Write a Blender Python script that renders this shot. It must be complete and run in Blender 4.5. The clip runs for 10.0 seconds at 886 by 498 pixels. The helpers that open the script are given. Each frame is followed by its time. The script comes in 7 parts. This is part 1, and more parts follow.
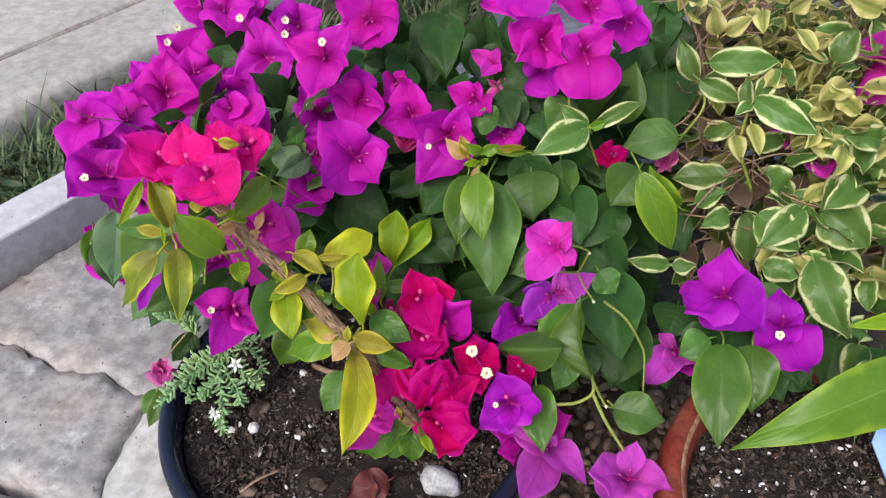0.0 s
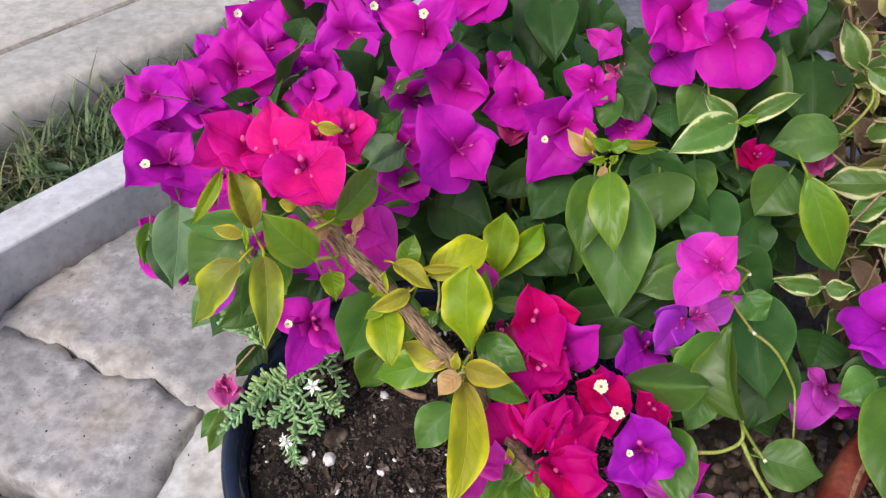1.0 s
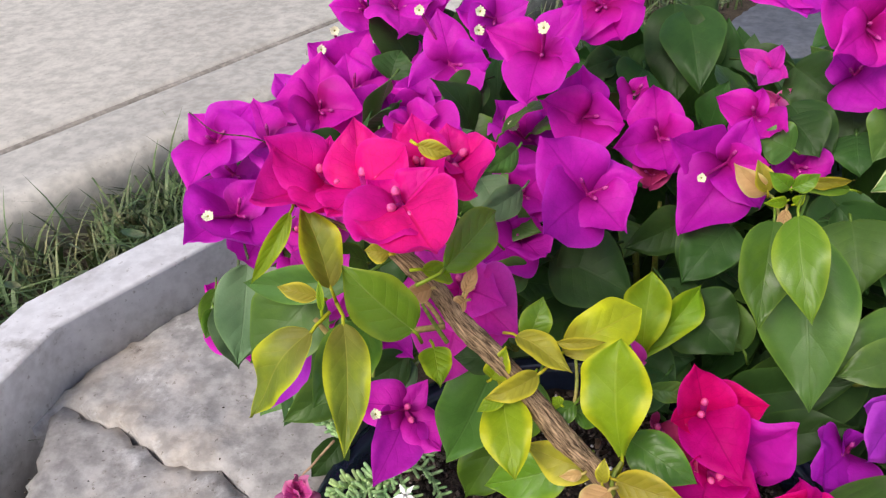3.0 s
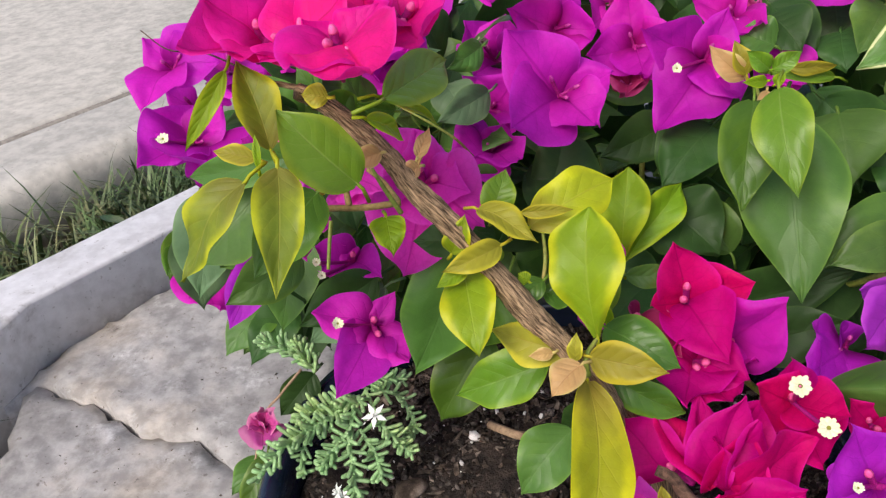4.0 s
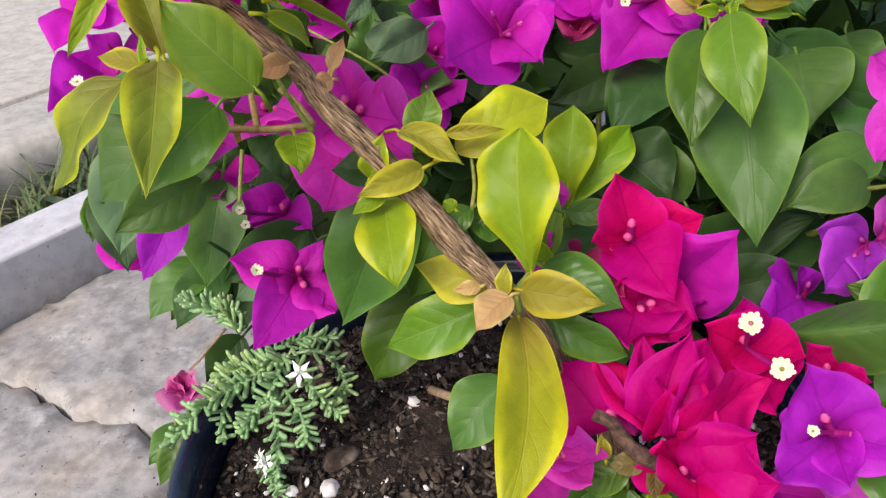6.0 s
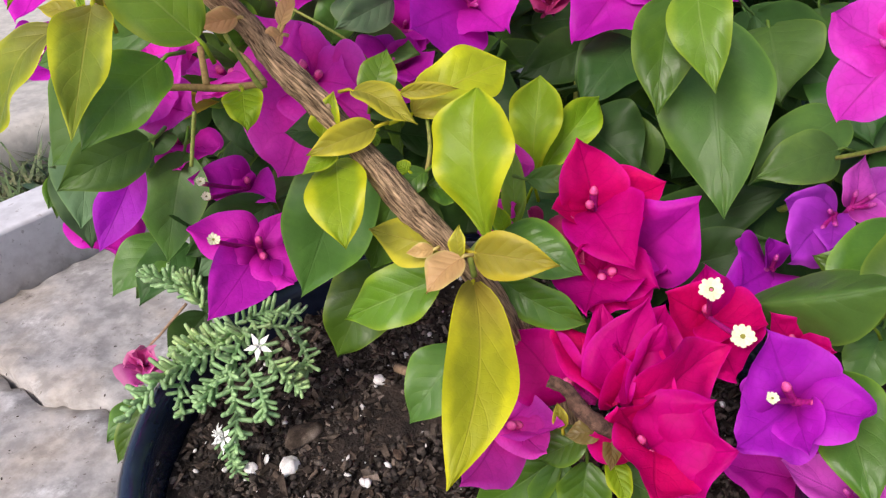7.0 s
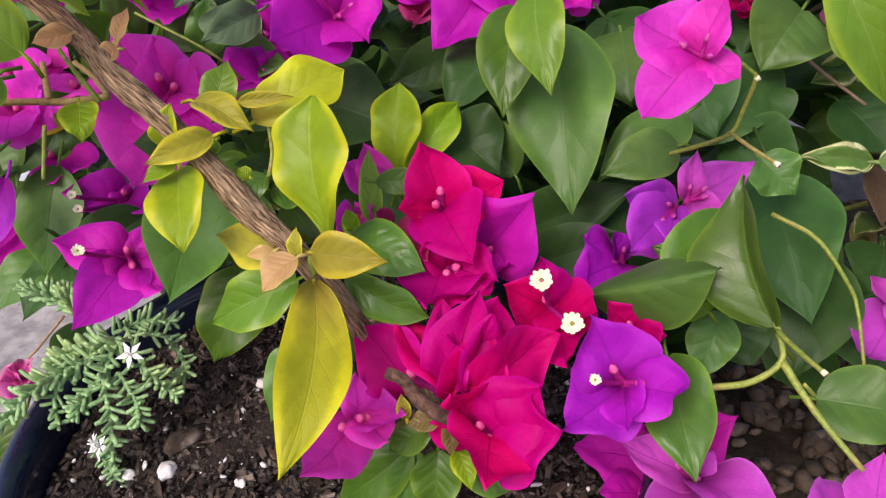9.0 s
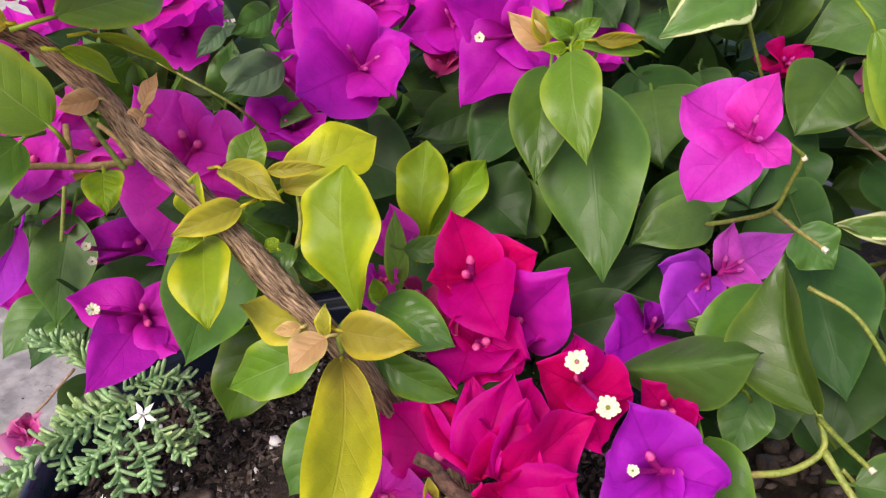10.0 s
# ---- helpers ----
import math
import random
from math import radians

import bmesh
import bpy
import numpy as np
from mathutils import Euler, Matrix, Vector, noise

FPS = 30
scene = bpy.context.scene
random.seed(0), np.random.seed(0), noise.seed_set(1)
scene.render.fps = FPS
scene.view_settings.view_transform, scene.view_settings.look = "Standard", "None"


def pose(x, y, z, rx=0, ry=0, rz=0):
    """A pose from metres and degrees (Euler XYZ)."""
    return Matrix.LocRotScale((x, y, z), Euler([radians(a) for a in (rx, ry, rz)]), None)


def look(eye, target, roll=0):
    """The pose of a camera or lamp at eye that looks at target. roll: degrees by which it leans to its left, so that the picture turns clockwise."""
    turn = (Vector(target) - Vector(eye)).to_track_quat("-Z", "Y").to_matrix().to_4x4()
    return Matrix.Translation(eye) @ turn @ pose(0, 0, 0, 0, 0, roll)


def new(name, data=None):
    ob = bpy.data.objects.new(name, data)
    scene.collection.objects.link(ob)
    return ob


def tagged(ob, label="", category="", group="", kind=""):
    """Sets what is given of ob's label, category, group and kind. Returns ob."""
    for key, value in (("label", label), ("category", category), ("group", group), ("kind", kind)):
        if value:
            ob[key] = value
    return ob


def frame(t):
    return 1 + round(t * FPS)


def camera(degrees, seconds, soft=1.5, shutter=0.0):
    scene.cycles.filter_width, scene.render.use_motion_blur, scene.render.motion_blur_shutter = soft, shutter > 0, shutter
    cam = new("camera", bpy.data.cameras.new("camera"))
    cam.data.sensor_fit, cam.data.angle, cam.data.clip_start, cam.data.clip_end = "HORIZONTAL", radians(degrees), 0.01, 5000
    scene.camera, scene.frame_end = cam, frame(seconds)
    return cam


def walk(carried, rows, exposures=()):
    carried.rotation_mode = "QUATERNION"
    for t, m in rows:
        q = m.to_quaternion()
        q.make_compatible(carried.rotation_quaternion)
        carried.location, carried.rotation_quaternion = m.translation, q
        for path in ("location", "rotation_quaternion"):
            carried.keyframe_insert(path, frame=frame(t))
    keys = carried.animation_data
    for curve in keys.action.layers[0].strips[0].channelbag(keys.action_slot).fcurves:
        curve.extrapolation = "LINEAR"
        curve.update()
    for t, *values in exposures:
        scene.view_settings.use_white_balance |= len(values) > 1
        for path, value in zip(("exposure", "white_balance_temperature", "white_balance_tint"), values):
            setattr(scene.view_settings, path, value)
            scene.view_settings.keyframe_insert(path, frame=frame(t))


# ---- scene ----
cam = camera(56.1, 10.0, soft=1.3)
PATH = [
    (0, (0.003, -0.005, 0.757), (-0.002, 1.524, -0.532), 0.1),
    (0.5, (-0.027, 0.039, 0.729), (-0.063, 1.551, -0.58), 0.4),
    (1, (-0.056, 0.076, 0.702), (-0.134, 1.592, -0.6), 0.2),
    (1.5, (-0.085, 0.126, 0.686), (-0.216, 1.663, -0.588), -0.3),
    (2, (-0.082, 0.153, 0.665), (-0.277, 1.717, -0.566), -1.3),
    (2.2, (-0.079, 0.158, 0.669), (-0.296, 1.732, -0.545), -1.8),
    (3.3, (-0.085, 0.163, 0.592), (-0.382, 1.786, -0.538), -5.1),
    (3.5, (-0.081, 0.155, 0.575), (-0.378, 1.787, -0.544), -5.5),
    (4, (-0.067, 0.149, 0.55), (-0.366, 1.801, -0.537), -6.4),
    (4.5, (-0.061, 0.151, 0.537), (-0.358, 1.815, -0.533), -6.9),
    (5, (-0.056, 0.153, 0.523), (-0.346, 1.82, -0.543), -6.8),
    (5.5, (-0.051, 0.156, 0.513), (-0.328, 1.825, -0.554), -6.4),
    (5.7, (-0.053, 0.16, 0.51), (-0.311, 1.829, -0.562), -5.8),
    (6.8, (-0.036, 0.159, 0.492), (-0.28, 1.837, -0.569), -5.0),
    (7, (-0.036, 0.16, 0.488), (-0.275, 1.836, -0.577), -4.9),
    (7.5, (-0.019, 0.16, 0.471), (-0.241, 1.841, -0.591), -4.7),
    (8, (-0.022, 0.155, 0.466), (-0.213, 1.841, -0.593), -4.7),
    (8.5, (0.006, 0.151, 0.49), (-0.157, 1.841, -0.568), -5.0),
    (9, (0.007, 0.149, 0.489), (-0.124, 1.844, -0.564), -4.9),
    (9.5, (-0.006, 0.153, 0.499), (-0.128, 1.856, -0.542), -4.4),
    (10, (-0.006, 0.17, 0.504), (-0.129, 1.882, -0.524), -3.4),
]
walk(cam, [(t, look(eye, target, roll)) for t, eye, target, roll in PATH], [(0, 0.28, 6050, 15), (2.2, 0.31, 6300, 14), (4.5, 0.34, 6350, 13), (7, 0.42, 6350, 17), (8.5, 0.41, 6400, 22), (10, 0.40, 6400, 22)])

# ---- light: bright open shade, a soft high sun from the front left ----
world = bpy.data.worlds.new("sky")
scene.world = world
world.use_nodes = True
wn = world.node_tree.nodes
sky = wn.new("ShaderNodeTexSky")
sky.sky_type = "NISHITA"
sky.sun_disc = False
SUN_UP, SUN_ROUND = 46.0, 208.0
sky.sun_elevation, sky.sun_rotation = radians(SUN_UP), radians(SUN_ROUND)
sky.air_density, sky.dust_density, sky.ozone_density = 1.0, 3.0, 0.6
world.node_tree.links.new(sky.outputs["Color"], wn["Background"].inputs["Color"])
wn["Background"].inputs["Strength"].default_value = 0.142
sun_data = bpy.data.lights.new("sun", "SUN")
sun_data.energy, sun_data.angle, sun_data.color = 1.9, radians(26), (1.0, 0.93, 0.83)
sun = new("sun", sun_data)
sd = Vector((math.sin(radians(SUN_ROUND)) * math.cos(radians(SUN_UP)), math.cos(radians(SUN_ROUND)) * math.cos(radians(SUN_UP)), math.sin(radians(SUN_UP))))
sun.matrix_world = look(sd * 5, (0, 0, 0))


# ---- materials ----
def mat_base(name, rough=0.6, metal=0.0, spec=0.5):
    m = bpy.data.materials.new(name)
    m.use_nodes = True
    nt = m.node_tree
    b = nt.nodes["Principled BSDF"]
    b.inputs["Roughness"].default_value = rough
    b.inputs["Metallic"].default_value = metal
    b.inputs["Specular IOR Level"].default_value = spec
    return m, nt, b


def mth(nt, op, a, b=None, c=None, clamp=False):
    n = nt.nodes.new("ShaderNodeMath")
    n.operation, n.use_clamp = op, clamp
    for i, v in enumerate((a, b, c)):
        if v is None:
            continue
        if isinstance(v, (int, float)):
            n.inputs[i].default_value = v
        else:
            nt.links.new(v, n.inputs[i])
    return n.outputs[0]


def mixc(nt, fac, a, b, blend="MIX"):
    n = nt.nodes.new("ShaderNodeMix")
    n.data_type, n.blend_type = "RGBA", blend
    for i, v in ((0, fac), (6, a), (7, b)):
        if isinstance(v, (int, float)):
            n.inputs[i].default_value = v
        elif isinstance(v, tuple):
            n.inputs[i].default_value = (*v, 1)
        else:
            nt.links.new(v, n.inputs[i])
    return n.outputs[2]


def noise_tex(nt, scale, detail=4, rough=0.55, coord="Object", out="Fac"):
    tc = nt.nodes.new("ShaderNodeTexCoord")
    n = nt.nodes.new("ShaderNodeTexNoise")
    n.inputs["Scale"].default_value, n.inputs["Detail"].default_value, n.inputs["Roughness"].default_value = scale, detail, rough
    nt.links.new(tc.outputs[coord], n.inputs["Vector"])
    return n.outputs[out]


def ramp(nt, val, lo, hi):
    n = nt.nodes.new("ShaderNodeMapRange")
    n.interpolation_type = "SMOOTHSTEP"
    n.inputs[1].default_value, n.inputs[2].default_value = lo, hi
    nt.links.new(val, n.inputs[0])
    return n.outputs[0]


def bump(nt, b, height, strength=0.4, dist=0.002):
    n = nt.nodes.new("ShaderNodeBump")
    n.inputs["Strength"].default_value, n.inputs["Distance"].default_value = strength, dist
    nt.links.new(height, n.inputs["Height"])
    nt.links.new(n.outputs[0], b.inputs["Normal"])
    return n.outputs[0]


def blade_mat(name, blade, edge, vein, rough=0.45, trans=0.25, edge_at=0.75, veins=0.5, vary=0.25, lines=6.0, cream=None, spec=0.4, base_tint_shade=None, blotch=0.0, rim=0.85, net=0.05, quilted=0.13, paper=0.12, hues=0.02):
    """Leaf or bract: midrib, side veins, a tinted margin, mottling, a tinted or shaded base and a see-through share."""
    m, nt, b = mat_base(name, rough, 0, spec)
    uv = nt.nodes.new("ShaderNodeUVMap")
    sep = nt.nodes.new("ShaderNodeSeparateXYZ")
    nt.links.new(uv.outputs[0], sep.inputs[0])
    across = mth(nt, "ABSOLUTE", mth(nt, "MULTIPLY_ADD", sep.outputs[0], 2.0, -1.0))
    along = sep.outputs[1]
    n1, n2 = noise_tex(nt, 55, 5), noise_tex(nt, 300, 3)
    rnd = nt.nodes.new("ShaderNodeObjectInfo").outputs["Random"]
    mid = mth(nt, "SUBTRACT", 1.0, ramp(nt, across, 0.012, 0.045))
    ph = mth(nt, "FRACT", mth(nt, "SUBTRACT", mth(nt, "MULTIPLY_ADD", n1, 0.25, mth(nt, "MULTIPLY", along, lines)), mth(nt, "MULTIPLY", across, 1.7)))
    off = mth(nt, "ABSOLUTE", mth(nt, "SUBTRACT", ph, 0.5))
    side = mth(nt, "SUBTRACT", 1.0, ramp(nt, off, 0.0, 0.07))
    side = mth(nt, "MULTIPLY", side, mth(nt, "SUBTRACT", 1.0, ramp(nt, across, 0.35, 0.95)))
    vm = mth(nt, "MULTIPLY", mth(nt, "MAXIMUM", mid, mth(nt, "MULTIPLY", side, 0.32)), veins)
    quilt = mth(nt, "MULTIPLY", ramp(nt, off, 0.0, 0.4), mth(nt, "SUBTRACT", 1.0, ramp(nt, across, 0.5, 1.0)))
    em = ramp(nt, mth(nt, "MULTIPLY_ADD", mth(nt, "SUBTRACT", n1, 0.5), 0.7, across), edge_at, edge_at + 0.35)
    col = mixc(nt, em, blade, edge)
    # leaves: own tint at the base; bracts: throat shading painted as darker colour
    if base_tint_shade:
        col = mixc(nt, mth(nt, "SUBTRACT", 1.0, ramp(nt, along, 0.0, 0.5)), col, base_tint_shade)
    if cream:
        cm = ramp(nt, mth(nt, "ADD", across, mth(nt, "MULTIPLY", mth(nt, "SUBTRACT", noise_tex(nt, 90, 3), 0.5), 0.8)), 0.76, 0.83)
        col = mixc(nt, cm, col, cream)
    col = mixc(nt, vm, col, vein)
    col = mixc(nt, mth(nt, 'MULTIPLY', ramp(nt, across, 0.93, 0.975), rim), col, edge)
    if blotch:
        col = mixc(nt, mth(nt, "MULTIPLY", ramp(nt, n1, 0.5, 0.72), blotch), col, edge)
    tc = nt.nodes.new("ShaderNodeTexCoord")
    vor = nt.nodes.new("ShaderNodeTexVoronoi")
    vor.feature = "DISTANCE_TO_EDGE"
    vor.inputs["Scale"].default_value = 330
    nt.links.new(tc.outputs["Object"], vor.inputs["Vector"])
    web = mth(nt, "SUBTRACT", 1.0, ramp(nt, vor.outputs["Distance"], 0.0, 0.12))
    col = mixc(nt, mth(nt, "MULTIPLY", web, net), col, vein)
    lo = 1.0 - vary
    val = mth(nt, "MULTIPLY_ADD", rnd, 2 * vary, lo)
    val = mth(nt, "MULTIPLY", val, mth(nt, "MULTIPLY_ADD", n1, 0.5, 0.76))
    val = mth(nt, "MULTIPLY", val, mth(nt, "MULTIPLY_ADD", n2, 0.2, 0.9))
    hsv = nt.nodes.new("ShaderNodeHueSaturation")
    nt.links.new(col, hsv.inputs["Color"])
    nt.links.new(val, hsv.inputs["Value"])
    nt.links.new(mth(nt, "MULTIPLY_ADD", rnd, hues, 0.5 - 0.5 * hues), hsv.inputs["Hue"])
    col = hsv.outputs[0]
    nt.links.new(col, b.inputs["Base Color"])
    relief = mth(nt, "MULTIPLY_ADD", quilt, quilted, mth(nt, "MULTIPLY_ADD", n1, 0.5, mth(nt, "MULTIPLY", noise_tex(nt, 150, 4), paper)))
    nor = bump(nt, b, mth(nt, "ADD", relief, mth(nt, "MULTIPLY_ADD", web, -0.02, mth(nt, "MULTIPLY", vm, -0.4))), 0.55, 0.0018)
    tr = nt.nodes.new("ShaderNodeBsdfTranslucent")
    nt.links.new(mixc(nt, 0.35, col, edge), tr.inputs[0])
    nt.links.new(nor, tr.inputs["Normal"])
    mx = nt.nodes.new("ShaderNodeMixShader")
    mx.inputs[0].default_value = trans
    nt.links.new(b.outputs[0], mx.inputs[1])
    nt.links.new(tr.outputs[0], mx.inputs[2])
    nt.links.new(mx.outputs[0], nt.nodes["Material Output"].inputs[0])
    return m


def stuff_mat(name, c1, c2, scale, rough=0.8, c3=None, s3=8, bump_s=0.5, dist=0.002, vary=0.0, spec=0.4, fine=0.25, island=False, white=None, dirt=None):
    """Ground, stone, wood: two colours by noise, a third in broad stains, fine grain and relief."""
    m, nt, b = mat_base(name, rough, 0, spec)
    n1, n2 = noise_tex(nt, scale, 8, 0.65), noise_tex(nt, scale * 9, 4, 0.6)
    col = mixc(nt, ramp(nt, n1, 0.32, 0.68), c1, c2)
    if c3:
        col = mixc(nt, mth(nt, "MULTIPLY", ramp(nt, noise_tex(nt, s3, 6, 0.6), 0.48, 0.68), 0.8), col, c3)
    if white:
        col = mixc(nt, mth(nt, "MULTIPLY", ramp(nt, noise_tex(nt, 15, 8, 0.7), 0.56, 0.68), 0.7), col, white)
    if dirt:
        col = mixc(nt, mth(nt, "MULTIPLY", ramp(nt, noise_tex(nt, 20, 9, 0.75), 0.57, 0.72), 0.65), col, dirt)
        col = mixc(nt, mth(nt, "MULTIPLY", ramp(nt, noise_tex(nt, 160, 3, 0.6), 0.64, 0.71), 0.65), col, dirt)
    col = mixc(nt, fine, col, mixc(nt, ramp(nt, n2, 0.3, 0.7), (0, 0, 0), (1, 1, 1)), "OVERLAY")
    if vary:
        src = nt.nodes.new("ShaderNodeNewGeometry").outputs["Random Per Island"] if island else nt.nodes.new("ShaderNodeObjectInfo").outputs["Random"]
        h = nt.nodes.new("ShaderNodeHueSaturation")
        nt.links.new(col, h.inputs["Color"])
        nt.links.new(mth(nt, "MULTIPLY_ADD", src, 2 * vary, 1 - vary), h.inputs["Value"])
        col = h.outputs[0]
    nt.links.new(col, b.inputs["Base Color"])
    bump(nt, b, mth(nt, "ADD", n1, mth(nt, "MULTIPLY", n2, 0.35)), bump_s, dist)
    return m


M_YELLOW = blade_mat("yellow_leaf", (0.39, 0.44, 0.013), (0.64, 0.66, 0.012), (0.46, 0.42, 0.05), 0.45, 0.34, 0.55, 0.4, 0.08, base_tint_shade=(0.33, 0.28, 0.03), blotch=0.35, spec=0.26)
M_TURN = blade_mat("turning_leaf", (0.165, 0.215, 0.020), (0.50, 0.50, 0.016), (0.36, 0.33, 0.06), 0.45, 0.32, 0.68, 0.5, 0.12, base_tint_shade=(0.20, 0.19, 0.03), blotch=0.2, spec=0.26)
M_LIME = blade_mat("lime_leaf", (0.20, 0.345, 0.008), (0.41, 0.52, 0.012), (0.36, 0.48, 0.05), 0.45, 0.32, 0.64, 0.35, 0.1, blotch=0.15, spec=0.26)
M_YLIME = blade_mat("yellow_green_leaf", (0.235, 0.355, 0.008), (0.56, 0.585, 0.012), (0.42, 0.52, 0.06), 0.42, 0.34, 0.62, 0.35, 0.06, blotch=0.15, spec=0.3, base_tint_shade=(0.24, 0.36, 0.012))
M_OLIVE = blade_mat("olive_leaf", (0.31, 0.29, 0.025), (0.56, 0.49, 0.030), (0.40, 0.32, 0.06), 0.45, 0.28, 0.6, 0.45, 0.15, blotch=0.35, spec=0.26)
M_BRONZE = blade_mat("bronze_leaf", (0.60, 0.37, 0.15), (0.62, 0.50, 0.17), (0.46, 0.22, 0.08), 0.5, 0.32, 0.7, 0.4, 0.15)
M_RUST = blade_mat("rust_leaf", (0.155, 0.115, 0.028), (0.24, 0.18, 0.05), (0.24, 0.14, 0.06), 0.45, 0.2, 0.7, 0.4, 0.15)
M_GREEN = blade_mat("green_leaf", (0.066, 0.155, 0.014), (0.15, 0.27, 0.022), (0.13, 0.23, 0.045), 0.36, 0.24, 0.75, 0.4, 0.15, blotch=0.2)
M_FRESH = blade_mat("fresh_leaf", (0.13, 0.265, 0.014), (0.26, 0.39, 0.02), (0.25, 0.38, 0.08), 0.38, 0.28, 0.7, 0.5, 0.12)
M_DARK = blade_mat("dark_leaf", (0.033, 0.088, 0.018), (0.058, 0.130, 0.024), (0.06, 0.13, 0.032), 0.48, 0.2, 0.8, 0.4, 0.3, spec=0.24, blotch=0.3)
M_MATURE = blade_mat("mature_leaf", (0.076, 0.172, 0.028), (0.135, 0.26, 0.034), (0.11, 0.21, 0.05), 0.43, 0.2, 0.8, 0.4, 0.18, spec=0.36, blotch=0.3)
# leaf undersides; on the back plant's upper leaves the paleness paints sky sheen
M_PALE = blade_mat("pale_leaf_back_and_sheen", (0.125, 0.22, 0.10), (0.17, 0.28, 0.11), (0.17, 0.27, 0.13), 0.5, 0.22, 0.85, 0.4, 0.15, spec=0.3)
M_ORCHID = blade_mat("orchid_bract", (0.52, 0.016, 0.58), (0.60, 0.035, 0.66), (0.30, 0.006, 0.34), 0.55, 0.42, 0.7, 0.5, 0.08, 5, spec=0.25, base_tint_shade=(0.302, 0.004, 0.245), net=0.16, quilted=0.12, paper=0.4, hues=0.034)
M_LILAC = blade_mat("lilac_bract", (0.74, 0.09, 0.64), (0.78, 0.15, 0.70), (0.42, 0.03, 0.38), 0.6, 0.42, 0.7, 0.5, 0.08, 5, spec=0.2, base_tint_shade=(0.302, 0.022, 0.216), net=0.16, quilted=0.12, paper=0.4, hues=0.034)
M_VARI = blade_mat("variegated_leaf", (0.10, 0.20, 0.035), (0.19, 0.31, 0.06), (0.16, 0.27, 0.08), 0.40, 0.24, 0.55, 0.3, 0.2, cream=(0.66, 0.67, 0.33))
M_CREAM = blade_mat("cream_leaf", (0.28, 0.31, 0.065), (0.60, 0.56, 0.17), (0.52, 0.49, 0.17), 0.45, 0.34, 0.3, 0.3, 0.25, cream=(0.70, 0.64, 0.26))
M_DRYLEAF = blade_mat("dry_leaf", (0.20, 0.14, 0.08), (0.30, 0.22, 0.13), (0.12, 0.075, 0.04), 0.75, 0.15, 0.7, 0.4, 0.25)
M_DEAD = blade_mat("dead_red_leaf", (0.13, 0.035, 0.026), (0.19, 0.06, 0.05), (0.24, 0.10, 0.08), 0.6, 0.08, 0.7, 0.5, 0.2, blotch=0.4)
# purple to pink bracts: painted throat shade at the base
M_PURPLE = blade_mat("purple_bract", (0.75, 0.022, 0.60), (0.79, 0.040, 0.69), (0.47, 0.005, 0.33), 0.55, 0.48, 0.7, 0.5, 0.13, 5, spec=0.25, base_tint_shade=(0.374, 0.003, 0.230), net=0.16, quilted=0.12, paper=0.4, hues=0.034)
M_MAGENTA = blade_mat("magenta_bract", (0.66, 0.014, 0.47), (0.72, 0.02, 0.58), (0.46, 0.004, 0.26), 0.55, 0.42, 0.7, 0.5, 0.12, 5, spec=0.25, base_tint_shade=(0.360, 0.003, 0.158), net=0.16, quilted=0.12, paper=0.4, hues=0.034)
M_PINK = blade_mat("pink_bract", (0.86, 0.050, 0.62), (0.88, 0.085, 0.71), (0.54, 0.008, 0.28), 0.55, 0.5, 0.7, 0.5, 0.1, 5, spec=0.25, base_tint_shade=(0.70, 0.020, 0.42), net=0.16, quilted=0.12, paper=0.4, hues=0.034)
M_CRIMSON = blade_mat("crimson_bract", (0.64, 0.0012, 0.185), (0.71, 0.005, 0.31), (0.38, 0.001, 0.09), 0.6, 0.40, 0.78, 0.5, 0.14, 5, spec=0.14, blotch=0.2, net=0.16, quilted=0.12, paper=0.4, hues=0.034)
M_ROSE = blade_mat("rose_bract", (0.86, 0.009, 0.33), (0.88, 0.024, 0.46), (0.62, 0.004, 0.11), 0.55, 0.45, 0.8, 0.5, 0.08, 5, spec=0.25, net=0.16, quilted=0.12, paper=0.4, hues=0.034)
M_VIOLET = blade_mat("violet_bract", (0.38, 0.035, 0.50), (0.48, 0.07, 0.58), (0.20, 0.015, 0.32), 0.6, 0.34, 0.7, 0.5, 0.1, 5, spec=0.2)
M_WILT = blade_mat("wilted_bract", (0.32, 0.02, 0.10), (0.45, 0.06, 0.18), (0.18, 0.01, 0.04), 0.75, 0.2, 0.6, 0.5, 0.2, 5, spec=0.15)
M_FADED = blade_mat("faded_bract", (0.62, 0.08, 0.34), (0.64, 0.20, 0.38), (0.30, 0.05, 0.10), 0.75, 0.25, 0.5, 0.5, 0.2, 5, spec=0.15)
M_TUBE = stuff_mat("flower_tube", (0.70, 0.07, 0.28), (0.78, 0.13, 0.36), 300, 0.6, dist=0.0005)
M_BUD = stuff_mat("bud_tip", (0.46, 0.03, 0.30), (0.60, 0.10, 0.36), 300, 0.6, dist=0.0005)
M_TUBE_DARK = stuff_mat("dark_flower_tube", (0.30, 0.006, 0.16), (0.42, 0.012, 0.22), 120, 0.55, dist=0.0005)
M_FLORET = stuff_mat("floret_white", (0.66, 0.65, 0.40), (0.76, 0.74, 0.54), 150, 0.55, dist=0.0004, fine=0.1)
M_WHITE = stuff_mat("white_petal", (0.74, 0.77, 0.70), (0.82, 0.84, 0.80), 150, 0.5, dist=0.0003, fine=0.05)
M_THROAT = stuff_mat("floret_throat", (0.14, 0.15, 0.015), (0.26, 0.25, 0.02), 200, 0.6, dist=0.0004)
M_BARK, bnt, bb = mat_base("bark", 0.85, 0, 0.3)
b_uv = bnt.nodes.new("ShaderNodeUVMap")
b_map = bnt.nodes.new("ShaderNodeVectorMath")
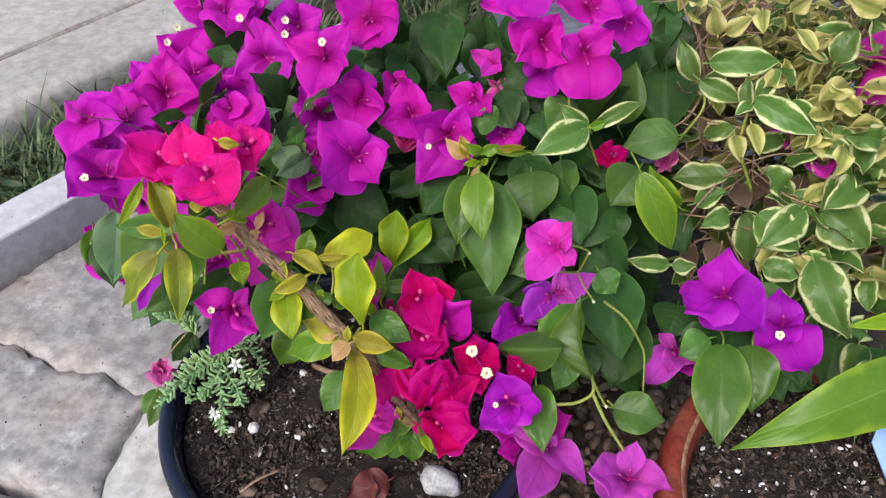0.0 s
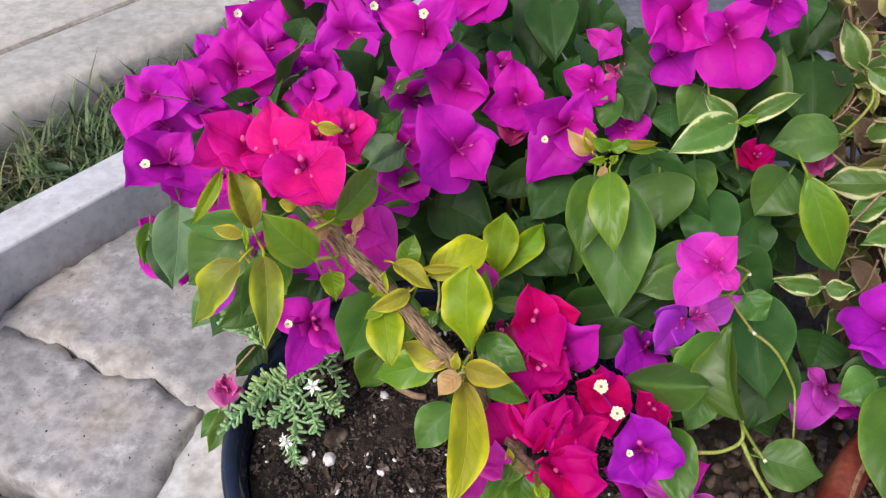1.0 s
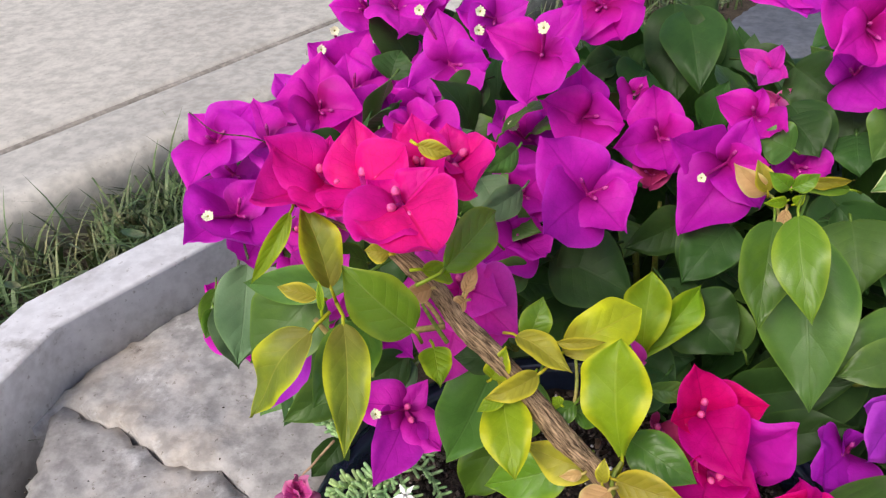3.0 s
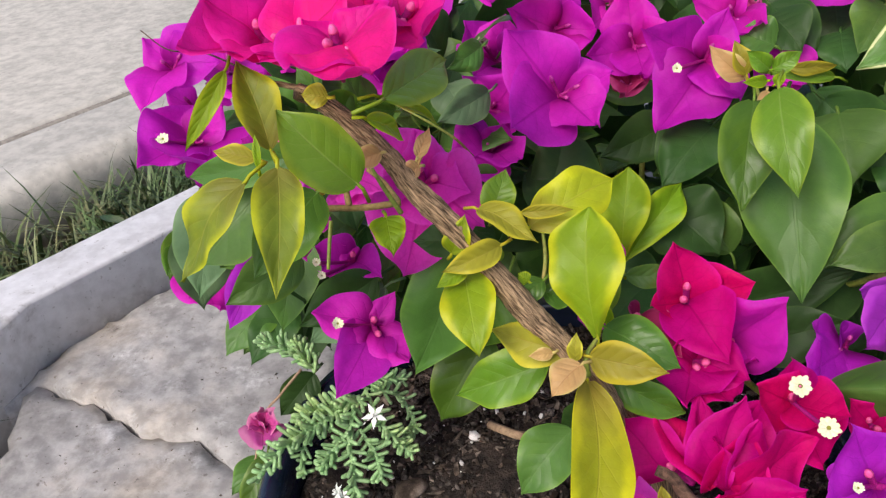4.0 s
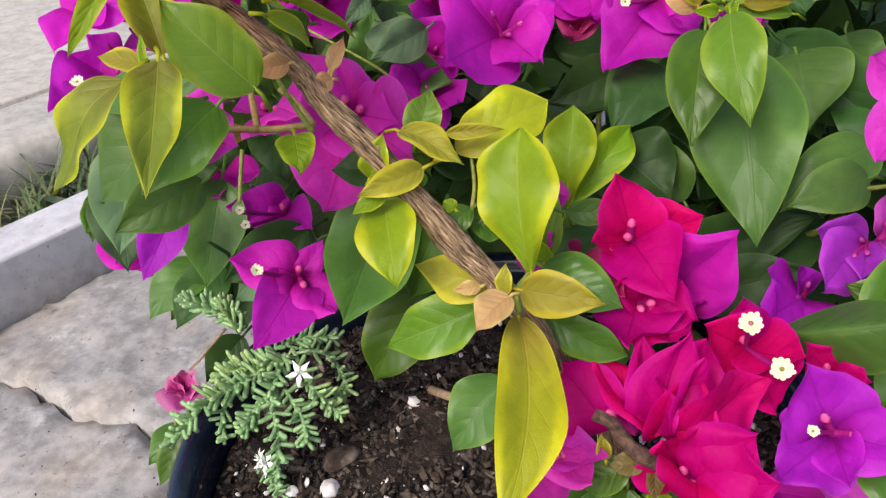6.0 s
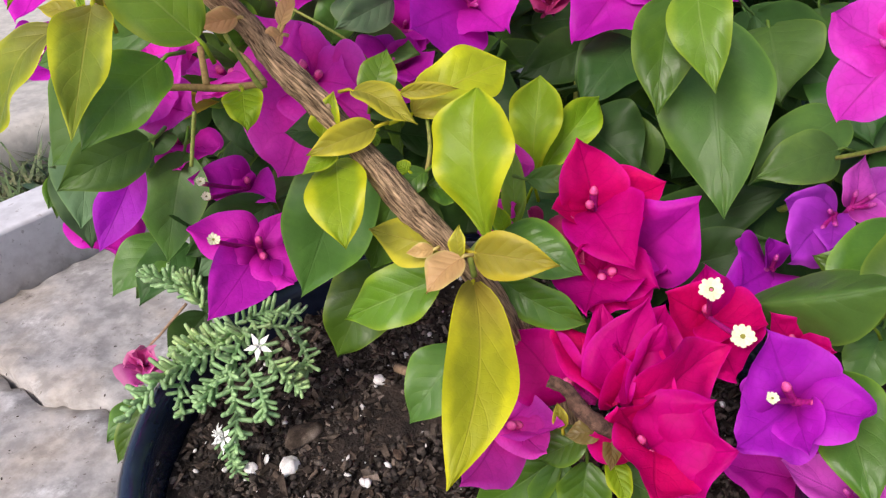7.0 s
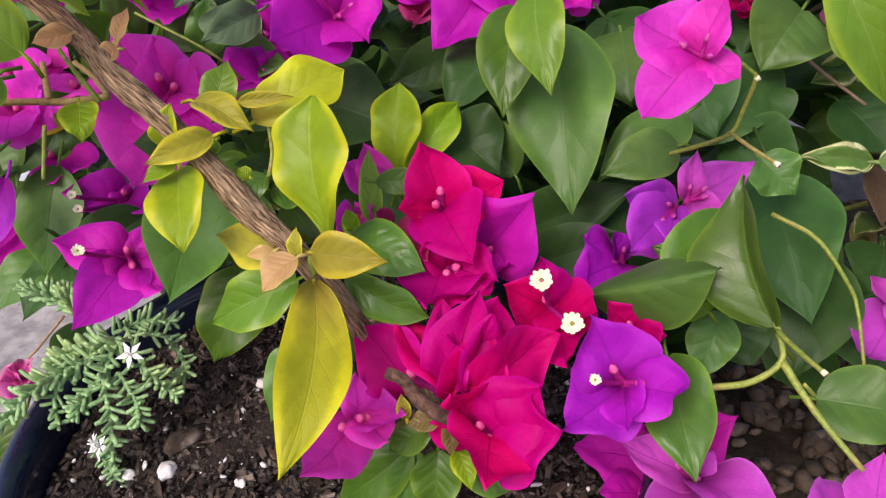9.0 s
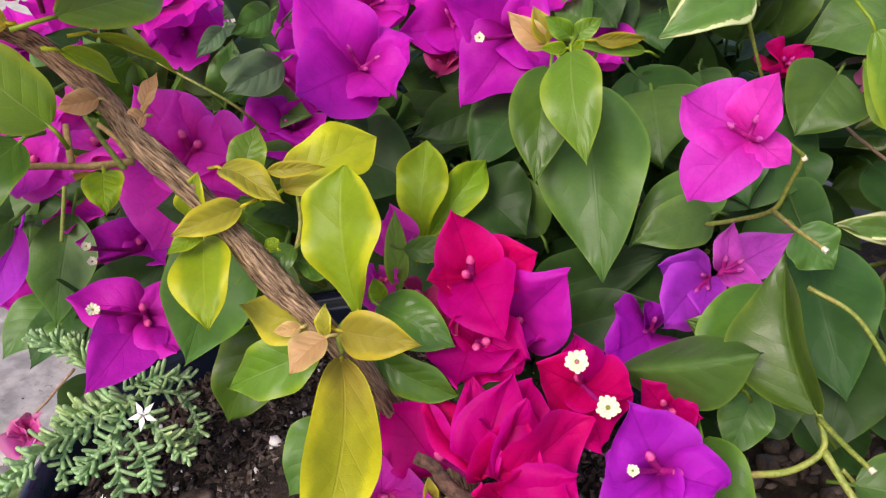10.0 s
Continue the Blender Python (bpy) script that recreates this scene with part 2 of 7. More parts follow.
b_map.operation = "MULTIPLY"
b_map.inputs[1].default_value = (34, 2.6, 1)
bnt.links.new(b_uv.outputs[0], b_map.inputs[0])
b_n = bnt.nodes.new("ShaderNodeTexNoise")
b_n.inputs["Scale"].default_value, b_n.inputs["Detail"].default_value, b_n.inputs["Roughness"].default_value = 1.0, 6, 0.65
bnt.links.new(b_map.outputs[0], b_n.inputs["Vector"])
b_str = ramp(bnt, b_n.outputs["Fac"], 0.34, 0.62)
b_col = mixc(bnt, b_str, (0.075, 0.043, 0.022), (0.64, 0.435, 0.25))
b_col = mixc(bnt, mth(bnt, "MULTIPLY", ramp(bnt, noise_tex(bnt, 45, 4), 0.45, 0.7), 0.35), b_col, (0.25, 0.165, 0.10))
bnt.links.new(b_col, bb.inputs["Base Color"])
bump(bnt, bb, b_str, 0.9, 0.0012)
# brown-grey bark, darkened so that the stub's shadow is in its colour
M_SHADEBARK = stuff_mat("shaded_bark", (0.038, 0.021, 0.014), (0.22, 0.118, 0.078), 320, 0.9, (0.11, 0.055, 0.036), 90, 0.9, 0.002)
M_TWIG = stuff_mat("green_twig", (0.19, 0.26, 0.035), (0.31, 0.35, 0.06), 60, 0.5, (0.30, 0.20, 0.07), 30, 0.3, 0.0006)
M_DRYTWIG = stuff_mat("dry_twig", (0.24, 0.15, 0.09), (0.36, 0.25, 0.15), 60, 0.85, None, 20, 0.6, 0.001)
M_TAN = stuff_mat("tan_twig", (0.26, 0.17, 0.055), (0.40, 0.28, 0.11), 60, 0.7, (0.28, 0.27, 0.07), 30, 0.5, 0.0008)
M_SOIL = stuff_mat("soil", (0.018, 0.0145, 0.012), (0.050, 0.039, 0.032), 110, 0.95, (0.075, 0.055, 0.042), 55, 1.0, 0.006, spec=0.2)
M_CHIP = stuff_mat("bark_chip", (0.026, 0.019, 0.014), (0.095, 0.070, 0.052), 160, 0.9, (0.22, 0.18, 0.145), 60, 0.6, 0.001, 0.7, island=True, spec=0.2)
M_CRUMB = stuff_mat("soil_crumb", (0.020, 0.016, 0.013), (0.064, 0.051, 0.042), 300, 0.9, (0.15, 0.125, 0.105), 90, 0.6, 0.0008, 0.65, island=True, spec=0.3)
M_BIGCHIP = stuff_mat("bark_flake", (0.032, 0.021, 0.015), (0.085, 0.055, 0.038), 120, 0.85, (0.13, 0.10, 0.075), 60, 0.6, 0.001, 0.6, spec=0.2)
M_PERLITE = stuff_mat("perlite", (0.62, 0.60, 0.56), (0.78, 0.76, 0.73), 200, 0.8, dist=0.0006, vary=0.25, island=True)
M_PEBBLE = stuff_mat("pebble", (0.075, 0.052, 0.036), (0.18, 0.13, 0.09), 60, 0.7, None, 20, 0.3, 0.0008, 0.5, island=True)
M_SLAB = stuff_mat("flagstone", (0.26, 0.248, 0.235), (0.46, 0.445, 0.425), 7, 0.62, (0.39, 0.335, 0.27), 7, 0.6, 0.005, 0.04, white=(0.68, 0.67, 0.65), dirt=(0.13, 0.108, 0.088))
# far paving: the shade behind the plants is put into this dark colour
M_SLAB_SHADED = stuff_mat("shaded_stone", (0.11, 0.115, 0.13), (0.17, 0.175, 0.19), 6, 0.8, None, 5, 0.3, 0.003)
M_SLAB_GREY = stuff_mat("grey_flagstone", (0.50, 0.51, 0.47), (0.66, 0.65, 0.61), 7, 0.7, (0.50, 0.46, 0.40), 5, 0.35, 0.004)
M_LEDGE = stuff_mat("painted_concrete", (0.54, 0.53, 0.53), (0.66, 0.65, 0.65), 8, 0.8, (0.45, 0.43, 0.41), 5, 0.35, 0.002, fine=0.15, dirt=(0.32, 0.30, 0.28))
M_PAVE = stuff_mat("concrete", (0.445, 0.42, 0.37), (0.51, 0.483, 0.425), 6, 0.9, (0.39, 0.365, 0.32), 2.0, 0.15, 0.002, fine=0.16, dirt=(0.32, 0.30, 0.26))
M_JOINT = stuff_mat("dirt_joint", (0.20, 0.18, 0.15), (0.34, 0.31, 0.27), 12, 0.95, None, 9, 0.8, 0.003, spec=0.2)
M_GROUND = stuff_mat("dark_earth", (0.035, 0.026, 0.019), (0.085, 0.065, 0.045), 26, 0.95, (0.12, 0.10, 0.07), 9, 0.9, 0.006, spec=0.2)
M_LAWN = stuff_mat("grass_blade", (0.040, 0.078, 0.024), (0.105, 0.165, 0.055), 30, 0.55, (0.24, 0.22, 0.11), 14, 0.2, 0.0006, 0.4, island=True)
M_SEDUM = stuff_mat("succulent", (0.19, 0.36, 0.14), (0.33, 0.515, 0.235), 60, 0.5, (0.42, 0.57, 0.20), 25, 0.2, 0.0006, 0.2, island=True)
M_POT = stuff_mat("glazed_pot", (0.008, 0.012, 0.026), (0.014, 0.021, 0.042), 14, 0.10, (0.022, 0.026, 0.04), 9, 0.12, 0.001, fine=0.1, spec=0.6)
M_TERRA = stuff_mat("terracotta", (0.20, 0.028, 0.018), (0.29, 0.055, 0.030), 22, 0.42, (0.25, 0.095, 0.05), 16, 0.4, 0.001)
M_TERRAEDGE = stuff_mat("worn_clay_edge", (0.24, 0.08, 0.04), (0.46, 0.33, 0.19), 130, 0.7, None, 20, 0.4, 0.0008)
M_BLUE = stuff_mat("blue_plastic", (0.25, 0.42, 0.75), (0.33, 0.50, 0.82), 20, 0.4, dist=0.0003, fine=0.08)
M_WHITEROCK = stuff_mat("pale_rock", (0.34, 0.35, 0.34), (0.62, 0.62, 0.60), 45, 0.75, (0.22, 0.22, 0.21), 30, 0.5, 0.002)

from mathutils import geometry

# ---- builders ----
WORLD_AT = {}


def thing(name, at, label, category, group="", kind=""):
    ob = new(name)
    ob.empty_display_size = 0.02
    ob.matrix_basis = Matrix.Translation(at)
    WORLD_AT[ob.name] = ob.matrix_basis.copy()
    return tagged(ob, label, category, group, kind)


def part(name, mesh, material, parent, m=None, label="", kind="", smooth=True):
    """Links a mesh as one part of parent, at the world pose m."""
    if isinstance(mesh, bmesh.types.BMesh):
        me = bpy.data.meshes.new(name)
        mesh.to_mesh(me)
        mesh.free()
        mesh = me
    if material and not mesh.materials:
        for k in material if isinstance(material, (list, tuple)) else [material]:
            mesh.materials.append(k)
    mesh.polygons.foreach_set("use_smooth", [smooth] * len(mesh.polygons))
    ob = new(name, mesh)
    m = m or Matrix()
    WORLD_AT[ob.name] = m.copy()
    if parent:
        ob.parent = parent
        ob.matrix_basis = WORLD_AT[parent.name].inverted() @ m
    else:
        ob.matrix_basis = m
    return tagged(ob, label, "", "", kind)


def frame_of(base, tip, normal):
    """Pose with y along base to tip and z along normal."""
    y = (Vector(tip) - Vector(base))
    length = y.length
    y = y / length
    z = Vector(normal)
    z = (z - y * z.dot(y)).normalized()
    x = y.cross(z)
    m = Matrix((x, y, z)).transposed().to_4x4()
    m.translation = base
    return m, length


def outline(u, a, b):
    """Half width of a blade along its length, at most 1."""
    if u < a and a > 0.55:
        return 0.07 + 0.93 * math.sin(1.5708 * u / a) ** 1.35
    if u < a:
        return (1 - ((a - u) / a) ** 2.1) ** 0.62
    s = (u - a) / (1 - a)
    return max(0.0, 1 - s ** (1.25 * b)) ** 1.35


def blade(length, width, a=0.38, b=1.75, fold=0.2, arch=0.1, curl=0.0, wave=0.0, nu=10, nv=6, rng=random, bow=None, crease=0.0, puff=0.0, roll=0.1, twist=0.0, ess=0.0):
    """A leaf or bract lying along y: folded on its midrib, arched, its margin rolled and waved; leaves puff up between their side veins, bracts crease like paper."""
    bm = bmesh.new()
    uvl = bm.loops.layers.uv.new("UVMap")
    ph, ph2 = rng.uniform(0, 6.3), rng.uniform(0, 6.3)
    kw = rng.uniform(1.3, 2.3)
    bend = (rng.uniform(-0.03, 0.03) if bow is None else bow) * length
    rows, co = [], {}
    for i in range(nu + 1):
        u = i / nu
        uu = 0.012 + 0.985 * u
        w = 0.5 * width * outline(uu, a, b)
        tw = twist * (u - 0.3)
        ct, st = math.cos(tw), math.sin(tw)
        spine = arch * length * 4 * u * (1 - u) + ess * length * math.sin(6.283 * u)
        row = []
        for j in range(nv + 1):
            s = 2 * j / nv - 1
            e = abs(s)
            x = s * w * (1 + 0.035 * math.sin(11 * u + ph * (1 if s > 0 else 2)) * e)
            z = fold * w * (math.hypot(s, 0.1) - 0.1) * (1.15 - 0.3 * u) - roll * w * e ** 4
            z += curl * width * s * s * s * (0.3 + u)
            z += wave * width * e ** 1.5 * math.sin(kw * 6.28 * u + ph + (0.9 if s > 0 else 0)) * (0.35 + u) * (1 - 0.6 * u * u)
            if puff:
                z += puff * width * (1 - e * e) * min(1.0, 8 * e) * abs(math.cos(3.1416 * (6 * u - 1.7 * e + 0.125)))
                z += 0.05 * width * noise.noise(Vector((1.6 * s + ph, 2.2 * u, ph2))) * (0.3 + 0.7 * e)
            if crease:
                q = Vector((3.4 * s * w / width + ph, 2.0 * u, ph2))
                z += crease * width * (1.4 * abs(noise.noise(q)) + 0.5 * abs(noise.noise(q * 2.7)) - 0.4) * (0.25 + u * (1 - 0.5 * u))
            v = bm.verts.new((x * ct - z * st + bend * 4 * u * (1 - u), u * length, x * st + z * ct + spine))
            co[v] = (0.5 + 0.5 * s, u)
            row.append(v)
        rows.append(row)
    for i in range(nu):
        for j in range(nv):
            f = bm.faces.new((rows[i][j], rows[i][j + 1], rows[i + 1][j + 1], rows[i + 1][j]))
            for lp in f.loops:
                lp[uvl].uv = co[lp.vert]
    return bm


SEEDS = random.Random(11)


def leaf(plant, kind, base, tip, width, normal, fold=0.36, arch=0.09, curl=0.0, wave=0.05, a=0.38, b=1.75, label="", name="leaf", bow=None, twist=None, roll=0.12, ess=0.0):
    m, length = frame_of(base, tip, normal)
    if kind in (M_VARI, M_CREAM):
        wave, curl, twist, fold = wave * 2.4, curl + SEEDS.uniform(-0.14, 0.14), SEEDS.uniform(-0.9, 0.9), fold + SEEDS.uniform(0.0, 0.3)
    bm = blade(length, width, a, b, fold * SEEDS.uniform(0.8, 1.3), arch, curl + SEEDS.uniform(-0.05, 0.05), wave * SEEDS.uniform(0.9, 2.0), 22, 12, SEEDS, bow, 0.07 if name == "bract" else 0.0, 0.0 if name == "bract" else 0.004, roll, SEEDS.uniform(-0.35, 0.35) if twist is None else twist, ess)
    r = 0.0006 + 0.006 * width
    tube(bm, [(0, 0.03 * length, -r * 0.4), (0, -0.07 * length, -0.01 * length), (SEEDS.uniform(-0.08, 0.08) * length, -0.22 * length, -0.12 * length)], [r, r, r * 1.15], 5)
    return part(name, bm, kind, plant, m, label)


def tube(bm, pts, radii, sides=7, mat=0, cap=True):
    """A round stalk through the points."""
    pts = [Vector(p) for p in pts]
    rings = []
    side = None
    for i, p in enumerate(pts):
        d = (pts[min(i + 1, len(pts) - 1)] - pts[max(i - 1, 0)]).normalized()
        if side is None:
            side = d.orthogonal().normalized()
        side = (side - d * side.dot(d)).normalized()
        up = d.cross(side)
        r = radii[i]
        rings.append([bm.verts.new(p + (side * math.cos(6.2832 * k / sides) + up * math.sin(6.2832 * k / sides)) * r) for k in range(sides)])
    for i in range(len(rings) - 1):
        for k in range(sides):
            f = bm.faces.new((rings[i][k], rings[i][(k + 1) % sides], rings[i + 1][(k + 1) % sides], rings[i + 1][k]))
            f.material_index = mat
    if cap:
        for ring in (rings[0][::-1], rings[-1]):
            f = bm.faces.new(ring)
            f.material_index = mat
    return bm


def smooth_path(pts, n=6):
    """Catmull-Rom through the points."""
    pts = [Vector(p) for p in pts]
    q = [2 * pts[0] - pts[1], *pts, 2 * pts[-1] - pts[-2]]
    out = []
    for i in range(1, len(q) - 2):
        for k in range(n):
            t = k / n
            p0, p1, p2, p3 = q[i - 1], q[i], q[i + 1], q[i + 2]
            out.append(0.5 * (2 * p1 + (p2 - p0) * t + (2 * p0 - 5 * p1 + 4 * p2 - p3) * t * t + (3 * p1 - p0 - 3 * p2 + p3) * t * t * t))
    return out + [pts[-1]]


def twig(plant, kind, pts, r0, r1, name="stem", rough=0.0, sides=8, label="", knots=()):
    path = smooth_path(pts, 7)
    n = len(path)
    radii = [r0 + (r1 - r0) * i / (n - 1) for i in range(n)]
    radii = [r * (1 + rough * SEEDS.uniform(-1, 1)) for r in radii]
    for at, size in knots:
        radii = [r * (1 + size * math.exp(-((i / (n - 1) - at) * 14) ** 2)) for i, r in enumerate(radii)]
    bm = tube(bmesh.new(), path, radii, sides)
    if rough:
        bm.verts.ensure_lookup_table()
        o = Vector((SEEDS.uniform(0, 90), 0, 0))
        for i in range(n):
            for k in range(sides):
                v = bm.verts[i * sides + k]
                w = 6.2832 * k / sides
                ring = Vector((math.cos(w), math.sin(w), 0))
                ridge = 0.22 * abs(noise.noise(ring * 4.5 + Vector((0, 0, i * 0.16)) + o)) + 0.12 * noise.noise(ring * 9 + Vector((0, 0, i * 0.4)) + o) - 0.05
                v.co += (v.co - path[i]) * ridge
    uvl = bm.loops.layers.uv.new("UVMap")
    bm.verts.index_update()
    for f in bm.faces:
        ks = [lp.vert.index % sides for lp in f.loops]
        for lp, k in zip(f.loops, ks):
            lp[uvl].uv = ((k + (sides if k == 0 and max(ks) == sides - 1 else 0)) / sides, (lp.vert.index // sides) * 0.14)
    return part(name, bm, kind, plant, None, label)


def floret(bm, at, normal, r):
    """Open five-lobed star face of a tube flower, with a sunk throat."""
    z = Vector(normal).normalized()
    x = z.orthogonal().normalized()
    y = z.cross(x)
    at = Vector(at)
    c = bm.verts.new(at - z * r * 0.25)
    n = 40
    inner = [bm.verts.new(at + (x * math.cos(6.2832 * k / n) + y * math.sin(6.2832 * k / n)) * r * 0.2) for k in range(n)]
    outer = []
    for k in range(n):
        w = 6.2832 * k / n
        rr = r * (0.72 + 0.12 * abs(math.cos(2.5 * w)) + 0.18 * abs(math.cos(5 * w)) ** 0.7) * (1 + 0.05 * math.sin(3 * w + at.x * 900))
        outer.append(bm.verts.new(at + (x * math.cos(w) + y * math.sin(w)) * rr + z * r * (0.12 + 0.1 * math.cos(10 * w))))
    for k in range(n):
        f = bm.faces.new((inner[k], outer[k], outer[(k + 1) % n], inner[(k + 1) % n]))
        f.material_index = 1
        f = bm.faces.new((c, inner[k], inner[(k + 1) % n]))
        f.material_index = 2


def flower(plant, kind, centre, tips, normal, size=1.0, eyes=(), tubes=3, cup=0.16, wide=1.1, a=0.42, b=1.32, label=""):
    """Papery bracts round slim tube flowers; eyes are the florets that stand open. A bract is its tip, or (tip, width ratio, normal, base, fold)."""
    c, nrm = Vector(centre), Vector(normal).normalized()
    bm = bmesh.new()
    tips = [t if isinstance(t[0], tuple) else (t,) for t in tips]
    ends_at = [t[0] for t in tips]
    span = max((Vector(t) - c).length for t in ends_at)
    tube(bm, [c - nrm * span * 0.35, c - nrm * 0.004, c], [0.0009, 0.0012, 0.0018], 6)
    ends = [Vector(e) for e in eyes]
    side = nrm.orthogonal().normalized()
    k0 = SEEDS.randrange(len(tips))
    while len(ends) < tubes:
        way = (Vector(ends_at[(k0 + len(ends)) % len(tips)]) - c)
        ends.append(c + nrm * span * SEEDS.uniform(0.12, 0.22) + (way - nrm * way.dot(nrm)) * SEEDS.uniform(0.12, 0.3) + side * span * SEEDS.uniform(-0.05, 0.05))
    for i, e in enumerate(ends):
        mid = c.lerp(e, 0.55) - nrm * 0.001
        path = smooth_path([c, mid, e], 5)
        k = len(path) - 1
        head = (0.0011 if i < len(eyes) else 0.0011 if plant is not front else 0.0017) * min(1.0, span / 0.03)
        tube(bm, path[:k], [head * (0.8 + 0.3 * j / k) for j in range(k)], 7, 0, False)
        d = (path[-1] - path[-3]).normalized()
        tube(bm, [path[k - 1], path[k], path[k] + d * 0.0012, path[k] + d * 0.0022], [head * 1.1, head * 1.05, head * 0.8, head * 0.4], 8, 3)
        if i < len(eyes):
            floret(bm, e + nrm * 0.0026, nrm + side * SEEDS.uniform(-0.25, 0.25), 0.0038 * size)
    f = part("flower", bm, [M_TUBE_DARK, M_FLORET, M_THROAT, M_TUBE if plant is front else M_BUD], plant, None, label)
    for t, *own in tips:
        own = own + [wide, nrm, c - nrm * 0.002, SEEDS.uniform(0.25, 0.62)][len(own):]
        lean = 0.25 if own[1] is nrm else 0.1
        m, length = frame_of(own[2], t, Vector(own[1]) + side * SEEDS.uniform(-lean, lean) + nrm.cross(side) * SEEDS.uniform(-lean, lean))
        w = length * own[0] * SEEDS.uniform(0.97, 1.08)
        part("bract", blade(length, w, a, b * SEEDS.uniform(0.9, 1.2), own[3], -cup * SEEDS.uniform(-0.6, 0.8), SEEDS.uniform(-0.05, 0.05), SEEDS.uniform(0.04, 0.09), 20, 14, SEEDS, None, 0.10, 0.0, SEEDS.uniform(-0.05, 0.45), SEEDS.uniform(-0.45, 0.45), SEEDS.uniform(0.0, 0.07)), kind, f, m)
    return f


def lathe(profile, n=64, cap=True):
    """Turned body from (radius, height) pairs."""
    bm = bmesh.new()
    rings = [[bm.verts.new((r * math.cos(6.2832 * k / n), r * math.sin(6.2832 * k / n), z)) for k in range(n)] for r, z in profile]
    for i in range(len(rings) - 1):
        for k in range(n):
            bm.faces.new((rings[i][k], rings[i][(k + 1) % n], rings[i + 1][(k + 1) % n], rings[i + 1][k]))
    if cap:
        bm.faces.new(rings[0][::-1])
    return bm


def lump_data(n, place, rng, flat=1.0, shard=False):
    """Many crumbs as plain vertex and face lists; place() gives (x, y, z, size, stretch)."""
    base = bmesh.new()
    if shard:
        bmesh.ops.create_cube(base, size=1.7)
    else:
        bmesh.ops.create_icosphere(base, subdivisions=1, radius=1.0)
    bv, bf = np.array([v.co for v in base.verts]), [[v.index for v in f.verts] for f in base.faces]
    base.free()
    vs, fs = [], []
    for i in range(n):
        x, y, z, s, st = place()
        rot = np.array(Euler((rng.uniform(0, 0.9), rng.uniform(0, 0.9), rng.uniform(0, 6))).to_matrix())
        amount = 0.45 if shard else 0.2
        jit = 1 + np.array([[rng.uniform(-amount, amount) for _ in range(3)] for _ in range(len(bv))])
        p = (bv * jit * np.array((s * st, s * rng.uniform(0.6, 1.0), s * rng.uniform(0.4, 0.9) * flat))) @ rot.T + np.array((x, y, z))
        k = len(vs)
        vs.extend(map(tuple, p))
        fs.extend([[a + k for a in f] for f in bf])
    me = bpy.data.meshes.new("crumbs")
    me.from_pydata(vs, [], fs)
    return me


def prism(outline_pts, z0, z1, bevel=0.006, segs=2):
    """A slab from a plan outline, with softened upper edges."""
    bm = bmesh.new()
    top = [bm.verts.new((x, y, z1)) for x, y in outline_pts]
    f = bm.faces.new(top)
    if f.normal.z < 0:
        bmesh.ops.reverse_faces(bm, faces=[f])
    r = bmesh.ops.extrude_face_region(bm, geom=[f])
    low = [v for v in r["geom"] if isinstance(v, bmesh.types.BMVert)]
    for v in low:
        v.co.z = z0
    bm.normal_update()
    bmesh.ops.recalc_face_normals(bm, faces=bm.faces[:])
    edges = [e for e in bm.edges if all(abs(v.co.z - z1) < 1e-6 for v in e.verts)]
    if bevel:
        bmesh.ops.bevel(bm, geom=edges, offset=bevel, segments=segs, profile=0.6, affect="EDGES")
    return bm


def rough_outline(pts, step=0.02, jit=0.004, seed=1):
    """A plan outline cut into short uneven stretches."""
    rng = random.Random(seed)
    out = []
    for i, p in enumerate(pts):
        a, b = Vector(p), Vector(pts[(i + 1) % len(pts)])
        n = max(1, int((b - a).length / step))
        for k in range(n):
            q = a.lerp(b, k / n)
            out.append((q.x + rng.uniform(-jit, jit), q.y + rng.uniform(-jit, jit)))
    return out


# ---- the ground and its edges ----
def plane_obj(name, pts, z, material, label):
    bm = bmesh.new()
    bm.faces.new([bm.verts.new((x, y, z)) for x, y in pts])
    ob = part(name, bm, material, None, None, label, "structure")
    return tagged(ob, label, name)


RUN, OUT = Vector((0.58, 0.815)), Vector((-0.815, 0.58))


def strip(start, along0, along1, out0, out1):
    """Plan rectangle laid along the kerb's direction."""
    s = Vector(start)
    return [tuple(s + RUN * a + OUT * o) for a, o in ((along0, out0), (along1, out0), (along1, out1), (along0, out1))]


plane_obj("ground", [(-40, -40), (40, -40), (40, 40), (-40, 40)], 0.0, M_GROUND, "dark bare earth with scattered litter")

KERB = (-0.68, 1.11)
kerb = part("kerb", prism(strip(KERB, -4, 6, 0, 0.1545), -0.02, 0.10, 0.03, 5), M_PAVE, None, None, "pale concrete kerb along the grass strip", "structure")
tagged(kerb, "", "kerb")
tagged(part("joint", prism(strip(KERB, -4, 6, 0.1525, 0.1645), -0.01, 0.0955, 0.001, 1), M_JOINT, None, None, "dark dirt-filled joint behind the kerb", "structure"), "", "joint")
pavement = part("pavement", prism(strip(KERB, -4, 6, 0.1615, 7.0), -0.02, 0.101, 0.004, 1), M_PAVE, None, None, "weathered pale concrete paving behind the kerb", "structure")
tagged(pavement, "", "pavement")

# low painted edging that turns at a blunt corner
edge_in = [Vector(p) for p in ((-0.64, 0.20), (-0.559, 0.706), (-0.10, 1.352))]
edge_out = [Vector(p) for p in ((-0.70, 0.21), (-0.611, 0.741), (-0.152, 1.387))]
edging = part("edging_wall", prism([*edge_in, *edge_out[::-1]], 0.0, 0.13, 0.004, 2), M_LEDGE, None, None, "low white-painted concrete edging, scuffed and grey on its inner face", "structure")
tagged(edging, "", "edging wall")


